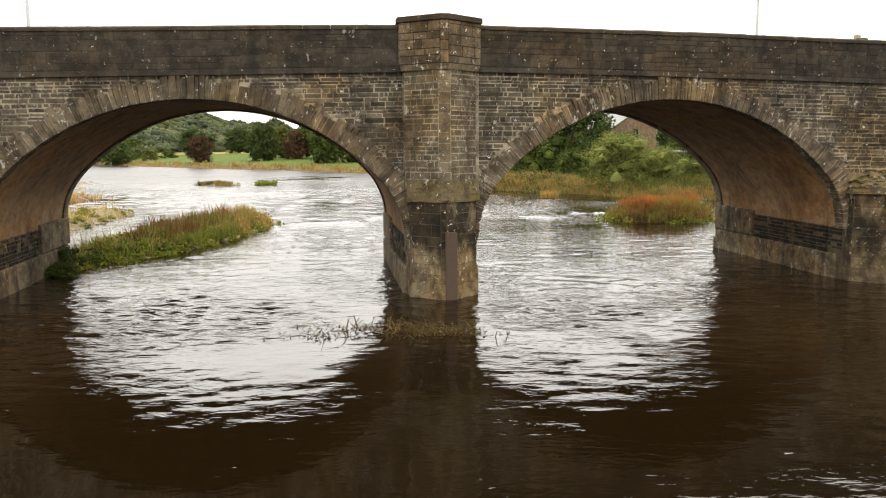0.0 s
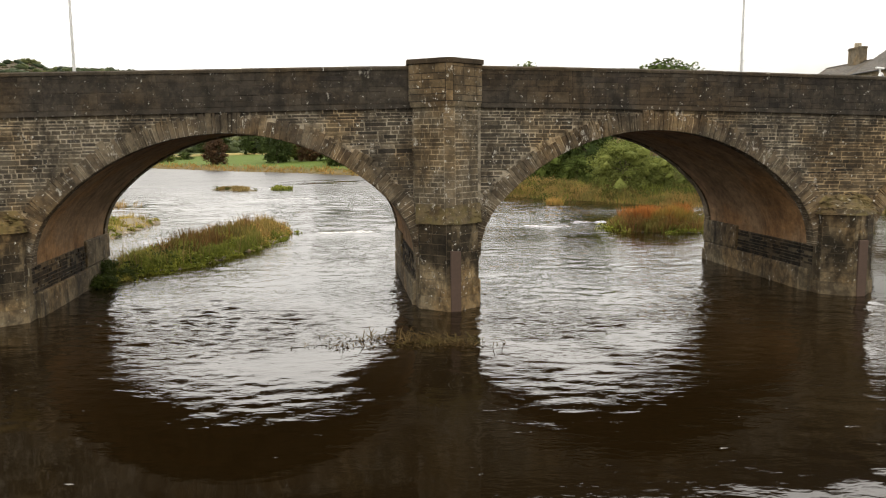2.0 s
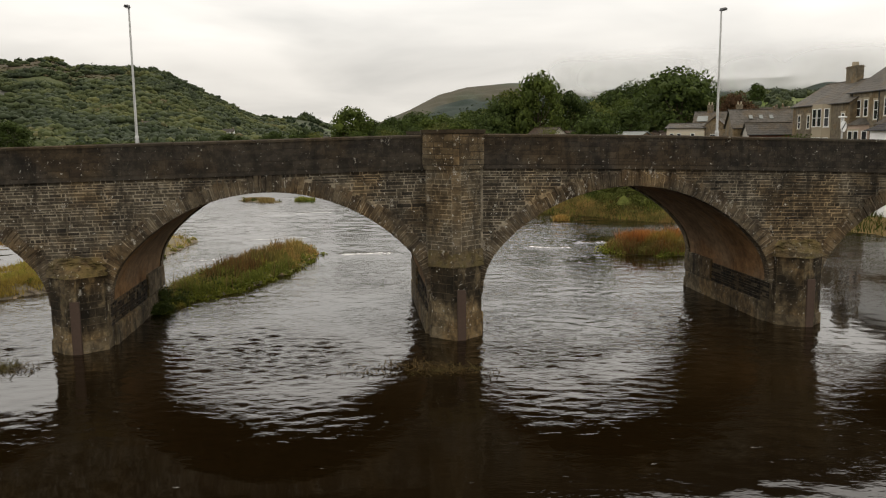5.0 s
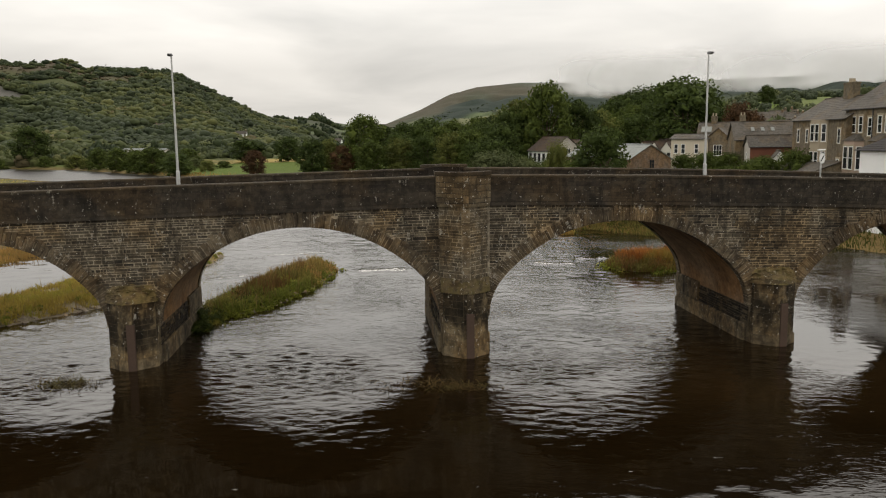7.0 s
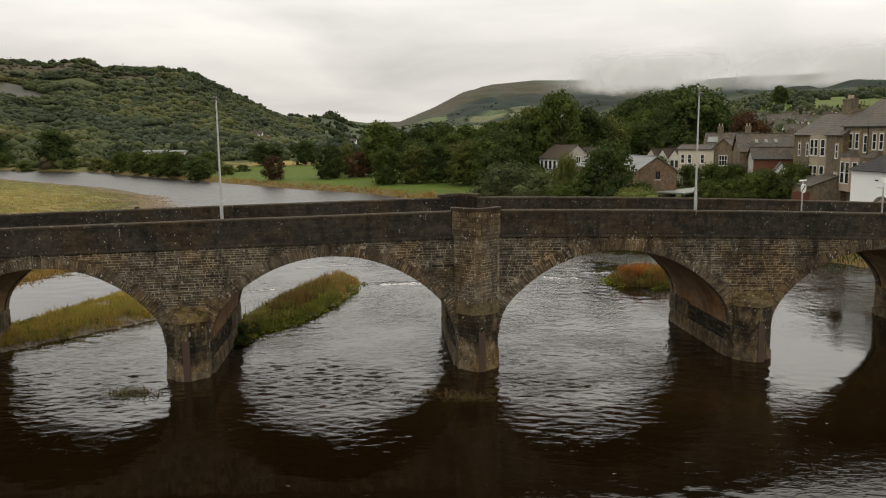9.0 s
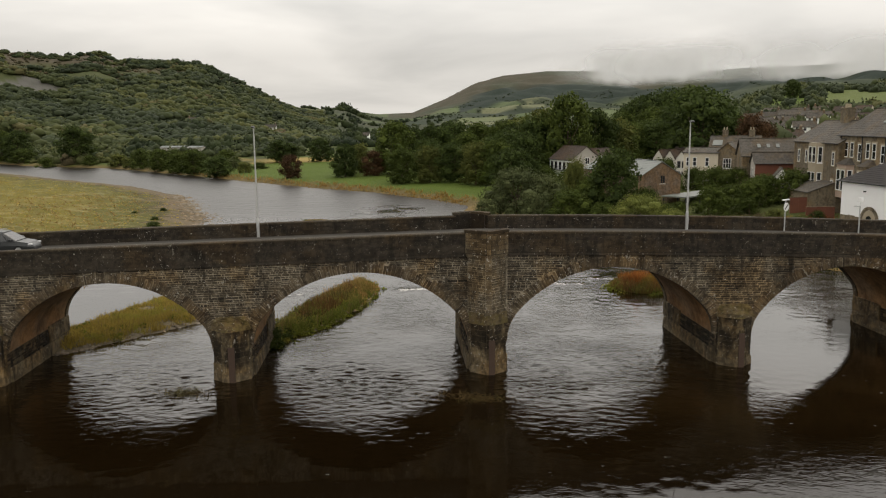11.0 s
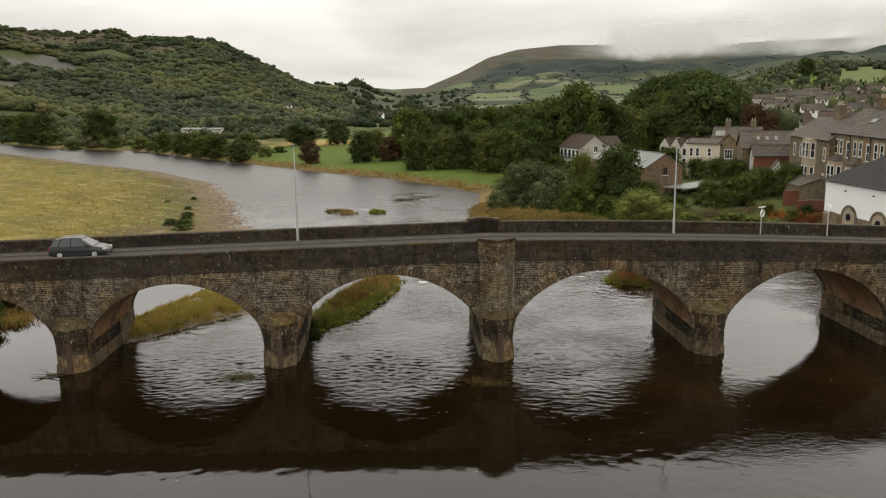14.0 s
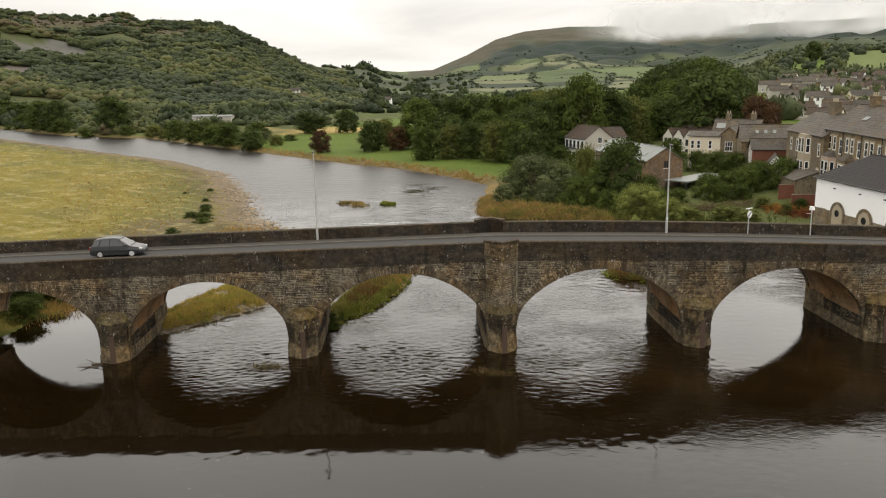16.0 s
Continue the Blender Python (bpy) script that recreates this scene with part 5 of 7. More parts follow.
for i, (x, y, h) in enumerate([(55.0, 330, 22), (65.0, 340, 22), (37, 268, 15)]):
    plant("fir", x, y, h, h * 0.42, i)
plant("oak", 215, 631, 15, 14, 2)
plant("copper", 55, 166, 12.5, 9)
plant("copper", 59.5, 173, 10.5, 8, 3)
plant("copper", -61.5, 196, 6.6, 6.6, 5)
# shrubs on the town bank: a willow mound, a dark clump and a bright bush above the reeds, then the gardens
for i, (k, x, y, h, w) in enumerate([("willow", 1.4, 106, 7.6, 11.5), ("willow", 5.6, 107, 6.4, 9), ("willow", -3.2, 98.6, 3.4, 4.8), ("willow", 4.0, 98.0, 4.4, 5.6), ("willow", 0.4, 99.0, 1.9, 2.2), ("bush", 9.4, 96.5, 4.8, 7.6), ("oak", 16.4, 99.5, 10.2, 9.0), ("bush", 12.6, 100, 6.0, 6), ("bush", 20.4, 96, 4.8, 5.6), ("bush", 13.6, 92, 3.2, 4.6), ("olive", 17.9, 84.5, 5.2, 8.6), ("olive", 21.5, 81.5, 3.6, 5.6), ("shrub", 11.2, 112, 8.4, 4.8), ("bush", 7, 116, 5.0, 7), ("bush", 12, 120, 5.5, 7), ("shrub", 13.5, 136, 5.6, 3.4), ("shrub", 29.4, 80.6, 2.7, 5.6), ("shrub", 32.2, 79.2, 2.2, 4.4), ("shrub", 24.6, 82, 2.2, 4.2), ("bush", 22.6, 93, 2.8, 3.8), ("bush", 25.4, 97, 2.6, 3.6)]):
    plant(k, x, y, h, w, i)
for i, (k, x, y, h, w) in enumerate([("bush", 30.4, 100, 4.2, 5.4), ("bush", 33.8, 102, 3.8, 5.2), ("bush", 36.8, 99.5, 4.4, 5.6), ("bush", 39.6, 103, 4.4, 6), ("bush", 42.6, 100.5, 5.0, 6.8), ("bush", 32.0, 96.5, 3.2, 3.8), ("bush", 35.2, 95.6, 2.6, 3.6), ("bush", 46, 112, 3.6, 6), ("bush", 41, 110, 3.6, 8), ("shrub", 36.4, 88.0, 1.9, 2.8), ("shrub", 38.8, 84.6, 1.7, 2.4), ("bush", 41.4, 86.5, 1.8, 2.6), ("bush", 2, 124, 5, 7), ("bush", -1, 134, 4, 6), ("oak", 0, 146, 9, 9), ("bush", 33, 150, 5, 7), ("bush", 30, 134, 4, 6), ("oak_b", 30, 196, 10, 11), ("oak", 40, 204, 12, 12), ("bush", 36.5, 122, 4.4, 7), ("bush", 39.5, 120, 4.0, 6), ("bush", 12, 146, 4.4, 6), ("bush", 8, 150, 5, 6), ("shrub", 12, 126, 5, 5), ("bush", 34, 128, 4, 6)]):
    plant(k, x, y, h, w, i + 40)
# far bank of the bend
for i, (k, x, y, h, w) in enumerate([("oak_b", -232, 322, 13.5, 14), ("oak", -218, 313, 13.5, 14), ("oak", -179, 291, 15, 15.5), ("bush", -188, 284, 5, 8), ("bush", -136, 260, 7, 9), ("oak_b", -123, 247, 7.5, 9), ("oak_b", -103, 228, 7.8, 10), ("oak", -90, 215, 6.5, 9.5), ("shrub", -153, 276, 4.6, 8.5), ("oak", -85, 266, 8, 13), ("oak", -70, 265, 8.5, 10), ("oak", -279, 374, 11, 18), ("oak_b", -112, 236, 6.5, 8), ("bush", -210, 304, 6, 12), ("bush", -168, 282, 4, 7), ("shrub", -145, 268, 3.6, 6), ("bush", -250, 340, 8, 14), ("oak_b", -300, 392, 12, 18)]):
    plant(k, x, y, h, w, i)
wood_line = [(-330, 385), (-268, 356), (-205, 312), (-153, 284), (-128, 262), (-104, 240), (-88, 224)]
for i in range(9):
    q = random.Random(700 + i)
    k = q.uniform(0, len(wood_line) - 1.001)
    (ax, ay), (bx, by) = wood_line[int(k)], wood_line[int(k) + 1]
    t = k % 1
    plant(q.choice(("bush", "bush", "oak_b", "shrub", "oak")), ax + (bx - ax) * t + q.uniform(-3, 8), ay + (by - ay) * t + q.uniform(-2, 12), q.uniform(3, 7), q.uniform(6, 11), i)
for i in range(44):
    q = random.Random(1700 + i)
    k = q.uniform(0.4, len(wood_line) - 1.001)
    (ax, ay), (bx, by) = wood_line[int(k)], wood_line[int(k) + 1]
    t = k % 1
    h = q.uniform(1.6, 3.6)
    plant(q.choice(("bush", "shrub", "bush", "shrub", "willow")), ax + (bx - ax) * t + q.uniform(-6, 16), ay + (by - ay) * t + q.uniform(-9, 26), h, h * q.uniform(1.5, 2.6), i + 300)
# scrub on the meadow bank beside the bridge
for i, (x, y, h, w) in enumerate([(-45.6, 31.5, 2.2, 4.0), (-47.8, 34.5, 2.6, 4.5), (-46.4, 37.5, 1.8, 3.6), (-49.5, 31, 3.0, 5), (-50, 38, 2.4, 5), (-48, 42, 1.6, 3.4)]):
    plant("bush", x, y, h, w, i + 500)
# low dark bushes on the gravel point
for i, (x, y, h, w) in enumerate([(-50.2, 83.7, 1.2, 3.4), (-49.4, 71, 1.0, 2.4), (-52.5, 84.5, 1.1, 2.6), (-54.5, 95, 0.8, 2.6), (-53, 91, 0.9, 2.2), (-57.5, 102, 0.7, 1.6), (-49, 80.5, 0.9, 3), (-62.5, 116, 0.7, 1.5), (-51.5, 86, 0.7, 1.8), (-66, 112, 0.5, 1.4)]):
    plant("bush", x, y, h, w, i)


def tufts(name, n, region, height, width, material, label, seed, lean=0.35, clump=-9.0):
    """Blades of grass over a region(q) -> (x, y)."""
    q = random.Random(seed)
    pts = []
    while len(pts) < n:
        p = region(q)
        if p:
            pts.append(p)
    xy = np.array(pts)
    on = waves(xy[:, 0], xy[:, 1], 2.6, seed + 5) > clump
    xy = xy[on]
    pts = [tuple(p) for p in xy]
    zz = ground_height(xy[:, 0], xy[:, 1])[0]
    tall = 0.35 + 0.45 * waves(xy[:, 0], xy[:, 1], 1.7, seed) + 0.35 * waves(xy[:, 0], xy[:, 1], 5.0, seed + 1)
    vs, fs = [], []
    for (x, y), z, k in zip(pts, zz, tall):
        h = q.uniform(*height) * max(0.35, 0.75 + 0.45 * k)
        a = q.uniform(0, 6.28)
        w = width * q.uniform(0.6, 1.4)
        dx, dy = math.cos(a) * w, math.sin(a) * w
        lx, ly = q.gauss(0, lean) * h, q.gauss(0, lean) * h
        z -= 0.05
        i = len(vs)
        vs += [(x - dx, y - dy, z), (x + dx, y + dy, z), (x + dx * 0.8 + lx * 0.45, y + dy * 0.8 + ly * 0.45, z + h * 0.6), (x - dx * 0.8 + lx * 0.45, y - dy * 0.8 + ly * 0.45, z + h * 0.6), (x + lx, y + ly, z + h)]
        fs += [(i, i + 1, i + 2, i + 3), (i + 3, i + 2, i + 4)]
    return tagged(part_data(name, vs, fs, material), label, "plants", kind="stuff")


def within(poly, margin=0.0):
    xs, ys = [p[0] for p in poly], [p[1] for p in poly]

    def region(q):
        x, y = q.uniform(min(xs), max(xs)), q.uniform(min(ys), max(ys))
        odd = False
        for (ax, ay), (bx, by) in zip(poly, poly[1:] + poly[:1]):
            if (ay > y) != (by > y) and x < ax + (y - ay) * (bx - ax) / (by - ay):
                odd = not odd
        return (x, y) if odd else None
    return region


def along(points, spread):
    """Round a line of points."""
    def region(q):
        i = q.randrange(len(points) - 1)
        (ax, ay), (bx, by) = points[i], points[i + 1]
        t = q.random()
        return (ax + (bx - ax) * t + q.gauss(0, spread), ay + (by - ay) * t + q.gauss(0, spread))
    return region


def herbs(name, n, region, size, material, label, seed):
    """Low leafy mounds."""
    q = random.Random(seed)
    centres, radii = [], []
    while len(centres) < n:
        p = region(q)
        if p:
            r = q.uniform(*size)
            centres.append((p[0], p[1], spot(*p) + r * 0.25))
            radii.append((r * q.uniform(0.9, 1.5), r * q.uniform(0.9, 1.5), r * q.uniform(0.6, 1.1)))
    vs, fs = leaf_cards(q, centres, radii, 70, 0.085)
    return tagged(part_data(name, vs, fs, material), label, "plants", kind="stuff")


DEADWEED = foliage("dead_brown_scrub", (0.085, 0.062, 0.036), (0.23, 0.165, 0.095), (0.16, 0.15, 0.05), thin=0.2)
CREEPER = foliage("earthy_red_leaves", (0.10, 0.030, 0.016), (0.27, 0.080, 0.040), (0.13, 0.085, 0.03), thin=0.2)
BANKGREEN = foliage("dull_bank_herbs", (0.048, 0.062, 0.014), (0.15, 0.16, 0.032), (0.20, 0.14, 0.045), thin=0.3)
SEDGE = foliage("orange_sedge", (0.24, 0.155, 0.055), (0.56, 0.37, 0.135), (0.19, 0.20, 0.055), thin=0.4)
HERB = foliage("lush_bank_herbs", (0.10, 0.12, 0.02), (0.32, 0.33, 0.05), (0.40, 0.32, 0.075), thin=0.35)
ISLE_RIM = [(-16.2, 32), (-17.5, 37), (-16.4, 47), (-14.3, 54.6), (-12, 51.6), (-12.2, 44.6), (-13.6, 39), (-15.3, 35)]
herbs("island_herbs", 150, along(ISLE_RIM + ISLE_RIM[:1], 0.6), (0.1, 0.4), HERB, "lush green herbs round the river island", 51)
herbs("island_mounds", 75, within(ISLE), (0.15, 0.5), HERB, "mounds of leafy weeds on the river island", 52)
herbs("spit_herbs", 110, within(SPIT), (0.12, 0.35), HERB, "scattered green weeds on the gravel spit", 53)
ISLE_FOOT = [(-16.1, 31.7), (-17.3, 37), (-16.8, 42), (-13.2, 40.5), (-13.5, 38.8), (-15.2, 34.6)]
ISLE_HEAD = [(-16.2, 46), (-14.5, 54.3), (-12.1, 51.8), (-12.1, 45)]
herbs("island_dark_mounds", 34, within(ISLE_FOOT), (0.25, 0.6), GREEN_M, "dark green leafy weeds among the grass of the river island", 58)
herbs("island_leaves", 70, along([(-16.3, 32.6), (-15.4, 35), (-14.2, 38.4), (-13.0, 41)], 0.55), (0.2, 0.45), HERB, "bright green leafy weeds along the island's edge", 69)
herbs("island_tan_mounds", 46, within(ISLE_HEAD), (0.3, 0.6), REED, "tan seeding weeds on the head of the river island", 70)
herbs("island_dock_mounds", 34, along([(-16.0, 38), (-15.6, 43), (-14.6, 49)], 0.6), (0.3, 0.6), DOCK, "rust-brown dock mounds on the river island", 71)
herbs("dock_mounds", 70, within(RED_HEART), (0.4, 0.9), DOCK, "rust-red leafy dock in dense mounds", 57)
SEDGE_BANK = [(-6.2, 98), (-5.4, 93), (-1, 90.8), (5.5, 88.8), (11, 84.2), (15, 80), (13, 87), (8, 91.5), (3, 95), (-1.5, 97)]
herbs("sedge_tussocks", 150, within(SEDGE_BANK), (0.45, 1.0), SEDGE, "rounded orange-tan sedge tussocks on the low town bank", 64)
herbs("sedge_greens", 90, within(SEDGE_BANK), (0.35, 0.9), HERB, "green herbs in mounds among the sedge", 67)
herbs("dead_scrub", 110, along([(24.6, 89), (28, 91), (31, 89.5), (34.5, 91)], 1.2), (0.4, 1.1), DEADWEED, "dull brown dead scrub on the garden slope", 65)
herbs("garden_scrub", 70, along([(37.5, 88), (40, 85.5), (42.5, 86.5)], 1.1), (0.35, 0.8), RUST, "rust-brown scrub on the bank below the hall", 58)
herbs("red_creeper", 60, along([(38.6, 83.5), (41, 83.0), (42.6, 89.5)], 0.9), (0.35, 0.75), CREEPER, "earthy red creeper on the garden terraces below the hall", 66)
herbs("dock_foot", 22, along(RED_ISLE[:5], 0.4), (0.2, 0.45), HERB, "green herbs at the edge of the dock island", 54)
herbs("islet_herbs", 10, within(ISLET), (0.2, 0.45), BANKGREEN, "green weeds on the low islet", 55)
herbs("bank_herbs", 420, along([(3, 96), (8, 91), (13, 86), (18, 80), (26, 74), (34, 72)], 1.8), (0.35, 1.0), BANKGREEN, "green herbs along the town bank", 56)
tufts("island_grass", 20000, within(ISLE), (0.2, 0.85), 0.026, GRASS_G, "tall green and straw grass on the river island", 31, 0.3, 0.1)
SPIT_NEAR = [(-34, 31), (-30.6, 29.4), (-27.5, 33), (-24.6, 38), (-24.0, 48), (-29.5, 50), (-32, 40)]
tufts("spit_fringe", 5000, within(SPIT), (0.1, 0.45), 0.022, GRASS_Y, "thin straw grass among the gravel", 63, 0.45, 0.15)
tufts("spit_grass", 18000, within(SPIT_NEAR), (0.12, 0.6), 0.026, GRASS_Y, "straw-yellow grass on the gravel spit", 32, 0.45, -0.7)
tufts("dock_greens", 2200, within(RED_ISLE), (0.2, 0.9), 0.04, GRASS_G, "green leaves at the foot of the dock", 46, 0.5)
ISLE_HEART = [(-15.9, 38), (-16.2, 44), (-14.2, 50), (-12.9, 47), (-14, 39)]
tufts("island_dock", 1700, within(ISLE_HEART), (0.5, 1.35), 0.022, DOCK, "rust-brown dock standing on the river island", 47, 0.2)
tufts("dock_stand", 4200, within(RED_HEART), (0.7, 1.6), 0.03, RUST, "rust-red dock and balsam on a small island", 33, 0.22)
tufts("dock_skirt", 3600, within(RED_ISLE), (0.4, 1.2), 0.03, DOCK, "brown dock round the edge of a small island", 62, 0.35)
tufts("hummock_grass", 500, within(HUMMOCK), (0.4, 0.9), 0.04, REED, "tan grass on a small hummock in the water", 49)
tufts("islet_grass", 2600, within(ISLET), (0.15, 0.5), 0.06, STALK, "pale grass on a low islet", 34, 0.4, -0.2)
tufts("far_hummock_grass", 500, within(HUMMOCK_FAR), (0.25, 0.6), 0.06, GRASS_G, "green grass on a small hummock upstream", 59)
tufts("bank_reeds", 18000, along([(-7, 112), (-6.6, 100), (-5.6, 93), (-1, 91), (5.5, 89), (11, 84), (15, 79.5), (20, 74.5), (27, 70)], 0.9), (0.25, 0.85), 0.03, SEDGE, "dry orange-tan reeds along the water's edge", 35)
tufts("bank_grass", 14000, along([(2, 98), (8, 88), (14, 85), (22, 80), (30, 74), (38, 66)], 4.0), (0.3, 0.9), 0.05, BANKGREEN, "rough green grass on the town bank", 36)
tufts("far_bank_reeds", 5000, along([(-101, 227), (-73, 200), (-50, 178), (-32, 164), (-16, 146), (-8, 134)], 1.2), (0.25, 0.9), 0.08, REED, "tan reeds along the far bank", 37, 0.35, 0.1)
tufts("left_bank_grass", 14000, along([(-45, 33), (-47, 48), (-44, 61), (-37, 76)], 2.2), (0.2, 0.8), 0.035, REED, "rough tan grass on the meadow's bank", 38)

tufts("island_stalks", 800, within(ISLE), (0.5, 1.25), 0.018, STALK, "tall straw-coloured stalks on the river island", 41, 0.18)
tufts("spit_stalks", 900, within(SPIT), (0.45, 1.0), 0.018, STALK, "tall dry stalks on the gravel spit", 42, 0.18)
tufts("island_straw", 1500, within(ISLE_HEAD), (0.4, 1.2), 0.03, REED, "straw and brown seed stalks on the head of the river island", 59, 0.3)
for i, (x, y, h, w) in enumerate([(-15.7, 31.4, 0.8, 1.7), (-16.3, 32.8, 1.0, 2.0), (-15.6, 33.4, 0.7, 1.5)]):
    plant("bush", x, y, h, w, i + 640)
tufts("island_green", 1800, within(ISLE), (0.2, 0.6), 0.05, GRASS_G, "leafy green weeds on the river island", 43, 0.4)
tufts("bank_sedge", 9000, within(SEDGE_BANK), (0.5, 1.3), 0.04, SEDGE, "orange-tan sedge on the low town bank", 48, 0.4, -0.2)
tufts("bank_green", 5000, along([(-1, 104), (6, 94), (11, 87), (15, 82), (22, 76)], 2.2), (0.3, 0.9), 0.035, GRASS_G, "green grass among the reeds", 44)
MEADOW = [(-46, 66), (-40, 76), (-47, 90), (-58, 114), (-78, 152), (-120, 190), (-180, 230), (-240, 200), (-150, 100), (-80, 50)]
FLECKED = [(-106, 137), (-86, 154), (-64, 112), (-53, 80), (-55, 69), (-66, 69)]
tufts("meadow_seed_heads", 6000, within(FLECKED), (0.15, 0.4), 0.12, STALK, "pale seed heads in drifts over the meadow", 68, 0.5, 0.25)
tufts("meadow_tussocks", 12000, within(MEADOW), (0.06, 0.2), 0.2, GRASS_Y, "straw-coloured tussocks scattered over the meadow", 45, 0.5)


def shore_stones(name, n, line, spread, size, seed, label):
    q = random.Random(seed)
    region = along(line, spread)
    vs, fs = [], []
    while n:
        p = region(q)
        r = q.uniform(*size)
        lump(vs, fs, q, (p[0], p[1], 0.0), (r * 1.3, r, r * 0.6), 1, 0.2)
        n -= 1
    xy = np.array([(v[0], v[1]) for v in vs])
    zz = ground_height(xy[:, 0], xy[:, 1])[0]
    vs = [(v[0], v[1], v[2] + z) for v, z in zip(vs, np.maximum(zz, -0.1))]
    return tagged(part_data(name, vs, fs, M_PEBBLE), label, "stones", kind="stuff")


M_PEBBLE = masonry("river_cobble", [(0.14, 0.12, 0.095), (0.26, 0.225, 0.18), (0.20, 0.17, 0.135)], 0.2, 0.2)
shore_stones("shore_cobbles", 900, [(-36, 76.5), (-43, 87), (-54.3, 114), (-66, 135), (-76, 154)], 1.3, (0.12, 0.4), 81, "rounded cobbles along the meadow's gravel shore")
shore_stones("island_cobbles", 420, ISLE + ISLE[:1], 0.35, (0.06, 0.2), 82, "small cobbles round the river island")
shore_stones("spit_cobbles", 420, SPIT + SPIT[:1], 0.35, (0.06, 0.2), 83, "small cobbles round the gravel spit")

# mats of weed and drift in the shallows
for i, (x, y, rx, ry, n) in enumerate([(-2.2, 21.9, 1.5, 0.4, 110), (-0.6, 21.3, 1.5, 0.6, 330), (-18.2, 21.3, 1.5, 0.8, 420), (-3.6, 20.9, 1.6, 0.25, 40)]):
    q = random.Random(60 + i)
    vs, fs = [], []
    for _ in range(n):
        # a bent twig in two lengths, some with small leaves
        px, py = x + q.gauss(0, 0.5) * rx, y + q.gauss(0, 0.5) * ry
        h = q.uniform(0.0, 0.07) if q.random() < 0.8 else q.uniform(0.08, 0.34)
        lx, ly = q.gauss(0, 0.4), q.gauss(0, 0.22)
        w = q.uniform(0.006, 0.016)
        bx, by, bz = px + lx * 0.5, py + ly * 0.5, h * q.uniform(0.5, 0.9) + 0.03
        tx, ty, tz = px + lx + q.gauss(0, 0.1), py + ly, h + 0.02
        k = len(vs)
        vs += [(px - w, py, -0.04), (px + w, py + 0.01, -0.04), (bx + w, by, bz), (bx - w, by, bz), (tx + w * 0.4, ty, tz), (tx - w * 0.4, ty, tz)]
        fs += [(k, k + 1, k + 2, k + 3), (k + 3, k + 2, k + 4, k + 5)]
        for _leaf in range(q.choice((0, 1, 2))):
            t, r = q.random(), q.uniform(0.02, 0.05)
            cx, cy, cz = bx + (tx - bx) * t, by + (ty - by) * t, bz + (tz - bz) * t
            k = len(vs)
            vs += [(cx - r, cy, cz), (cx, cy - r * 0.6, cz + r * 0.5), (cx + r, cy, cz), (cx, cy + r * 0.6, cz - r * 0.3)]
            fs.append((k, k + 1, k + 2, k + 3))
    tagged(part_data("water_weed", vs, fs, WEED), "straggling brown weed drifting in the shallow water", "plant", kind="stuff")


# woods of the far hills
def wood(name, places, material, label, seed, cards=26, lobes=3):
    q = random.Random(seed)
    variants = []
    for k in range(7):
        vs, fs = [], []
        lump(vs, fs, q, (0, 0, 0.36), (0.95, 0.95, 0.5), 1, 0.2)
        for _ in range(lobes):
            a, d = q.uniform(0, 6.28), q.uniform(0.35, 0.85)
            r = q.uniform(0.3, 0.55)
            lump(vs, fs, q, (d * math.cos(a), d * math.sin(a), q.uniform(0.3, 0.8)), (r, r, r * 0.75), 1, 0.18)
        v2, f2 = leaf_cards(q, [(0, 0, 0.45)], [(0.95, 0.95, 0.55)], cards, 0.16)
        b = len(vs)
        vs += v2
        fs += [tuple(b + i for i in f) for f in f2]
        tri = []
        for f in fs:
            tri.append(f[:3])
            if len(f) == 4:
                tri.append((f[0], f[2], f[3]))
        variants.append((np.array([tuple(v) for v in vs]), np.array(tri)))
    V, F, T, at = [], [], [], 0
    xy = np.array([(p[0], p[1]) for p in places])
    patch = 0.34 + 0.26 * waves(xy[:, 0], xy[:, 1], 150, seed) + 0.12 * waves(xy[:, 0], xy[:, 1], 45, seed + 1)
    for i, (x, y, z, r, h) in enumerate(places):
        v, f = variants[i % 7]
        a = q.uniform(0, 6.28)
        c, s = math.cos(a), math.sin(a)
        p = np.stack([x + r * (v[:, 0] * c - v[:, 1] * s), y + r * (v[:, 0] * s + v[:, 1] * c), z + h * v[:, 2] - 0.1 * h], -1)
        V.append(p)
        F.append(f + at)
        T.append(np.full(len(v), min(1.0, max(0.0, patch[i] + q.gauss(0, 0.17)))))
        at += len(v)
    me = grid_mesh(name, np.concatenate(V), np.concatenate(F))
    me.polygons.foreach_set("use_smooth", [True] * len(me.polygons))
    att = me.attributes.new("tone", "FLOAT", "POINT")
    att.data.foreach_set("value", np.concatenate(T).astype(np.float32))
    return tagged(link_mesh(name, me, material), label, "wood", kind="stuff")


def scatter(n, b0, b1, r0, r1, seed, keep=None):
    q = np.random.RandomState(seed)
    b = np.radians(q.uniform(b0, b1, n))
    r = np.sqrt(q.uniform(r0 * r0, r1 * r1, n))
    x, y = EYE0[0] + r * np.sin(b), EYE0[1] + r * np.cos(b)
    z, dl, dr, bb, rr, kk = ground_height(x, y)
    ok = (np.maximum(dl, dr) > 3)
    if keep:
        ok &= keep(x, y, bb, rr, kk, q)
    return x[ok], y[ok], z[ok], q


def as_places(t, size, tall=1.25):
    x, y, z, q = t
    r = q.uniform(size[0], size[1], len(x))
    return list(zip(x, y, z, r, r * tall * q.uniform(0.85, 1.4, len(x))))


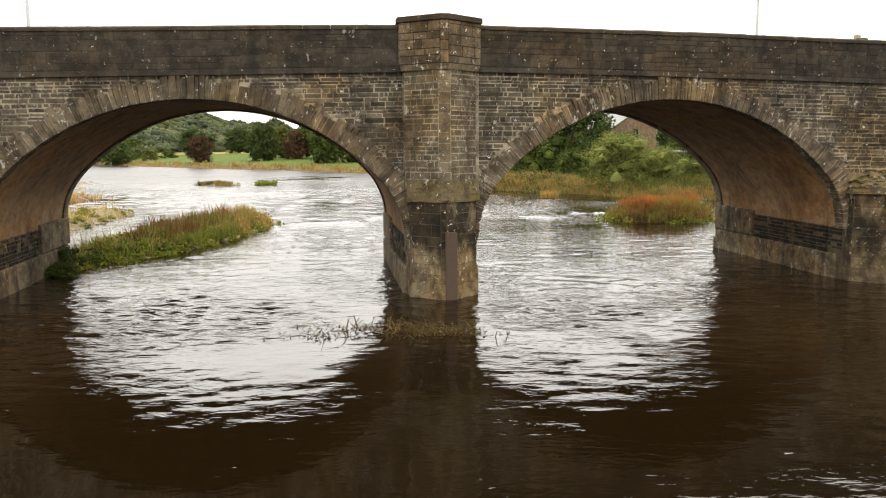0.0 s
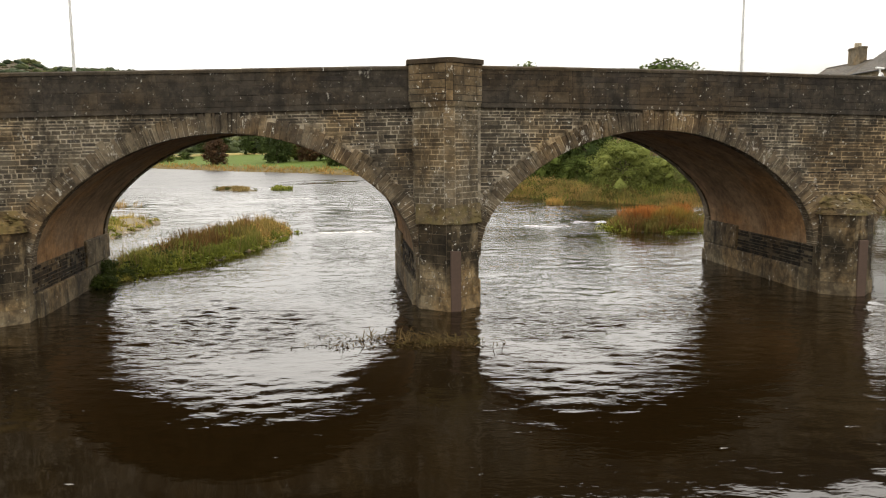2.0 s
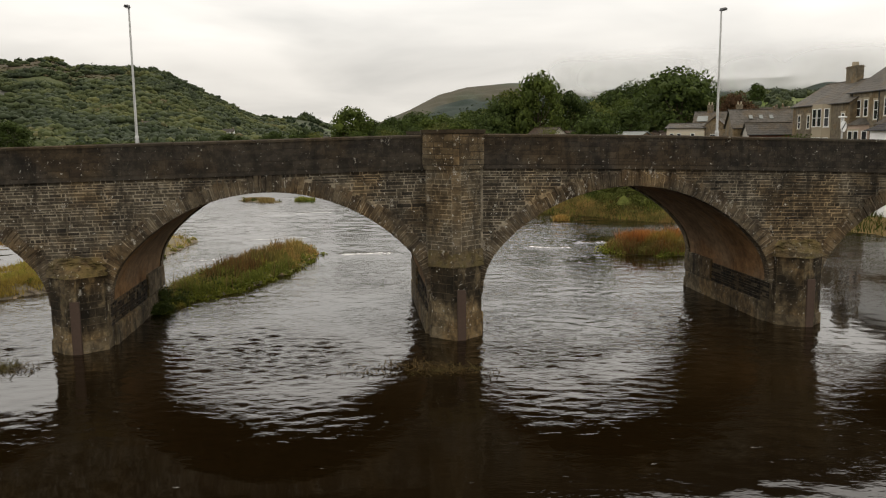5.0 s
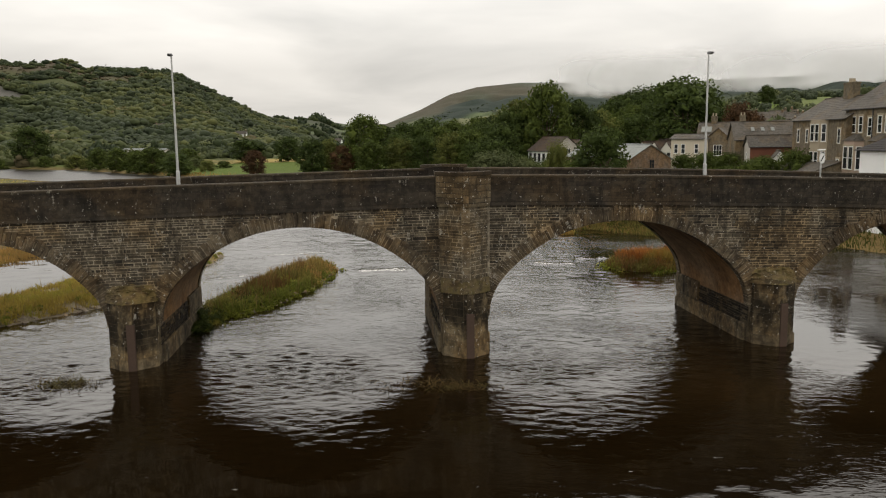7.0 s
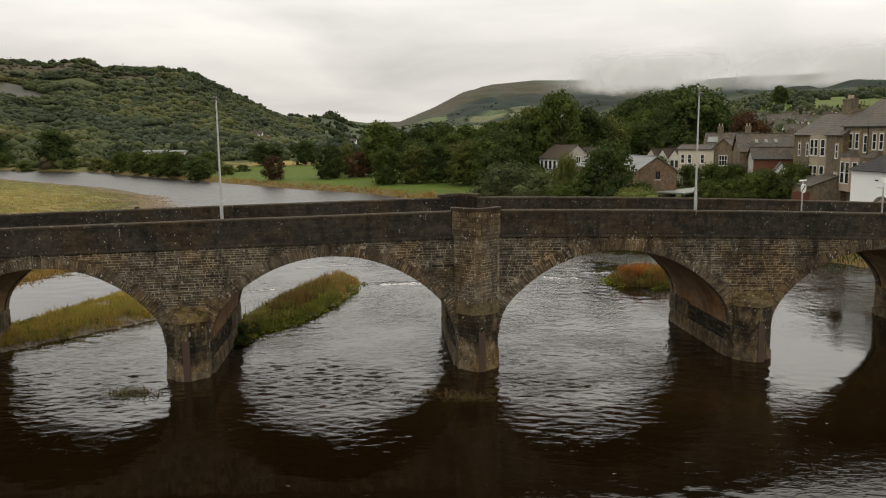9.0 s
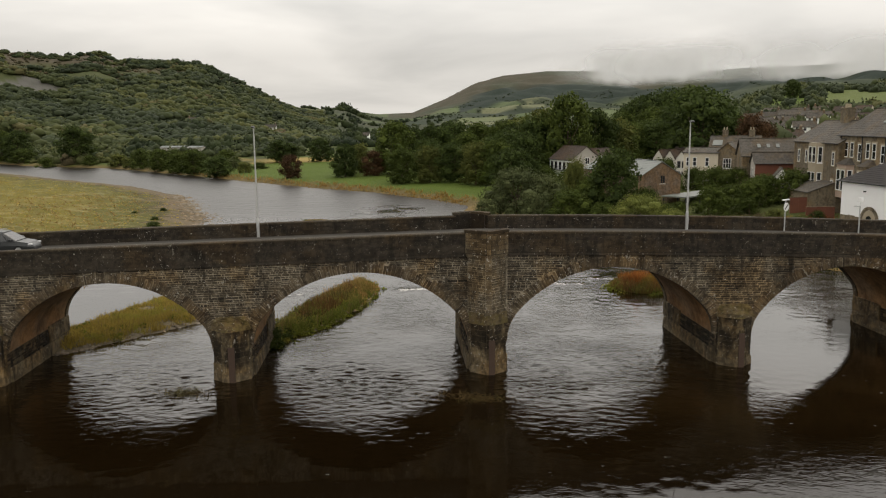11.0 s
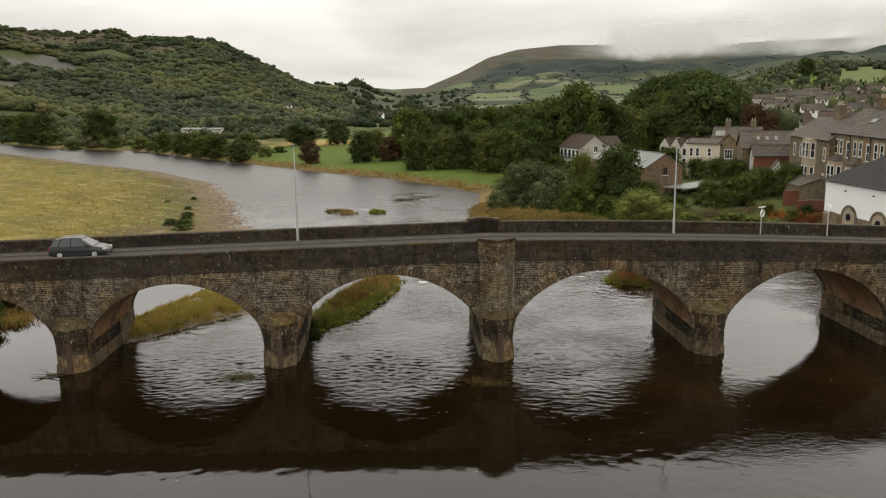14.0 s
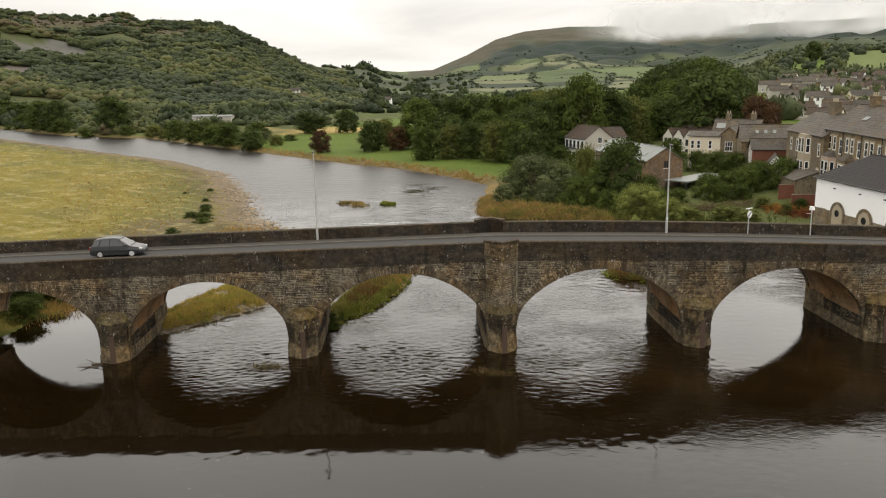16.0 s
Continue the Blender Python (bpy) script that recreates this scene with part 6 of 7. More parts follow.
def hillside(x, y, bb, rr, kk, q):
    quarry = (np.abs(bb + 32.0) < 2.4) & (kk > 0.40) & (kk < 0.62 - 0.03 * np.abs(bb + 32.0)) | (np.abs(bb + 34.3) < 1.0) & (kk > 0.24) & (kk < 0.31)
    open_land = waves(x, y, 170, 41) < np.where(kk > 0.55, -0.55, -0.9)
    return (kk > -0.01) & ~quarry & ~open_land & (q.uniform(0, 1, len(x)) < np.where((bb > -34) & (bb < -22) & (kk > 0.72), 0.1, np.where(kk > 0.8, 0.4, 1.0)))


wood("hill_wood", as_places(scatter(7600, -40, -13, 540, 1300, 51, hillside), (3.5, 10.0), 0.72), HILLWOOD, "mixed green woodland covering the hill", 71, 22, 5)
wood("heath_scrub", as_places(scatter(2600, -40, -19, 900, 1290, 60, lambda x, y, bb, rr, kk, q: (kk > 0.62) & (waves(x, y, 60, 64) > -0.5)), (1.0, 2.8), 0.8), HEATH, "brown bracken and gorse on the open top of the hill", 77, 10, 1)
wood("crest_trees", as_places(scatter(260, -26, -19.5, 1150, 1260, 52), (4, 7.5), 0.9) + as_places(scatter(50, -37, -26, 1180, 1260, 57), (3, 6), 1.0) + as_places(scatter(26, -12.6, -10.6, 1860, 1900, 58), (7, 10), 1.5), FIELDWOOD, "dark rounded trees along the hill crest", 72)
wood("valley_scrub", as_places(scatter(1500, -38, -15, 300, 560, 59, lambda x, y, bb, rr, kk, q: (y > 229 - 0.69 * (x + 101)) & (x < -95 + 0.15 * (y - 240)) & (waves(x, y, 40, 48) > -0.35) & (np.abs(x + 104) + np.abs(y - 274) * 0.8 > 34)), (1.4, 4.2), 1.0), HILLWOOD, "scrub and hedges between the far bank and the hill", 78, 40)
wood("valley_trees", as_places(scatter(1300, -40, 4, 400, 900, 53, lambda x, y, bb, rr, kk, q: (waves(x, y, 110, 43) > 0.0) & (rr > 430 + 60 * np.sin(bb))), (2.5, 5.5)), FIELDWOOD, "hedgerow trees on the valley floor", 73, 50)
wood("saddle_trees", as_places(scatter(500, -15, -5, 900, 2000, 54, lambda x, y, bb, rr, kk, q: waves(x, y, 200, 44) > 0.2), (3, 6.5)), FIELDWOOD, "trees and hedges in the gap between the hills", 74)


def on_edges(x, y, bb, rr, kk, q):
    wx, wy = x + 35 * waves(x, y, 400, 33), y * 0.55 + 30 * waves(x, y, 330, 34)
    fx, fy = np.abs(wx / 150 - np.round(wx / 150)) * 150, np.abs(wy / 150 - np.round(wy / 150)) * 150
    return ((np.minimum(fx, fy) < 7) | (waves(x, y, 260, 45) > 0.75)) & (kk < 0.6)


wood("mountain_hedges", as_places(scatter(12000, -9, 25, 900, 2900, 55, on_edges), (1.6, 3.8), 0.75), FIELDWOOD, "hedges and copses on the mountain's lower slopes", 75, 6, 1)
wood("town_trees", as_places(scatter(1100, 7, 25, 300, 950, 56, lambda x, y, bb, rr, kk, q: (waves(x, y, 60, 46) > np.where(rr > 470, -0.35, 0.45)) & ~((bb > 19.5) & (bb < 24) & (rr > 560) & (rr < 760))), (3, 6.5)), HILLWOOD, "trees among the houses of the upper town", 76, 50)


# ---- buildings ----
def at(x, y, z, deg=0.0):
    return Matrix.Translation((x, y, z)) @ Matrix.Rotation(radians(deg), 4, "Z")


def site(x, y, deg=0.0):
    """A building's place and size on the plan, drawn in towards the old survey station."""
    r = math.hypot(x - EYE0[0], y - EYE0[1])
    k = float(np.interp(r, [60, 105, 150, 200], [1.0, 0.985, 0.96, 0.94]))
    return Matrix.Translation((EYE0[0] + k * (x - EYE0[0]), EYE0[1] + k * (y - EYE0[1]), 21.9 * (1 - k))) @ Matrix.Rotation(radians(deg), 4, "Z") @ Matrix.Scale(k, 4)


def wall_frame(side, w, d):
    """A frame on one wall of a block (x 0..w, y 0..d): x along the wall, -y outwards."""
    return {"front": Matrix(), "left": Matrix.Translation((0, d, 0)) @ Matrix.Rotation(-math.pi / 2, 4, "Z"), "right": Matrix.Translation((w, 0, 0)) @ Matrix.Rotation(math.pi / 2, 4, "Z"), "back": Matrix.Translation((w, d, 0)) @ Matrix.Rotation(math.pi, 4, "Z")}[side]


def window(parent, frame_m, x, z, w, h, bars=(1, 1), surround=None, frame_mat=None):
    """A window: frame with glazing bars, a dark pane and a sill."""
    bm = bmesh.new()
    t = 0.065
    rings = []
    for k, y in ((0, 0.05), (0, -0.06), (1, -0.06), (1, 0.05)):
        g = 0.03 if k == 0 else -t
        rings.append([bm.verts.new((px, y, pz)) for px, pz in ((x - w / 2 - g, z - g), (x + w / 2 + g, z - g), (x + w / 2 + g, z + h + g), (x - w / 2 - g, z + h + g))])
    for r0, r1 in zip(rings, rings[1:] + rings[:1]):
        for a in range(4):
            b = (a + 1) % 4
            bm.faces.new((r0[a], r0[b], r1[b], r1[a]))
    bmesh.ops.recalc_face_normals(bm, faces=bm.faces)
    bm.transform(frame_m)
    ob = part("window", bm, frame_mat or M_FRAME, parent, "white-framed window")
    cuts = [(x - w / 2 + w * (i + 1) / (bars[0] + 1), None) for i in range(bars[0])] + [(None, z + h * (i + 1) / (bars[1] + 1)) for i in range(bars[1])]
    for cx, cz in cuts:
        bm = box(cx - 0.035, cx + 0.035, -0.05, 0.04, z + t, z + h - t) if cx is not None else box(x - w / 2 + t, x + w / 2 - t, -0.045, 0.04, cz - 0.035, cz + 0.035)
        bm.transform(frame_m)
        part("glazing_bar", bm, frame_mat or M_FRAME, ob)
    bm = box(x - w / 2, x + w / 2, -0.02, 0.03, z, z + h)
    bm.transform(frame_m)
    part("pane", bm, M_GLASS, ob)
    bm = box(x - w / 2 - 0.1, x + w / 2 + 0.1, -0.14, 0.02, z - 0.12, z - 0.035)
    if surround:
        add_box(bm, x - w / 2 - 0.2, x - w / 2 - 0.032, -0.04, 0.02, z - 0.03, z + h + 0.03)
        add_box(bm, x + w / 2 + 0.032, x + w / 2 + 0.2, -0.04, 0.02, z - 0.03, z + h + 0.03)
        add_box(bm, x - w / 2 - 0.25, x + w / 2 + 0.25, -0.05, 0.02, z + h + 0.032, z + h + 0.26)
    bm.transform(frame_m)
    part("sill", bm, surround or M_FRAME, ob)
    return ob


def gable_block(parent, x0, x1, y0, y1, z0, eave, ridge, wall, roof, along_x=True, over=0.3, end_wall=None, slabs=True):
    """Walls up to the eaves with gables, and two roof slopes with thickness."""
    bm = bmesh.new()
    z0 -= 2.5
    if along_x:
        ring = [(y0, z0), (y1, z0), (y1, eave), ((y0 + y1) / 2, ridge - 0.12), (y0, eave)]
        prism(bm, [(x0, y, z) for y, z in ring], [(x1, y, z) for y, z in ring])
    else:
        ring = [(x0, z0), (x1, z0), (x1, eave), ((x0 + x1) / 2, ridge - 0.12), (x0, eave)]
        prism(bm, [(x, y1, z) for x, z in ring], [(x, y0, z) for x, z in ring])
    bmesh.ops.recalc_face_normals(bm, faces=bm.faces)
    body = part("wall", bm, wall, parent)
    if end_wall:
        body.data.materials.append(end_wall)
        for p in body.data.polygons:
            if abs(p.normal.x if along_x else p.normal.y) > 0.9:
                p.material_index = 1
    a0, a1 = (x0 - over, x1 + over) if along_x else (y0 - over, y1 + over)
    b0, b1 = (y0, y1) if along_x else (x0, x1)
    mid = (b0 + b1) / 2
    fall = (ridge - eave) / (mid - b0)
    for s in (-1, 1):
        e = b0 - over if s < 0 else b1 + over
        ez = eave - fall * over
        # lapped courses as one stepped slab
        n = max(4, int(math.hypot(mid - e, ridge - ez) / 0.5))
        pts = [(e, ez - 0.03)]
        for i in range(n):
            for t, lift in ((i / n, 0.062), ((i + 1) / n, 0.04)):
                pts.append((e + (mid - e) * t, ez + (ridge - ez) * t + lift))
        pts.append((mid, ridge - 0.03))
        bm = bmesh.new()
        if along_x:
            prism(bm, [(a0, b, z) for b, z in pts], [(a1, b, z) for b, z in pts])
        else:
            prism(bm, [(b, a0, z) for b, z in pts], [(b, a1, z) for b, z in pts])
        bmesh.ops.recalc_face_normals(bm, faces=bm.faces)
        part("roof", bm, roof, parent)
    bm = bmesh.new()
    if along_x:
        add_box(bm, a0, a1, mid - 0.12, mid + 0.12, ridge - 0.02, ridge + 0.13, 0.04)
    else:
        add_box(bm, mid - 0.12, mid + 0.12, a0, a1, ridge - 0.02, ridge + 0.13, 0.04)
    part("ridge_tiles", bm, roof, parent)
    # gutters
    for e in (b0 - over - 0.06, b1 + over - 0.06):
        z = eave - fall * over - 0.03
        bm = box(a0, a1, e, e + 0.12, z, z + 0.1) if along_x else box(e, e + 0.12, a0, a1, z, z + 0.1)
        part("gutter", bm, M_DARK, parent)
    return body


def chimney(parent, x, y, z0, z1, w=0.9, d=0.6, pots=2, mat=None):
    bm = box(x - w / 2, x + w / 2, y - d / 2, y + d / 2, z0, z1, bevel=0.02)
    add_box(bm, x - w / 2 - 0.08, x + w / 2 + 0.08, y - d / 2 - 0.08, y + d / 2 + 0.08, z1 - 0.25, z1 - 0.1)
    c = part("chimney", bm, mat or M_HOUSESTONE, parent)
    for i in range(pots):
        bm = bmesh.new()
        px = x - w / 2 + w * (i + 0.5) / pots
        tube(bm, (px, y, z1), (px, y, z1 + 0.55), 0.14, 0.11, 8)
        part("chimney_pot", bm, M_BUFF, c)


def skylight(parent, m):
    bm = box(-0.4, 0.4, -0.6, 0.6, 0.02, 0.12, bevel=0.02)
    bm.transform(m)
    part("skylight", bm, M_TIN, parent, "pale roof light")


# gabled house with a balconied white front
h = thing("gabled_house", site(14.3, 168, 25), "grey rendered gabled house with a white windowed front and balconies", "house")
gable_block(h, 0, 8, 0, 11, 0.6, 6.7, 9.75, M_GREYREND, M_SLATE2, along_x=False)
gable_block(h, 4.2, 14.5, 4.5, 11, 0.6, 6.7, 9.0, M_GREYREND, M_SLATE2, along_x=True)
F = wall_frame("front", 8, 11)
window(h, F, 4.2, 5.6, 1.2, 1.5, (1, 0))
L_ = wall_frame("left", 8, 11)
bm = box(0.05, 10.95, -0.06, 0.0, 0.7, 6.5)
bm.transform(L_)
front = part("white_front", bm, M_WHITE, h)
for z in (1.4, 4.3):
    for i in range(5):
        window(h, L_ @ Matrix.Translation((0, -0.06, 0)), 1.3 + i * 2.1, z, 1.0, 1.7, (1, 1), frame_mat=M_DARK)
    bm = bmesh.new()
    add_box(bm, 0.1, 10.9, -0.8, -0.06, z - 0.26, z - 0.12)
    bm.transform(L_)
    bal = part("balcony", bm, M_DARK, h, "dark railed balcony")
    bm = bmesh.new()
    add_box(bm, 0.1, 10.9, -0.8, -0.75, z + 0.75, z + 0.81)
    for i in range(28):
        add_box(bm, 0.1 + i * 0.4, 0.14 + i * 0.4, -0.79, -0.76, z - 0.12, z + 0.75)
    bm.transform(L_)
    part("railing", bm, M_DARK, bal)

# long shed with a pale sheet roof
h = thing("long_shed", site(22.8, 116.5, 18), "brown stone shed with a pale sheet roof and roof light", "shed")
gable_block(h, 0, 7.3, 0, 25, 1.2, 6.5, 8.75, M_BROWNSTONE, M_TIN, along_x=False, over=0.25)
window(h, Matrix(), 3.9, 5.0, 0.9, 1.4, (1, 0), frame_mat=M_BROWNSTONE)
skylight(h, Matrix.Translation((1.3, 4.0, 7.35)) @ Matrix.Rotation(-math.atan2(2.25, 3.65), 4, "Y") @ Matrix.Diagonal((1, 1.6, 1, 1)))

# flat-roofed grey outbuilding below the cream house
h = thing("flat_outbuilding", site(34.6, 139.0, -24), "low grey outbuilding with a flat felt roof", "outbuilding")
part("wall", box(0, 9.4, 0, 3.4, -1.0, 4.6), M_GREYREND, h)
part("roof", box(-0.25, 9.65, -0.25, 3.6, 4.603, 4.85, bevel=0.03), M_SLATE, h)
for x in (2.0, 5.0, 7.8):
    window(h, Matrix(), x, 2.4, 0.9, 1.3, (1, 0), frame_mat=M_DARK)

# low flat canopy in front of the shed
h = thing("flat_canopy", at(24.9, 108.7, spot(28, 112), 50), "low flat pale roof on posts", "canopy")
zc = 3.95 - spot(28, 112)
part("roof", box(0, 14.0, -4.5, 0, zc - 0.22, zc, bevel=0.03), M_TIN, h)
for px in (0.3, 4.8, 9.2, 13.7):
    for py in (-4.2, -0.3):
        part("post", box(px - 0.07, px + 0.07, py - 0.07, py + 0.07, -0.3, zc - 0.2), M_DARK, h)

# row with three white gables
h = thing("triple_gabled_row", site(36.0, 185.5, -60), "row with three white gables and dark roofs", "house")
for i in range(3):
    x0 = i * 4.2
    gable_block(h, x0, x0 + 4.1, 0, 6.5, 1.5, 6.2, 8.4, M_PALE, M_SLATE2, along_x=False, over=0.15)
    for s in (-0.8, 0.8):
        window(h, Matrix(), x0 + 2.05 + s, 4.2, 1.0, 1.6, (0, 1), frame_mat=M_DARK)
        window(h, Matrix(), x0 + 2.05 + s, 1.7, 1.0, 1.6, (0, 1), frame_mat=M_DARK)
gable_block(h, -0.4, 15.5, 4.5, 11, 1.5, 6.4, 8.9, M_PALE, M_SLATE2, along_x=True)

# cream building with slate roof
h = thing("cream_house", site(34.9, 142.6, -24), "cream rendered house with a slate roof and stone gable", "house")
gable_block(h, 0, 6.6, 0, 8, 2.5, 9.3, 10.1, M_CREAM, M_SLATE, True, over=0.35)
gable_block(h, 6.0, 10.6, 0.6, 9.5, 2.5, 9.2, 11.2, M_HOUSESTONE, M_SLATE, along_x=False)
for x, z in ((0.9, 6.6), (2.2, 6.6), (4.6, 6.6)):
    window(h, Matrix(), x, z, 0.7, 1.7, (0, 1))
window(h, Matrix.Translation((0, 0.6, 0)), 8.3, 6.2, 1.5, 1.9, (2, 1))
h = thing("slate_roofed_house", site(41.0, 147.5, -20), "stone house with a slate roof and two chimneys", "house")
gable_block(h, 0, 9.5, 0, 8.5, 3, 9.6, 12.3, M_HOUSESTONE, M_SLATE, True)
skylight(h, Matrix.Translation((1.4, 1.9, 10.92)) @ Matrix.Rotation(math.atan2(2.7, 4.25), 4, "X") @ Matrix.Diagonal((2.4, 1.6, 1, 1)))
chimney(h, 2.6, 4.25, 11.2, 13.6, 1.1, 0.8, 2)
chimney(h, 7.8, 4.25, 11.2, 13.6, 1.1, 0.8, 2)
window(h, Matrix(), 6.5, 7.2, 1.0, 1.5, (1, 1))

# brick outbuilding and the slate roofs behind it
h = thing("brick_outbuilding", site(42.9, 121.4, -6), "red brick outbuilding with a slate roof and grey gable", "outbuilding")
gable_block(h, 0, 6.6, 0, 4.6, 2.5, 8.25, 9.95, M_BRICK, M_SLATE, True, end_wall=M_GREYREND)
window(h, wall_frame("left", 6.6, 4.6), 2.0, 5.6, 0.7, 1.6, (0, 1))
h = thing("slate_roofed_house", site(42.2, 127.0, -8), "low house with a slate roof and three roof lights", "house")
gable_block(h, 0, 9.5, 0, 8.5, 2.5, 9.3, 12.2, M_HOUSESTONE, M_SLATE, True)
for i in range(3):
    skylight(h, Matrix.Translation((3.0 + i * 1.6, 2.2, 10.9)) @ Matrix.Rotation(math.atan2(2.9, 4.25), 4, "X") @ Matrix.Diagonal((0.7, 0.9, 1, 1)))
h = thing("white_porch", site(44.6, 116.5, -8), "small white gabled porch", "porch")
gable_block(h, 0, 2.6, 0, 2.4, 2.5, 6.0, 7.6, M_WHITE, M_SLATE, False, over=0.15)


def bay(parent, frame_m, x, z0, z1, wide, wall, storeys, roofed=True):
    """A canted bay with windows on its three sides."""
    bm = bmesh.new()
    plan = [(x - wide / 2, 0.02), (x - wide / 2 + 0.55, -0.95), (x + wide / 2 - 0.55, -0.95), (x + wide / 2, 0.02)]
    prism(bm, [(a, b, z0) for a, b in plan], [(a, b, z1) for a, b in plan])
    bmesh.ops.recalc_face_normals(bm, faces=bm.faces)
    bm.transform(frame_m)
    b = part("bay", bm, wall, parent, "canted bay with sash windows")
    if roofed:
        bm = bmesh.new()
        big = [(x - wide / 2 - 0.2, 0.0), (x - wide / 2 + 0.45, -1.15), (x + wide / 2 - 0.45, -1.15), (x + wide / 2 + 0.2, 0.0)]
        prism(bm, [(p, q, z1 + 0.003) for p, q in big], [(x + (p - x) * 0.35, q * 0.1, z1 + 0.85) for p, q in big])
        bmesh.ops.recalc_face_normals(bm, faces=bm.faces)
        bm.transform(frame_m)
        part("bay_roof", bm, M_SLATE, parent)
    for s in range(storeys):
        z = z0 + (z1 - z0) * (s + 0.22) / storeys
        hh = (z1 - z0) / storeys * 0.62
        for k in (-1, 1):
            window(parent, frame_m @ Matrix.Translation((0, -0.95, 0)), x + k * (wide - 1.1) * 0.25, z, (wide - 1.1) * 0.4, hh, (0, 1), M_BUFF)
        for k in (-1, 1):
            cx, cy = x + k * (wide / 2 - 0.275), -0.465
            m = Matrix.Translation((cx, cy, 0)) @ Matrix.Rotation(k * math.atan2(0.97, 0.55), 4, "Z")
            window(parent, frame_m @ m, 0, z, 0.6, hh, (0, 1))


# stone terraces whose fronts look to the river
h = thing("stone_terrace", site(47.2, 96.4, 0.5), "tall stone terrace with a two-storey buff bay and slate roof", "terrace house")
gable_block(h, 0, 9.5, 0, 18, 2.5, 12.35, 15.4, M_HOUSESTONE, M_SLATE, along_x=False)
LF = wall_frame("left", 9.5, 18)
bay(h, LF, 10.6, 4.6, 12.2, 4.2, M_BUFF, 2, roofed=False)
for x, z in ((2.4, 9.0), (2.4, 5.0), (5.6, 9.0), (5.6, 4.6), (16.2, 9.0), (16.2, 5.0)):
    window(h, LF, x, z, 0.85, 1.9, (0, 1), M_BUFF)
chimney(h, 4.7, 9.5, 14.2, 17.4, 0.9, 3.2, 4, M_HOUSESTONE)
h = thing("stone_terrace", site(47.8, 60, 1.0), "tall stone terrace with pink-rendered bays and slate roof", "terrace house")
gable_block(h, 0, 10, 0, 36, 2.5, 13.7, 17.2, M_HOUSESTONE, M_SLATE, along_x=False)
LF = wall_frame("left", 10, 36)
for i, x in enumerate((3.4, 10.0, 16.6, 23.2, 29.8)):
    bay(h, LF, x, 5.0, 9.6, 4.0, M_PINK if i % 2 == 0 else M_HOUSESTONE, 1)
    for k in (-0.9, 0.9):
        window(h, LF, x + k, 10.6, 1.0, 2.0, (0, 1), M_BUFF)
    window(h, LF, x + 3.3, 10.2, 0.95, 2.2, (0, 1), M_BUFF)
    window(h, LF, x + 3.3, 6.0, 0.95, 2.2, (0, 1), M_BUFF)
    bm = bmesh.new()
    tube(bm, (x - 2.6, -0.1, 3), (x - 2.6, -0.1, 13.6), 0.06, 0.06, 6)
    bm.transform(LF)
    part("downpipe", bm, M_DARK, h)
for y in (8, 20, 31):
    chimney(h, 5, y, 16.2, 18.6, 0.9, 2.0, 3, M_HOUSESTONE)
skylight(h, Matrix.Translation((2.4, 27, 15.45)) @ Matrix.Rotation(-math.atan2(3.5, 5), 4, "Y") @ Matrix.Diagonal((1, 1.4, 1, 1)))

# lean-to before the terraces
h = thing("lean_to_outbuilding", site(43.6, 97, 2), "low outbuilding with a grey slate lean-to roof", "outbuilding")
bm = bmesh.new()
ring = [(0, 2.5), (5.4, 2.5), (5.4, 7.2), (0, 5.2)]
prism(bm, [(x, 14, z) for x, z in ring], [(x, 0, z) for x, z in ring])
part("wall", bm, M_HOUSESTONE, h)
bm = bmesh.new()
ring = [(-0.3, 5.12), (5.5, 7.26), (5.5, 7.4), (-0.3, 5.26)]
prism(bm, [(x, 14.2, z) for x, z in ring], [(x, -0.2, z) for x, z in ring])
part("roof", bm, M_SLATE, h)

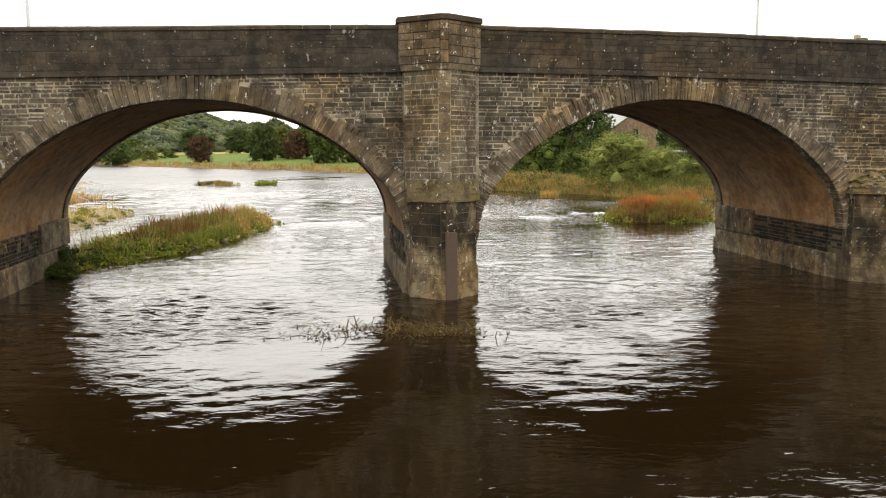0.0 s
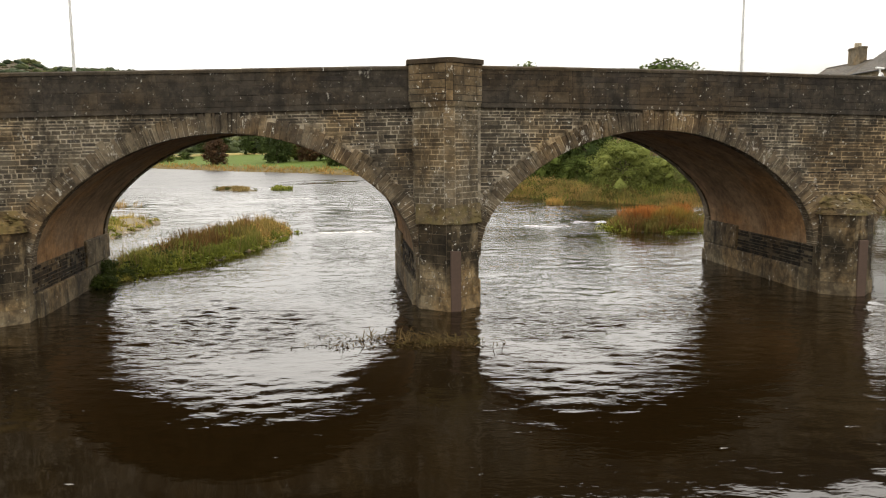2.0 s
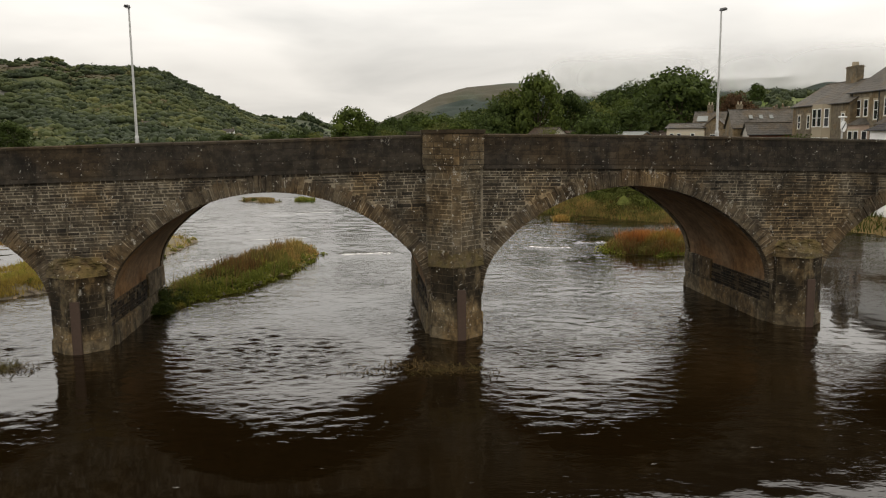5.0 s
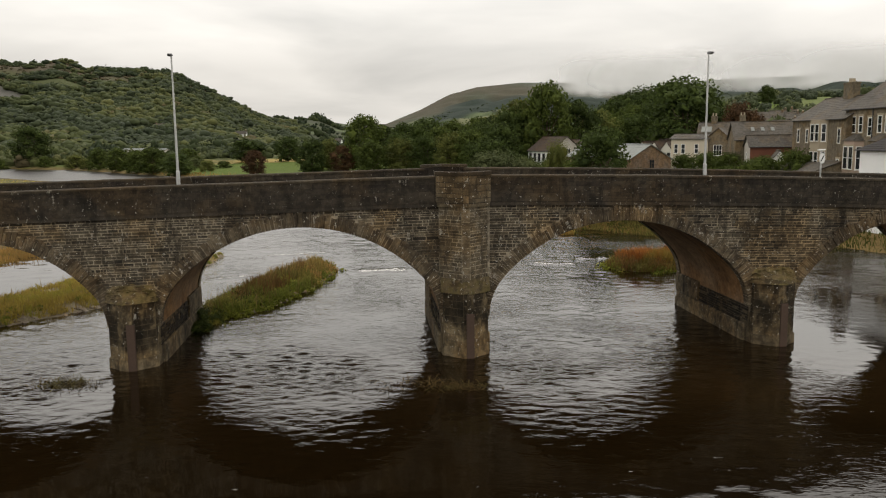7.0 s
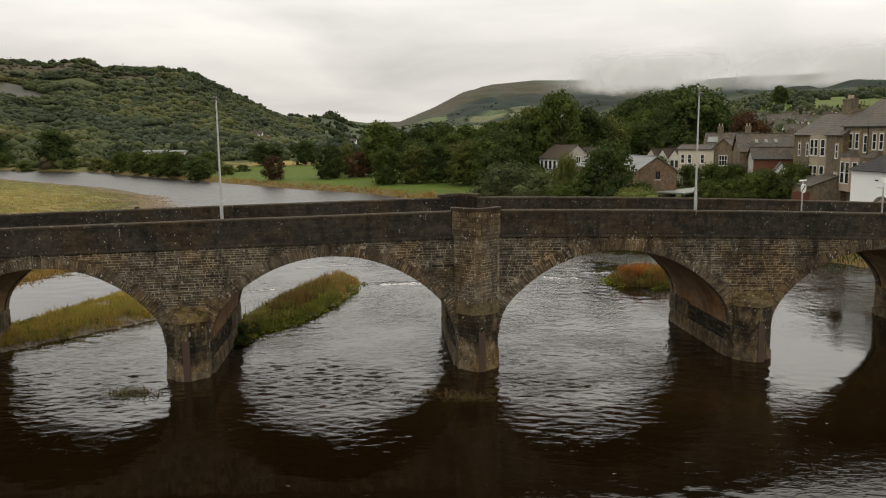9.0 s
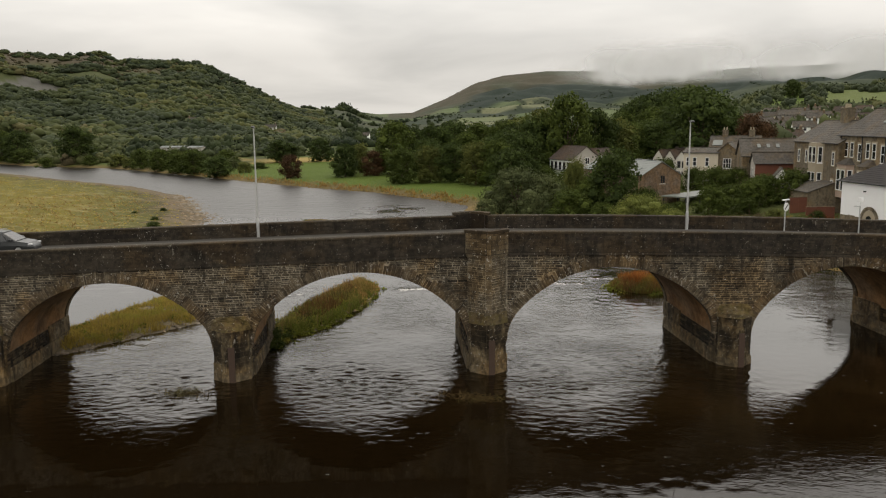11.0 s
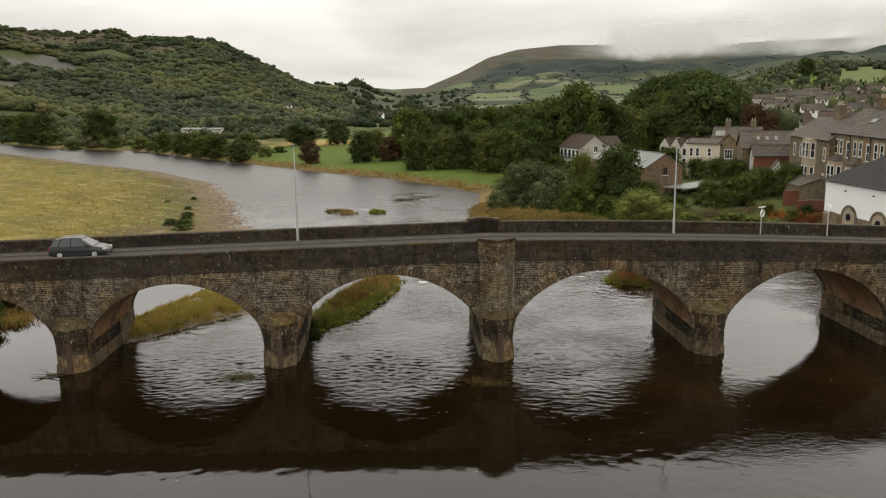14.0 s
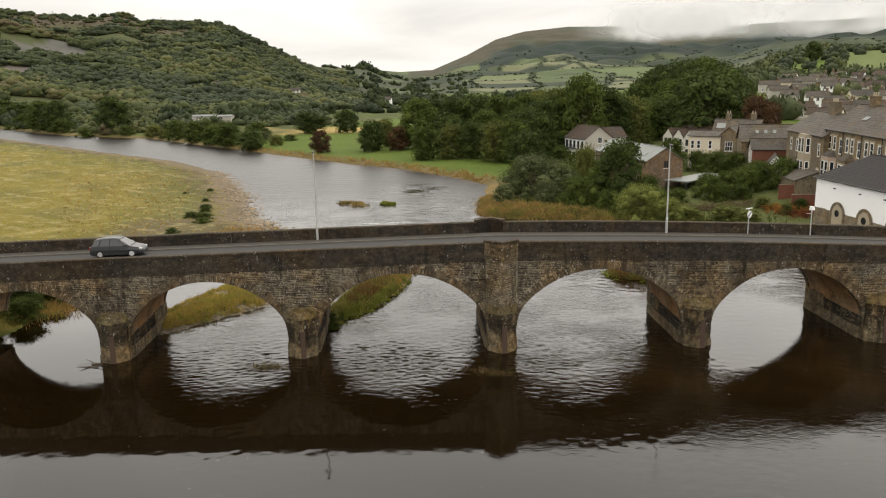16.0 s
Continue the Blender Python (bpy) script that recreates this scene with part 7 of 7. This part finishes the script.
# white hall with arched motifs
wd = math.degrees(math.atan2(70.8 - 46.5, 38.1 - 43.3)) - 90
h = thing("white_hall", site(43.3, 46.5, wd), "white rendered hall with a dark roof and arched stone windows", "hall")
WL = 24.85
gable_block(h, 0, 15, 0, WL, 3, 9.05, 11.6, M_WHITE, M_DARKROOF, along_x=False, over=0.35)
LF = wall_frame("left", 15, WL)
bm = box(0.02, WL - 0.02, -0.07, 0, 3, 5.2, bevel=0.02)
bm.transform(LF)
part("stone_dado", bm, M_HOUSESTONE, h, "grey stone dado")
for x in (5.2, 10.6, 16.0, 21.4):
    bm = bmesh.new()
    n = 14
    for i in range(n):
        a0, a1 = math.pi * i / n + 0.01, math.pi * (i + 1) / n - 0.01
        ring = [(x + r * math.cos(a), 5.0 + r * math.sin(a)) for r, a in ((1.15, a0), (1.15, a1), (1.5, a1), (1.5, a0))]
        prism(bm, [(p, -0.16, z) for p, z in ring], [(p, -0.05, z) for p, z in ring])
    for s in (-1, 1):
        xa, xb = sorted((x + s * 1.15, x + s * 1.5))
        add_box(bm, xa, xb, -0.16, -0.05, 3, 4.98)
    bmesh.ops.recalc_face_normals(bm, faces=bm.faces)
    bm.transform(LF)
    a = part("arch_surround", bm, M_HOUSESTONE, h)
    bm = bmesh.new()
    ring = [(x + 1.13 * math.cos(math.pi * i / 14), 5.0 + 1.13 * math.sin(math.pi * i / 14)) for i in range(15)] + [(x - 1.13, 3.0), (x + 1.13, 3.0)]
    prism(bm, [(p, -0.12, z) for p, z in ring], [(p, -0.06, z) for p, z in ring])
    bmesh.ops.recalc_face_normals(bm, faces=bm.faces)
    bm.transform(LF)
    part("tympanum", bm, M_BUFF, a)
    bm = bmesh.new()
    tube(bm, (x, -0.1, 5.1), (x, -0.2, 5.1), 0.42, 0.42, 14)
    bm.transform(LF)
    part("round_window", bm, M_GLASS, a)
window(h, LF, 2.0, 3.5, 0.7, 1.5, (0, 1), M_HOUSESTONE)
for i, x in enumerate((4.2, 9.4, 14.0)):
    bm = box(x - 0.12, x + 0.12, -0.2, 0.0, 8.0, 8.12)
    bm.transform(LF)
    part("vent", bm, M_DARK, h)

# red brick garden walls below the hall
for i, (x, y, deg, ln, zt) in enumerate([(40.0, 93.0, -2, 5.4, 5.2), (40.6, 88.4, -6, 3.6, 4.3)]):
    h = thing("garden_wall", at(x, y, 1.5, deg), "low red brick garden wall with a coping", "wall", "garden walls below the hall")
    q = random.Random(60 + i)
    x0 = 0.0
    while x0 < ln - 0.2:
        x1 = min(x0 + q.uniform(0.9, 1.6), ln)
        zz = zt - 1.5 - q.uniform(0, 0.3)
        part("wall", box(x0, x1 - 0.004, q.uniform(-0.02, 0.02), 0.33, -0.5, zz, bevel=0.02), M_BRICK, h)
        part("coping", box(x0 - 0.01, x1 - 0.015, -0.05, 0.38, zz + 0.002, zz + 0.07, bevel=0.02), M_BROWNSTONE, h)
        x0 = x1


# upper town on the rising ground
def small_house(i, x, y, deg, w, d, eave, wall, roof):
    z = spot(x, y)
    q = random.Random(900 + i)
    name = {0: "whitewashed", 1: "cream", 2: "grey stone", 3: "grey rendered"}[wall]
    h = thing("town_house", at(x, y, z, deg), name + " house with a pitched roof in the upper town", "house", "houses of the upper town")
    wm = (M_WHITE, M_CREAM, M_HOUSESTONE, M_GREYREND)[wall]
    rise = d * 0.34
    gable_block(h, 0, w, 0, d, -2, eave, eave + rise, wm, (M_SLATE, M_SLATE2)[roof], True)
    for k in range(max(2, int(w / 2.6))):
        for zz in (0.9, 3.5):
            if zz + 1.4 < eave:
                window(h, Matrix(), (k + 0.5) * w / max(2, int(w / 2.6)), zz, 1.0, 1.3, (1, 0))
    window(h, wall_frame("left", w, d), d / 2, 3.2, 1.0, 1.3, (1, 0))
    if q.random() < 0.8:
        chimney(h, w * q.choice((0.08, 0.92)), d / 2, eave + rise - 0.7, eave + rise + 1.1, 0.9, 0.7, 2, M_BROWNSTONE)


q = random.Random(77)
i = 0
for row, (rr, b0, b1, step) in enumerate([(285, 17.0, 25, 1.7), (320, 16.2, 25, 1.5), (355, 15.4, 25, 1.3), (395, 14.8, 25, 1.2), (440, 14.4, 25, 1.15), (490, 14.2, 22, 1.3)]):
    b = b0 + q.uniform(0, 0.6)
    while b < b1:
        r = rr * q.uniform(0.96, 1.05)
        x, y = EYE0[0] + r * math.sin(radians(b)), EYE0[1] + r * math.cos(radians(b))
        small_house(i, x, y, q.uniform(-30, 25) - b, q.uniform(6, 11), q.uniform(5.5, 7), q.uniform(3.8, 5.0), q.choice((0, 0, 0, 1, 1, 2, 3)), q.choice((0, 0, 1)))
        i += 1
        b += step * q.uniform(0.8, 1.3)

# farm sheds at the foot of the wooded hill
for i, (x, y, w) in enumerate([(-161, 331, 11), (-147.5, 330, 6)]):
    h = thing("farm_shed", at(x, y, spot(x, y), 8), "long low grey farm shed", "shed", "farm sheds")
    gable_block(h, 0, w, 0, 7, -0.5, 3.7, 4.3, M_GREYREND, M_TIN, True)
for i, (x, y) in enumerate([(-116, 560), (-210, 640), (-260, 600)]):
    small_house(200 + i, x, y, 10 * i, 9, 7, 5.0, 0, 0)


# ---- things on the bridge ----
def on_bridge(u, v, dz=0.0, turn=0.0):
    return BRIDGE @ Matrix.Translation((u, v, pavement_z(u) + dz)) @ Matrix.Rotation(radians(turn), 4, "Z")


def street_lamp(u, v, height):
    ob = thing("street_lamp", on_bridge(u, v), "tall pale galvanised street lamp on the pavement", "street lamp", "lamps on the bridge")
    bm = bmesh.new()
    tube(bm, (0, 0, -0.02), (0, 0, 1.3), 0.115, 0.11, 12)
    tube(bm, (0, 0, 1.3), (0, 0, 1.42), 0.11, 0.075, 12)
    tube(bm, (0, 0, 1.42), (0, 0, height - 0.12), 0.075, 0.045, 12)
    part("column", bm, M_GALV, ob, smooth=False)
    bm = box(-0.09, 0.09, -0.03, 0.006, 0.5, 0.95, bevel=0.01)
    bm.transform(Matrix.Translation((0, -0.11, 0)))
    part("access_door", bm, M_GALV, ob)
    bm = bmesh.new()
    prof = [(-0.62, 0.0, 0.06), (-0.5, 0.04, 0.13), (-0.1, 0.07, 0.12), (0.1, 0.06, 0.07)]
    prev = None
    for y, up, hw in prof:
        ring = [bm.verts.new((sx * hw, y, height - 0.1 + sz)) for sx, sz in ((-1, 0), (1, 0), (0.7, up + 0.06), (-0.7, up + 0.06))]
        if prev:
            for k in range(4):
                bm.faces.new((prev[k], ring[k], ring[(k + 1) % 4], prev[(k + 1) % 4]))
        else:
            bm.faces.new(ring[::-1])
        prev = ring
    bm.faces.new(prev)
    head = part("lamp_head", bm, M_DARK, ob, "small dark lantern head")
    part("lens", box(-0.09, 0.09, -0.5, -0.12, height - 0.135, height - 0.102), M_GLASS, head)
    return ob


street_lamp(-16.1, 9.0, 8.05)
street_lamp(16.0, 8.9, 8.15)

M_SIGNWHITE = plain("sign_white", (0.72, 0.72, 0.70), 0.4, 0, 8, 0.06)


def road_sign(u, v, height, turn):
    ob = thing("road_sign", on_bridge(u, v), "round white road sign with a black bar on a post", "sign", "signs on the bridge")
    bm = bmesh.new()
    tube(bm, (0, 0, -0.02), (0, 0, height), 0.05, 0.05, 10)
    part("post", bm, M_GALV, ob)
    bm = bmesh.new()
    tube(bm, (0, -0.085, height - 0.5), (0, -0.055, height - 0.5), 0.29, 0.29, 24)
    bm.transform(Matrix.Rotation(radians(turn), 4, "Z"))
    disc = part("disc", bm, M_SIGNWHITE, ob)
    bm = bmesh.new()
    for i in range(24):
        a0, a1 = 2 * math.pi * i / 24, 2 * math.pi * (i + 1) / 24
        ring = [(r * math.cos(a), height - 0.5 + r * math.sin(a)) for r, a in ((0.285, a0), (0.285, a1), (0.32, a1), (0.32, a0))]
        prism(bm, [(x, -0.10, z) for x, z in ring], [(x, -0.05, z) for x, z in ring])
    bm.transform(Matrix.Rotation(radians(turn), 4, "Z"))
    part("rim", bm, M_SIGNWHITE, disc)
    bm = box(-0.26, 0.26, -0.10, -0.084, -0.045, 0.045)
    bm.transform(Matrix.Rotation(radians(turn), 4, "Z") @ Matrix.Translation((0, 0, height - 0.5)) @ Matrix.Rotation(radians(-45), 4, "Y"))
    part("bar", bm, M_DARK, disc, "black slanting bar")
    bm = bmesh.new()
    tube(bm, (-0.42, 0, height + 0.04), (0.42, 0, height + 0.04), 0.05, 0.05, 8)
    bm.transform(Matrix.Rotation(radians(turn), 4, "Z"))
    part("sign_light", bm, M_SIGNWHITE, ob)
    return ob


road_sign(23.7, 9.0, 2.35, 30)


def short_lamp(u, v, height):
    ob = thing("lamp_post", on_bridge(u, v), "short pale post with a flat lamp on an arm", "lamp post")
    bm = bmesh.new()
    tube(bm, (0, 0, -0.02), (0, 0, height), 0.055, 0.05, 10)
    part("post", bm, M_GALV, ob)
    bm = bmesh.new()
    tube(bm, (0, 0, height - 0.05), (-0.5, 0, height - 0.02), 0.03, 0.03, 8)
    part("arm", bm, M_GALV, ob)
    bm = bmesh.new()
    tube(bm, (0, 0, height + 0.3), (0, 0, height + 0.62), 0.24, 0.2, 12)
    tube(bm, (0, 0, height), (0, 0, height + 0.3), 0.04, 0.04, 8)
    part("lantern", bm, M_SIGNWHITE, ob)
    return ob


short_lamp(29.6, 8.95, 2.1)

# ---- car on the far lane ----
M_CARPAINT = plain("dark_grey_car_paint", (0.030, 0.032, 0.033), 0.3, 0.2, 40, 0.05)
M_CARGLASS = plain("tinted_car_glass", (0.012, 0.013, 0.015), 0.05, 0, 5, 0.1, 0.7)
M_TYRE = plain("tyre_rubber", (0.018, 0.018, 0.018), 0.9)
M_TRIM = plain("black_trim", (0.025, 0.025, 0.026), 0.6)
M_LENS = plain("clear_lens", (0.55, 0.55, 0.55), 0.15)
M_TAIL = plain("red_lens", (0.30, 0.015, 0.015), 0.2)
car = thing("car", on_bridge(-32.9, 6.2, -0.085) @ Matrix.Rotation(-math.atan(pavement_z(-31.9) - pavement_z(-33.9)) / 2, 4, "Y"), "dark grey family car with tinted windows on the carriageway", "car")


def loft(stations, close=True):
    """Rings of points joined one after another."""
    bm = bmesh.new()
    rings = [[bm.verts.new(p) for p in s] for s in stations]
    n = len(rings[0])
    for a, b in zip(rings, rings[1:]):
        for i in range(n):
            j = (i + 1) % n
            bm.faces.new((a[i], b[i], b[j], a[j]))
    bm.faces.new(rings[0])
    bm.faces.new(rings[-1][::-1])
    bmesh.ops.recalc_face_normals(bm, faces=bm.faces)
    return bm


def hull(x, z0, z1, hw, tuck):
    """One cross-section of the car's lower body."""
    return [(x, -hw + 0.06, z0), (x, -hw, z0 + 0.15), (x, -hw, z0 + (z1 - z0) * 0.6), (x, -hw + tuck, z1), (x, hw - tuck, z1), (x, hw, z0 + (z1 - z0) * 0.6), (x, hw, z0 + 0.15), (x, hw - 0.06, z0)]


body = part("body", loft([hull(-2.26, 0.42, 0.72, 0.72, 0.08), hull(-2.18, 0.28, 0.98, 0.84, 0.06), hull(-1.7, 0.22, 1.04, 0.91, 0.05), hull(-0.6, 0.22, 1.02, 0.92, 0.05), hull(0.8, 0.22, 0.99, 0.92, 0.05), hull(1.3, 0.22, 0.95, 0.91, 0.08), hull(1.95, 0.24, 0.82, 0.88, 0.14), hull(2.2, 0.28, 0.66, 0.76, 0.12), hull(2.27, 0.36, 0.55, 0.62, 0.08)]), M_CARPAINT, car, "dark grey bodywork", smooth=False)
roof_sec = lambda x, z0, z1, w0, w1: [(x, -w0, z0), (x, -w1, z1 - 0.04), (x, -w1 + 0.08, z1), (x, w1 - 0.08, z1), (x, w1, z1 - 0.04), (x, w0, z0)]
part("cabin_glass", loft([roof_sec(-2.05, 0.99, 1.06, 0.80, 0.76), roof_sec(-1.75, 1.0, 1.46, 0.85, 0.66), roof_sec(-1.2, 1.0, 1.60, 0.87, 0.64), roof_sec(-0.2, 1.0, 1.63, 0.87, 0.64), roof_sec(0.4, 0.98, 1.55, 0.87, 0.66), roof_sec(1.25, 0.94, 1.0, 0.84, 0.80)]), M_CARGLASS, car, "dark tinted windows")
part("roof_panel", loft([roof_sec(-1.85, 1.44, 1.50, 0.66, 0.62), roof_sec(-1.2, 1.56, 1.64, 0.66, 0.62), roof_sec(-0.2, 1.59, 1.67, 0.66, 0.62), roof_sec(0.42, 1.52, 1.59, 0.66, 0.62)]), M_CARPAINT, car)
for s in (-1, 1):
    bm = bmesh.new()
    tube(bm, (-1.55, s * 0.6, 1.66), (0.1, s * 0.6, 1.71), 0.02, 0.02, 6)
    part("roof_rail", bm, M_GALV, car)
    for x, lean in ((0.45, -0.25), (-0.45, 0.0), (-1.4, 0.2)):
        bm = bmesh.new()
        tube(bm, (x + 0.3 * (x > 0), s * 0.885, 0.99), (x + lean, s * 0.66, 1.58), 0.035, 0.03, 6)
        part("pillar", bm, M_CARPAINT if x > 0 else M_TRIM, car)
    bm = box(-1.0, 1.0, s * 0.925 - 0.015, s * 0.925 + 0.015, 0.26, 0.36, bevel=0.01)
    part("sill_trim", bm, M_TRIM, car)
    bm = box(0.78, 1.0, s * 0.98 - 0.1, s * 0.98 + 0.1, 1.0, 1.14, bevel=0.03)
    part("wing_mirror", bm, M_CARPAINT, car)
    for x in (-0.75, 0.15):
        part("door_handle", box(x - 0.1, x + 0.1, s * 0.93 - 0.02, s * 0.93 + 0.02, 0.86, 0.9, bevel=0.01), M_CARPAINT, car)
    part("headlight", box(1.95, 2.2, s * 0.66 - 0.14, s * 0.66 + 0.14, 0.62, 0.78, bevel=0.04), M_LENS, car)
    part("tail_light", box(-2.24, -2.1, s * 0.72 - 0.1, s * 0.72 + 0.1, 0.72, 0.98, bevel=0.03), M_TAIL, car)
    for x in (-1.32, 1.37):
        bm = bmesh.new()
        y0, y1 = sorted((s * 0.72, s * 0.935))
        tube(bm, (x, y0, 0.335), (x, y1, 0.335), 0.335, 0.335, 24)
        wheel = part("wheel", bm, M_TYRE, car, "black tyre")
        bm = bmesh.new()
        tube(bm, (x, s * 0.90, 0.335), (x, s * 0.945, 0.335), 0.235, 0.215, 20)
        part("rim", bm, M_GALV, wheel)
        for k in range(5):
            a = k * 2 * math.pi / 5
            bm = bmesh.new()
            tube(bm, (x, s * 0.95, 0.335), (x + 0.2 * math.cos(a), s * 0.95, 0.335 + 0.2 * math.sin(a)), 0.03, 0.035, 6)
            part("spoke", bm, M_LENS, wheel)
part("bumper", box(2.1, 2.3, -0.6, 0.6, 0.3, 0.5, bevel=0.04), M_TRIM, car)

# driftwood caught on a pier
q = random.Random(5)
drift = thing("driftwood", BRIDGE @ Matrix.Translation((-32.6, -1.4, 0.0)), "tangle of bare driftwood caught against a pier", "driftwood")
for k in range(14):
    bm = bmesh.new()
    a = q.uniform(-0.6, 0.9) + math.pi * (k % 2)
    ln = q.uniform(0.5, 1.9)
    p = Vector((q.uniform(-0.6, 0.3), q.uniform(-0.5, 0.3), q.uniform(-0.03, 0.1)))
    tube(bm, p, p + Vector((ln * math.cos(a), ln * math.sin(a) * 0.5, q.uniform(-0.1, 0.45))), 0.035, 0.012, 5)
    part("branch", bm, M_BARK, drift)

# low cloud hanging on the mountain's shoulder
m = Mat("low_cloud_mist")
tc = m.node("ShaderNodeTexCoord")
uvs = m.node("ShaderNodeSeparateXYZ")
m.link(tc.outputs["Generated"], uvs.inputs[0])
fade = m.math("MULTIPLY", m.ramp(m.math("ADD", uvs.outputs["Z"], m.math("MULTIPLY", m.noise(0.007, 3, 0.55), 0.42)), 0.20, 0.46), m.ramp(uvs.outputs["Z"], 1.0, 0.35))
side = m.math("MULTIPLY", m.ramp(uvs.outputs["X"], 0.0, 0.3), m.ramp(uvs.outputs["X"], 1.0, 0.7))
den = m.math("MULTIPLY", m.math("MULTIPLY", fade, side), m.ramp(m.noise(0.0045, 2, 0.45), 0.22, 0.6))
tr = m.node("ShaderNodeBsdfTransparent")
sh = m.node("ShaderNodeMixShader")
tl = m.node("ShaderNodeBsdfTranslucent")
tl.inputs["Color"].default_value = (0.80, 0.80, 0.795, 1)
df = m.node("ShaderNodeBsdfDiffuse")
df.inputs["Color"].default_value = (0.80, 0.80, 0.795, 1)
half = m.node("ShaderNodeMixShader")
m.link(df.outputs[0], half.inputs[1])
m.link(tl.outputs[0], half.inputs[2])
m.link(den, sh.inputs[0])
m.link(tr.outputs[0], sh.inputs[1])
m.link(half.outputs[0], sh.inputs[2])
m.link(sh.outputs[0], m.t.nodes["Material Output"].inputs["Surface"])
for i, (b0, b1, r, z0, z1) in enumerate([(2.0, 17.0, 2550, 116, 280), (5.0, 20.0, 2450, 118, 270), (12.0, 36.0, 2400, 112, 270)]):
    vs, fs = [], []
    for a in range(25):
        b = radians(b0 + (b1 - b0) * a / 24)
        for k in range(7):
            rr = r + 6 * k
            vs.append((EYE0[0] + rr * math.sin(b), EYE0[1] + rr * math.cos(b), z0 + (z1 - z0) * k / 6))
    for a in range(24):
        for k in range(6):
            p = a * 7 + k
            fs.append((p, p + 7, p + 8, p + 1))
    ob = part_data("low_cloud", vs, fs, m.m, smooth=True)
    ob.visible_shadow = False
    tagged(ob, "pale low cloud drifting along the mountain top", "cloud", kind="stuff")
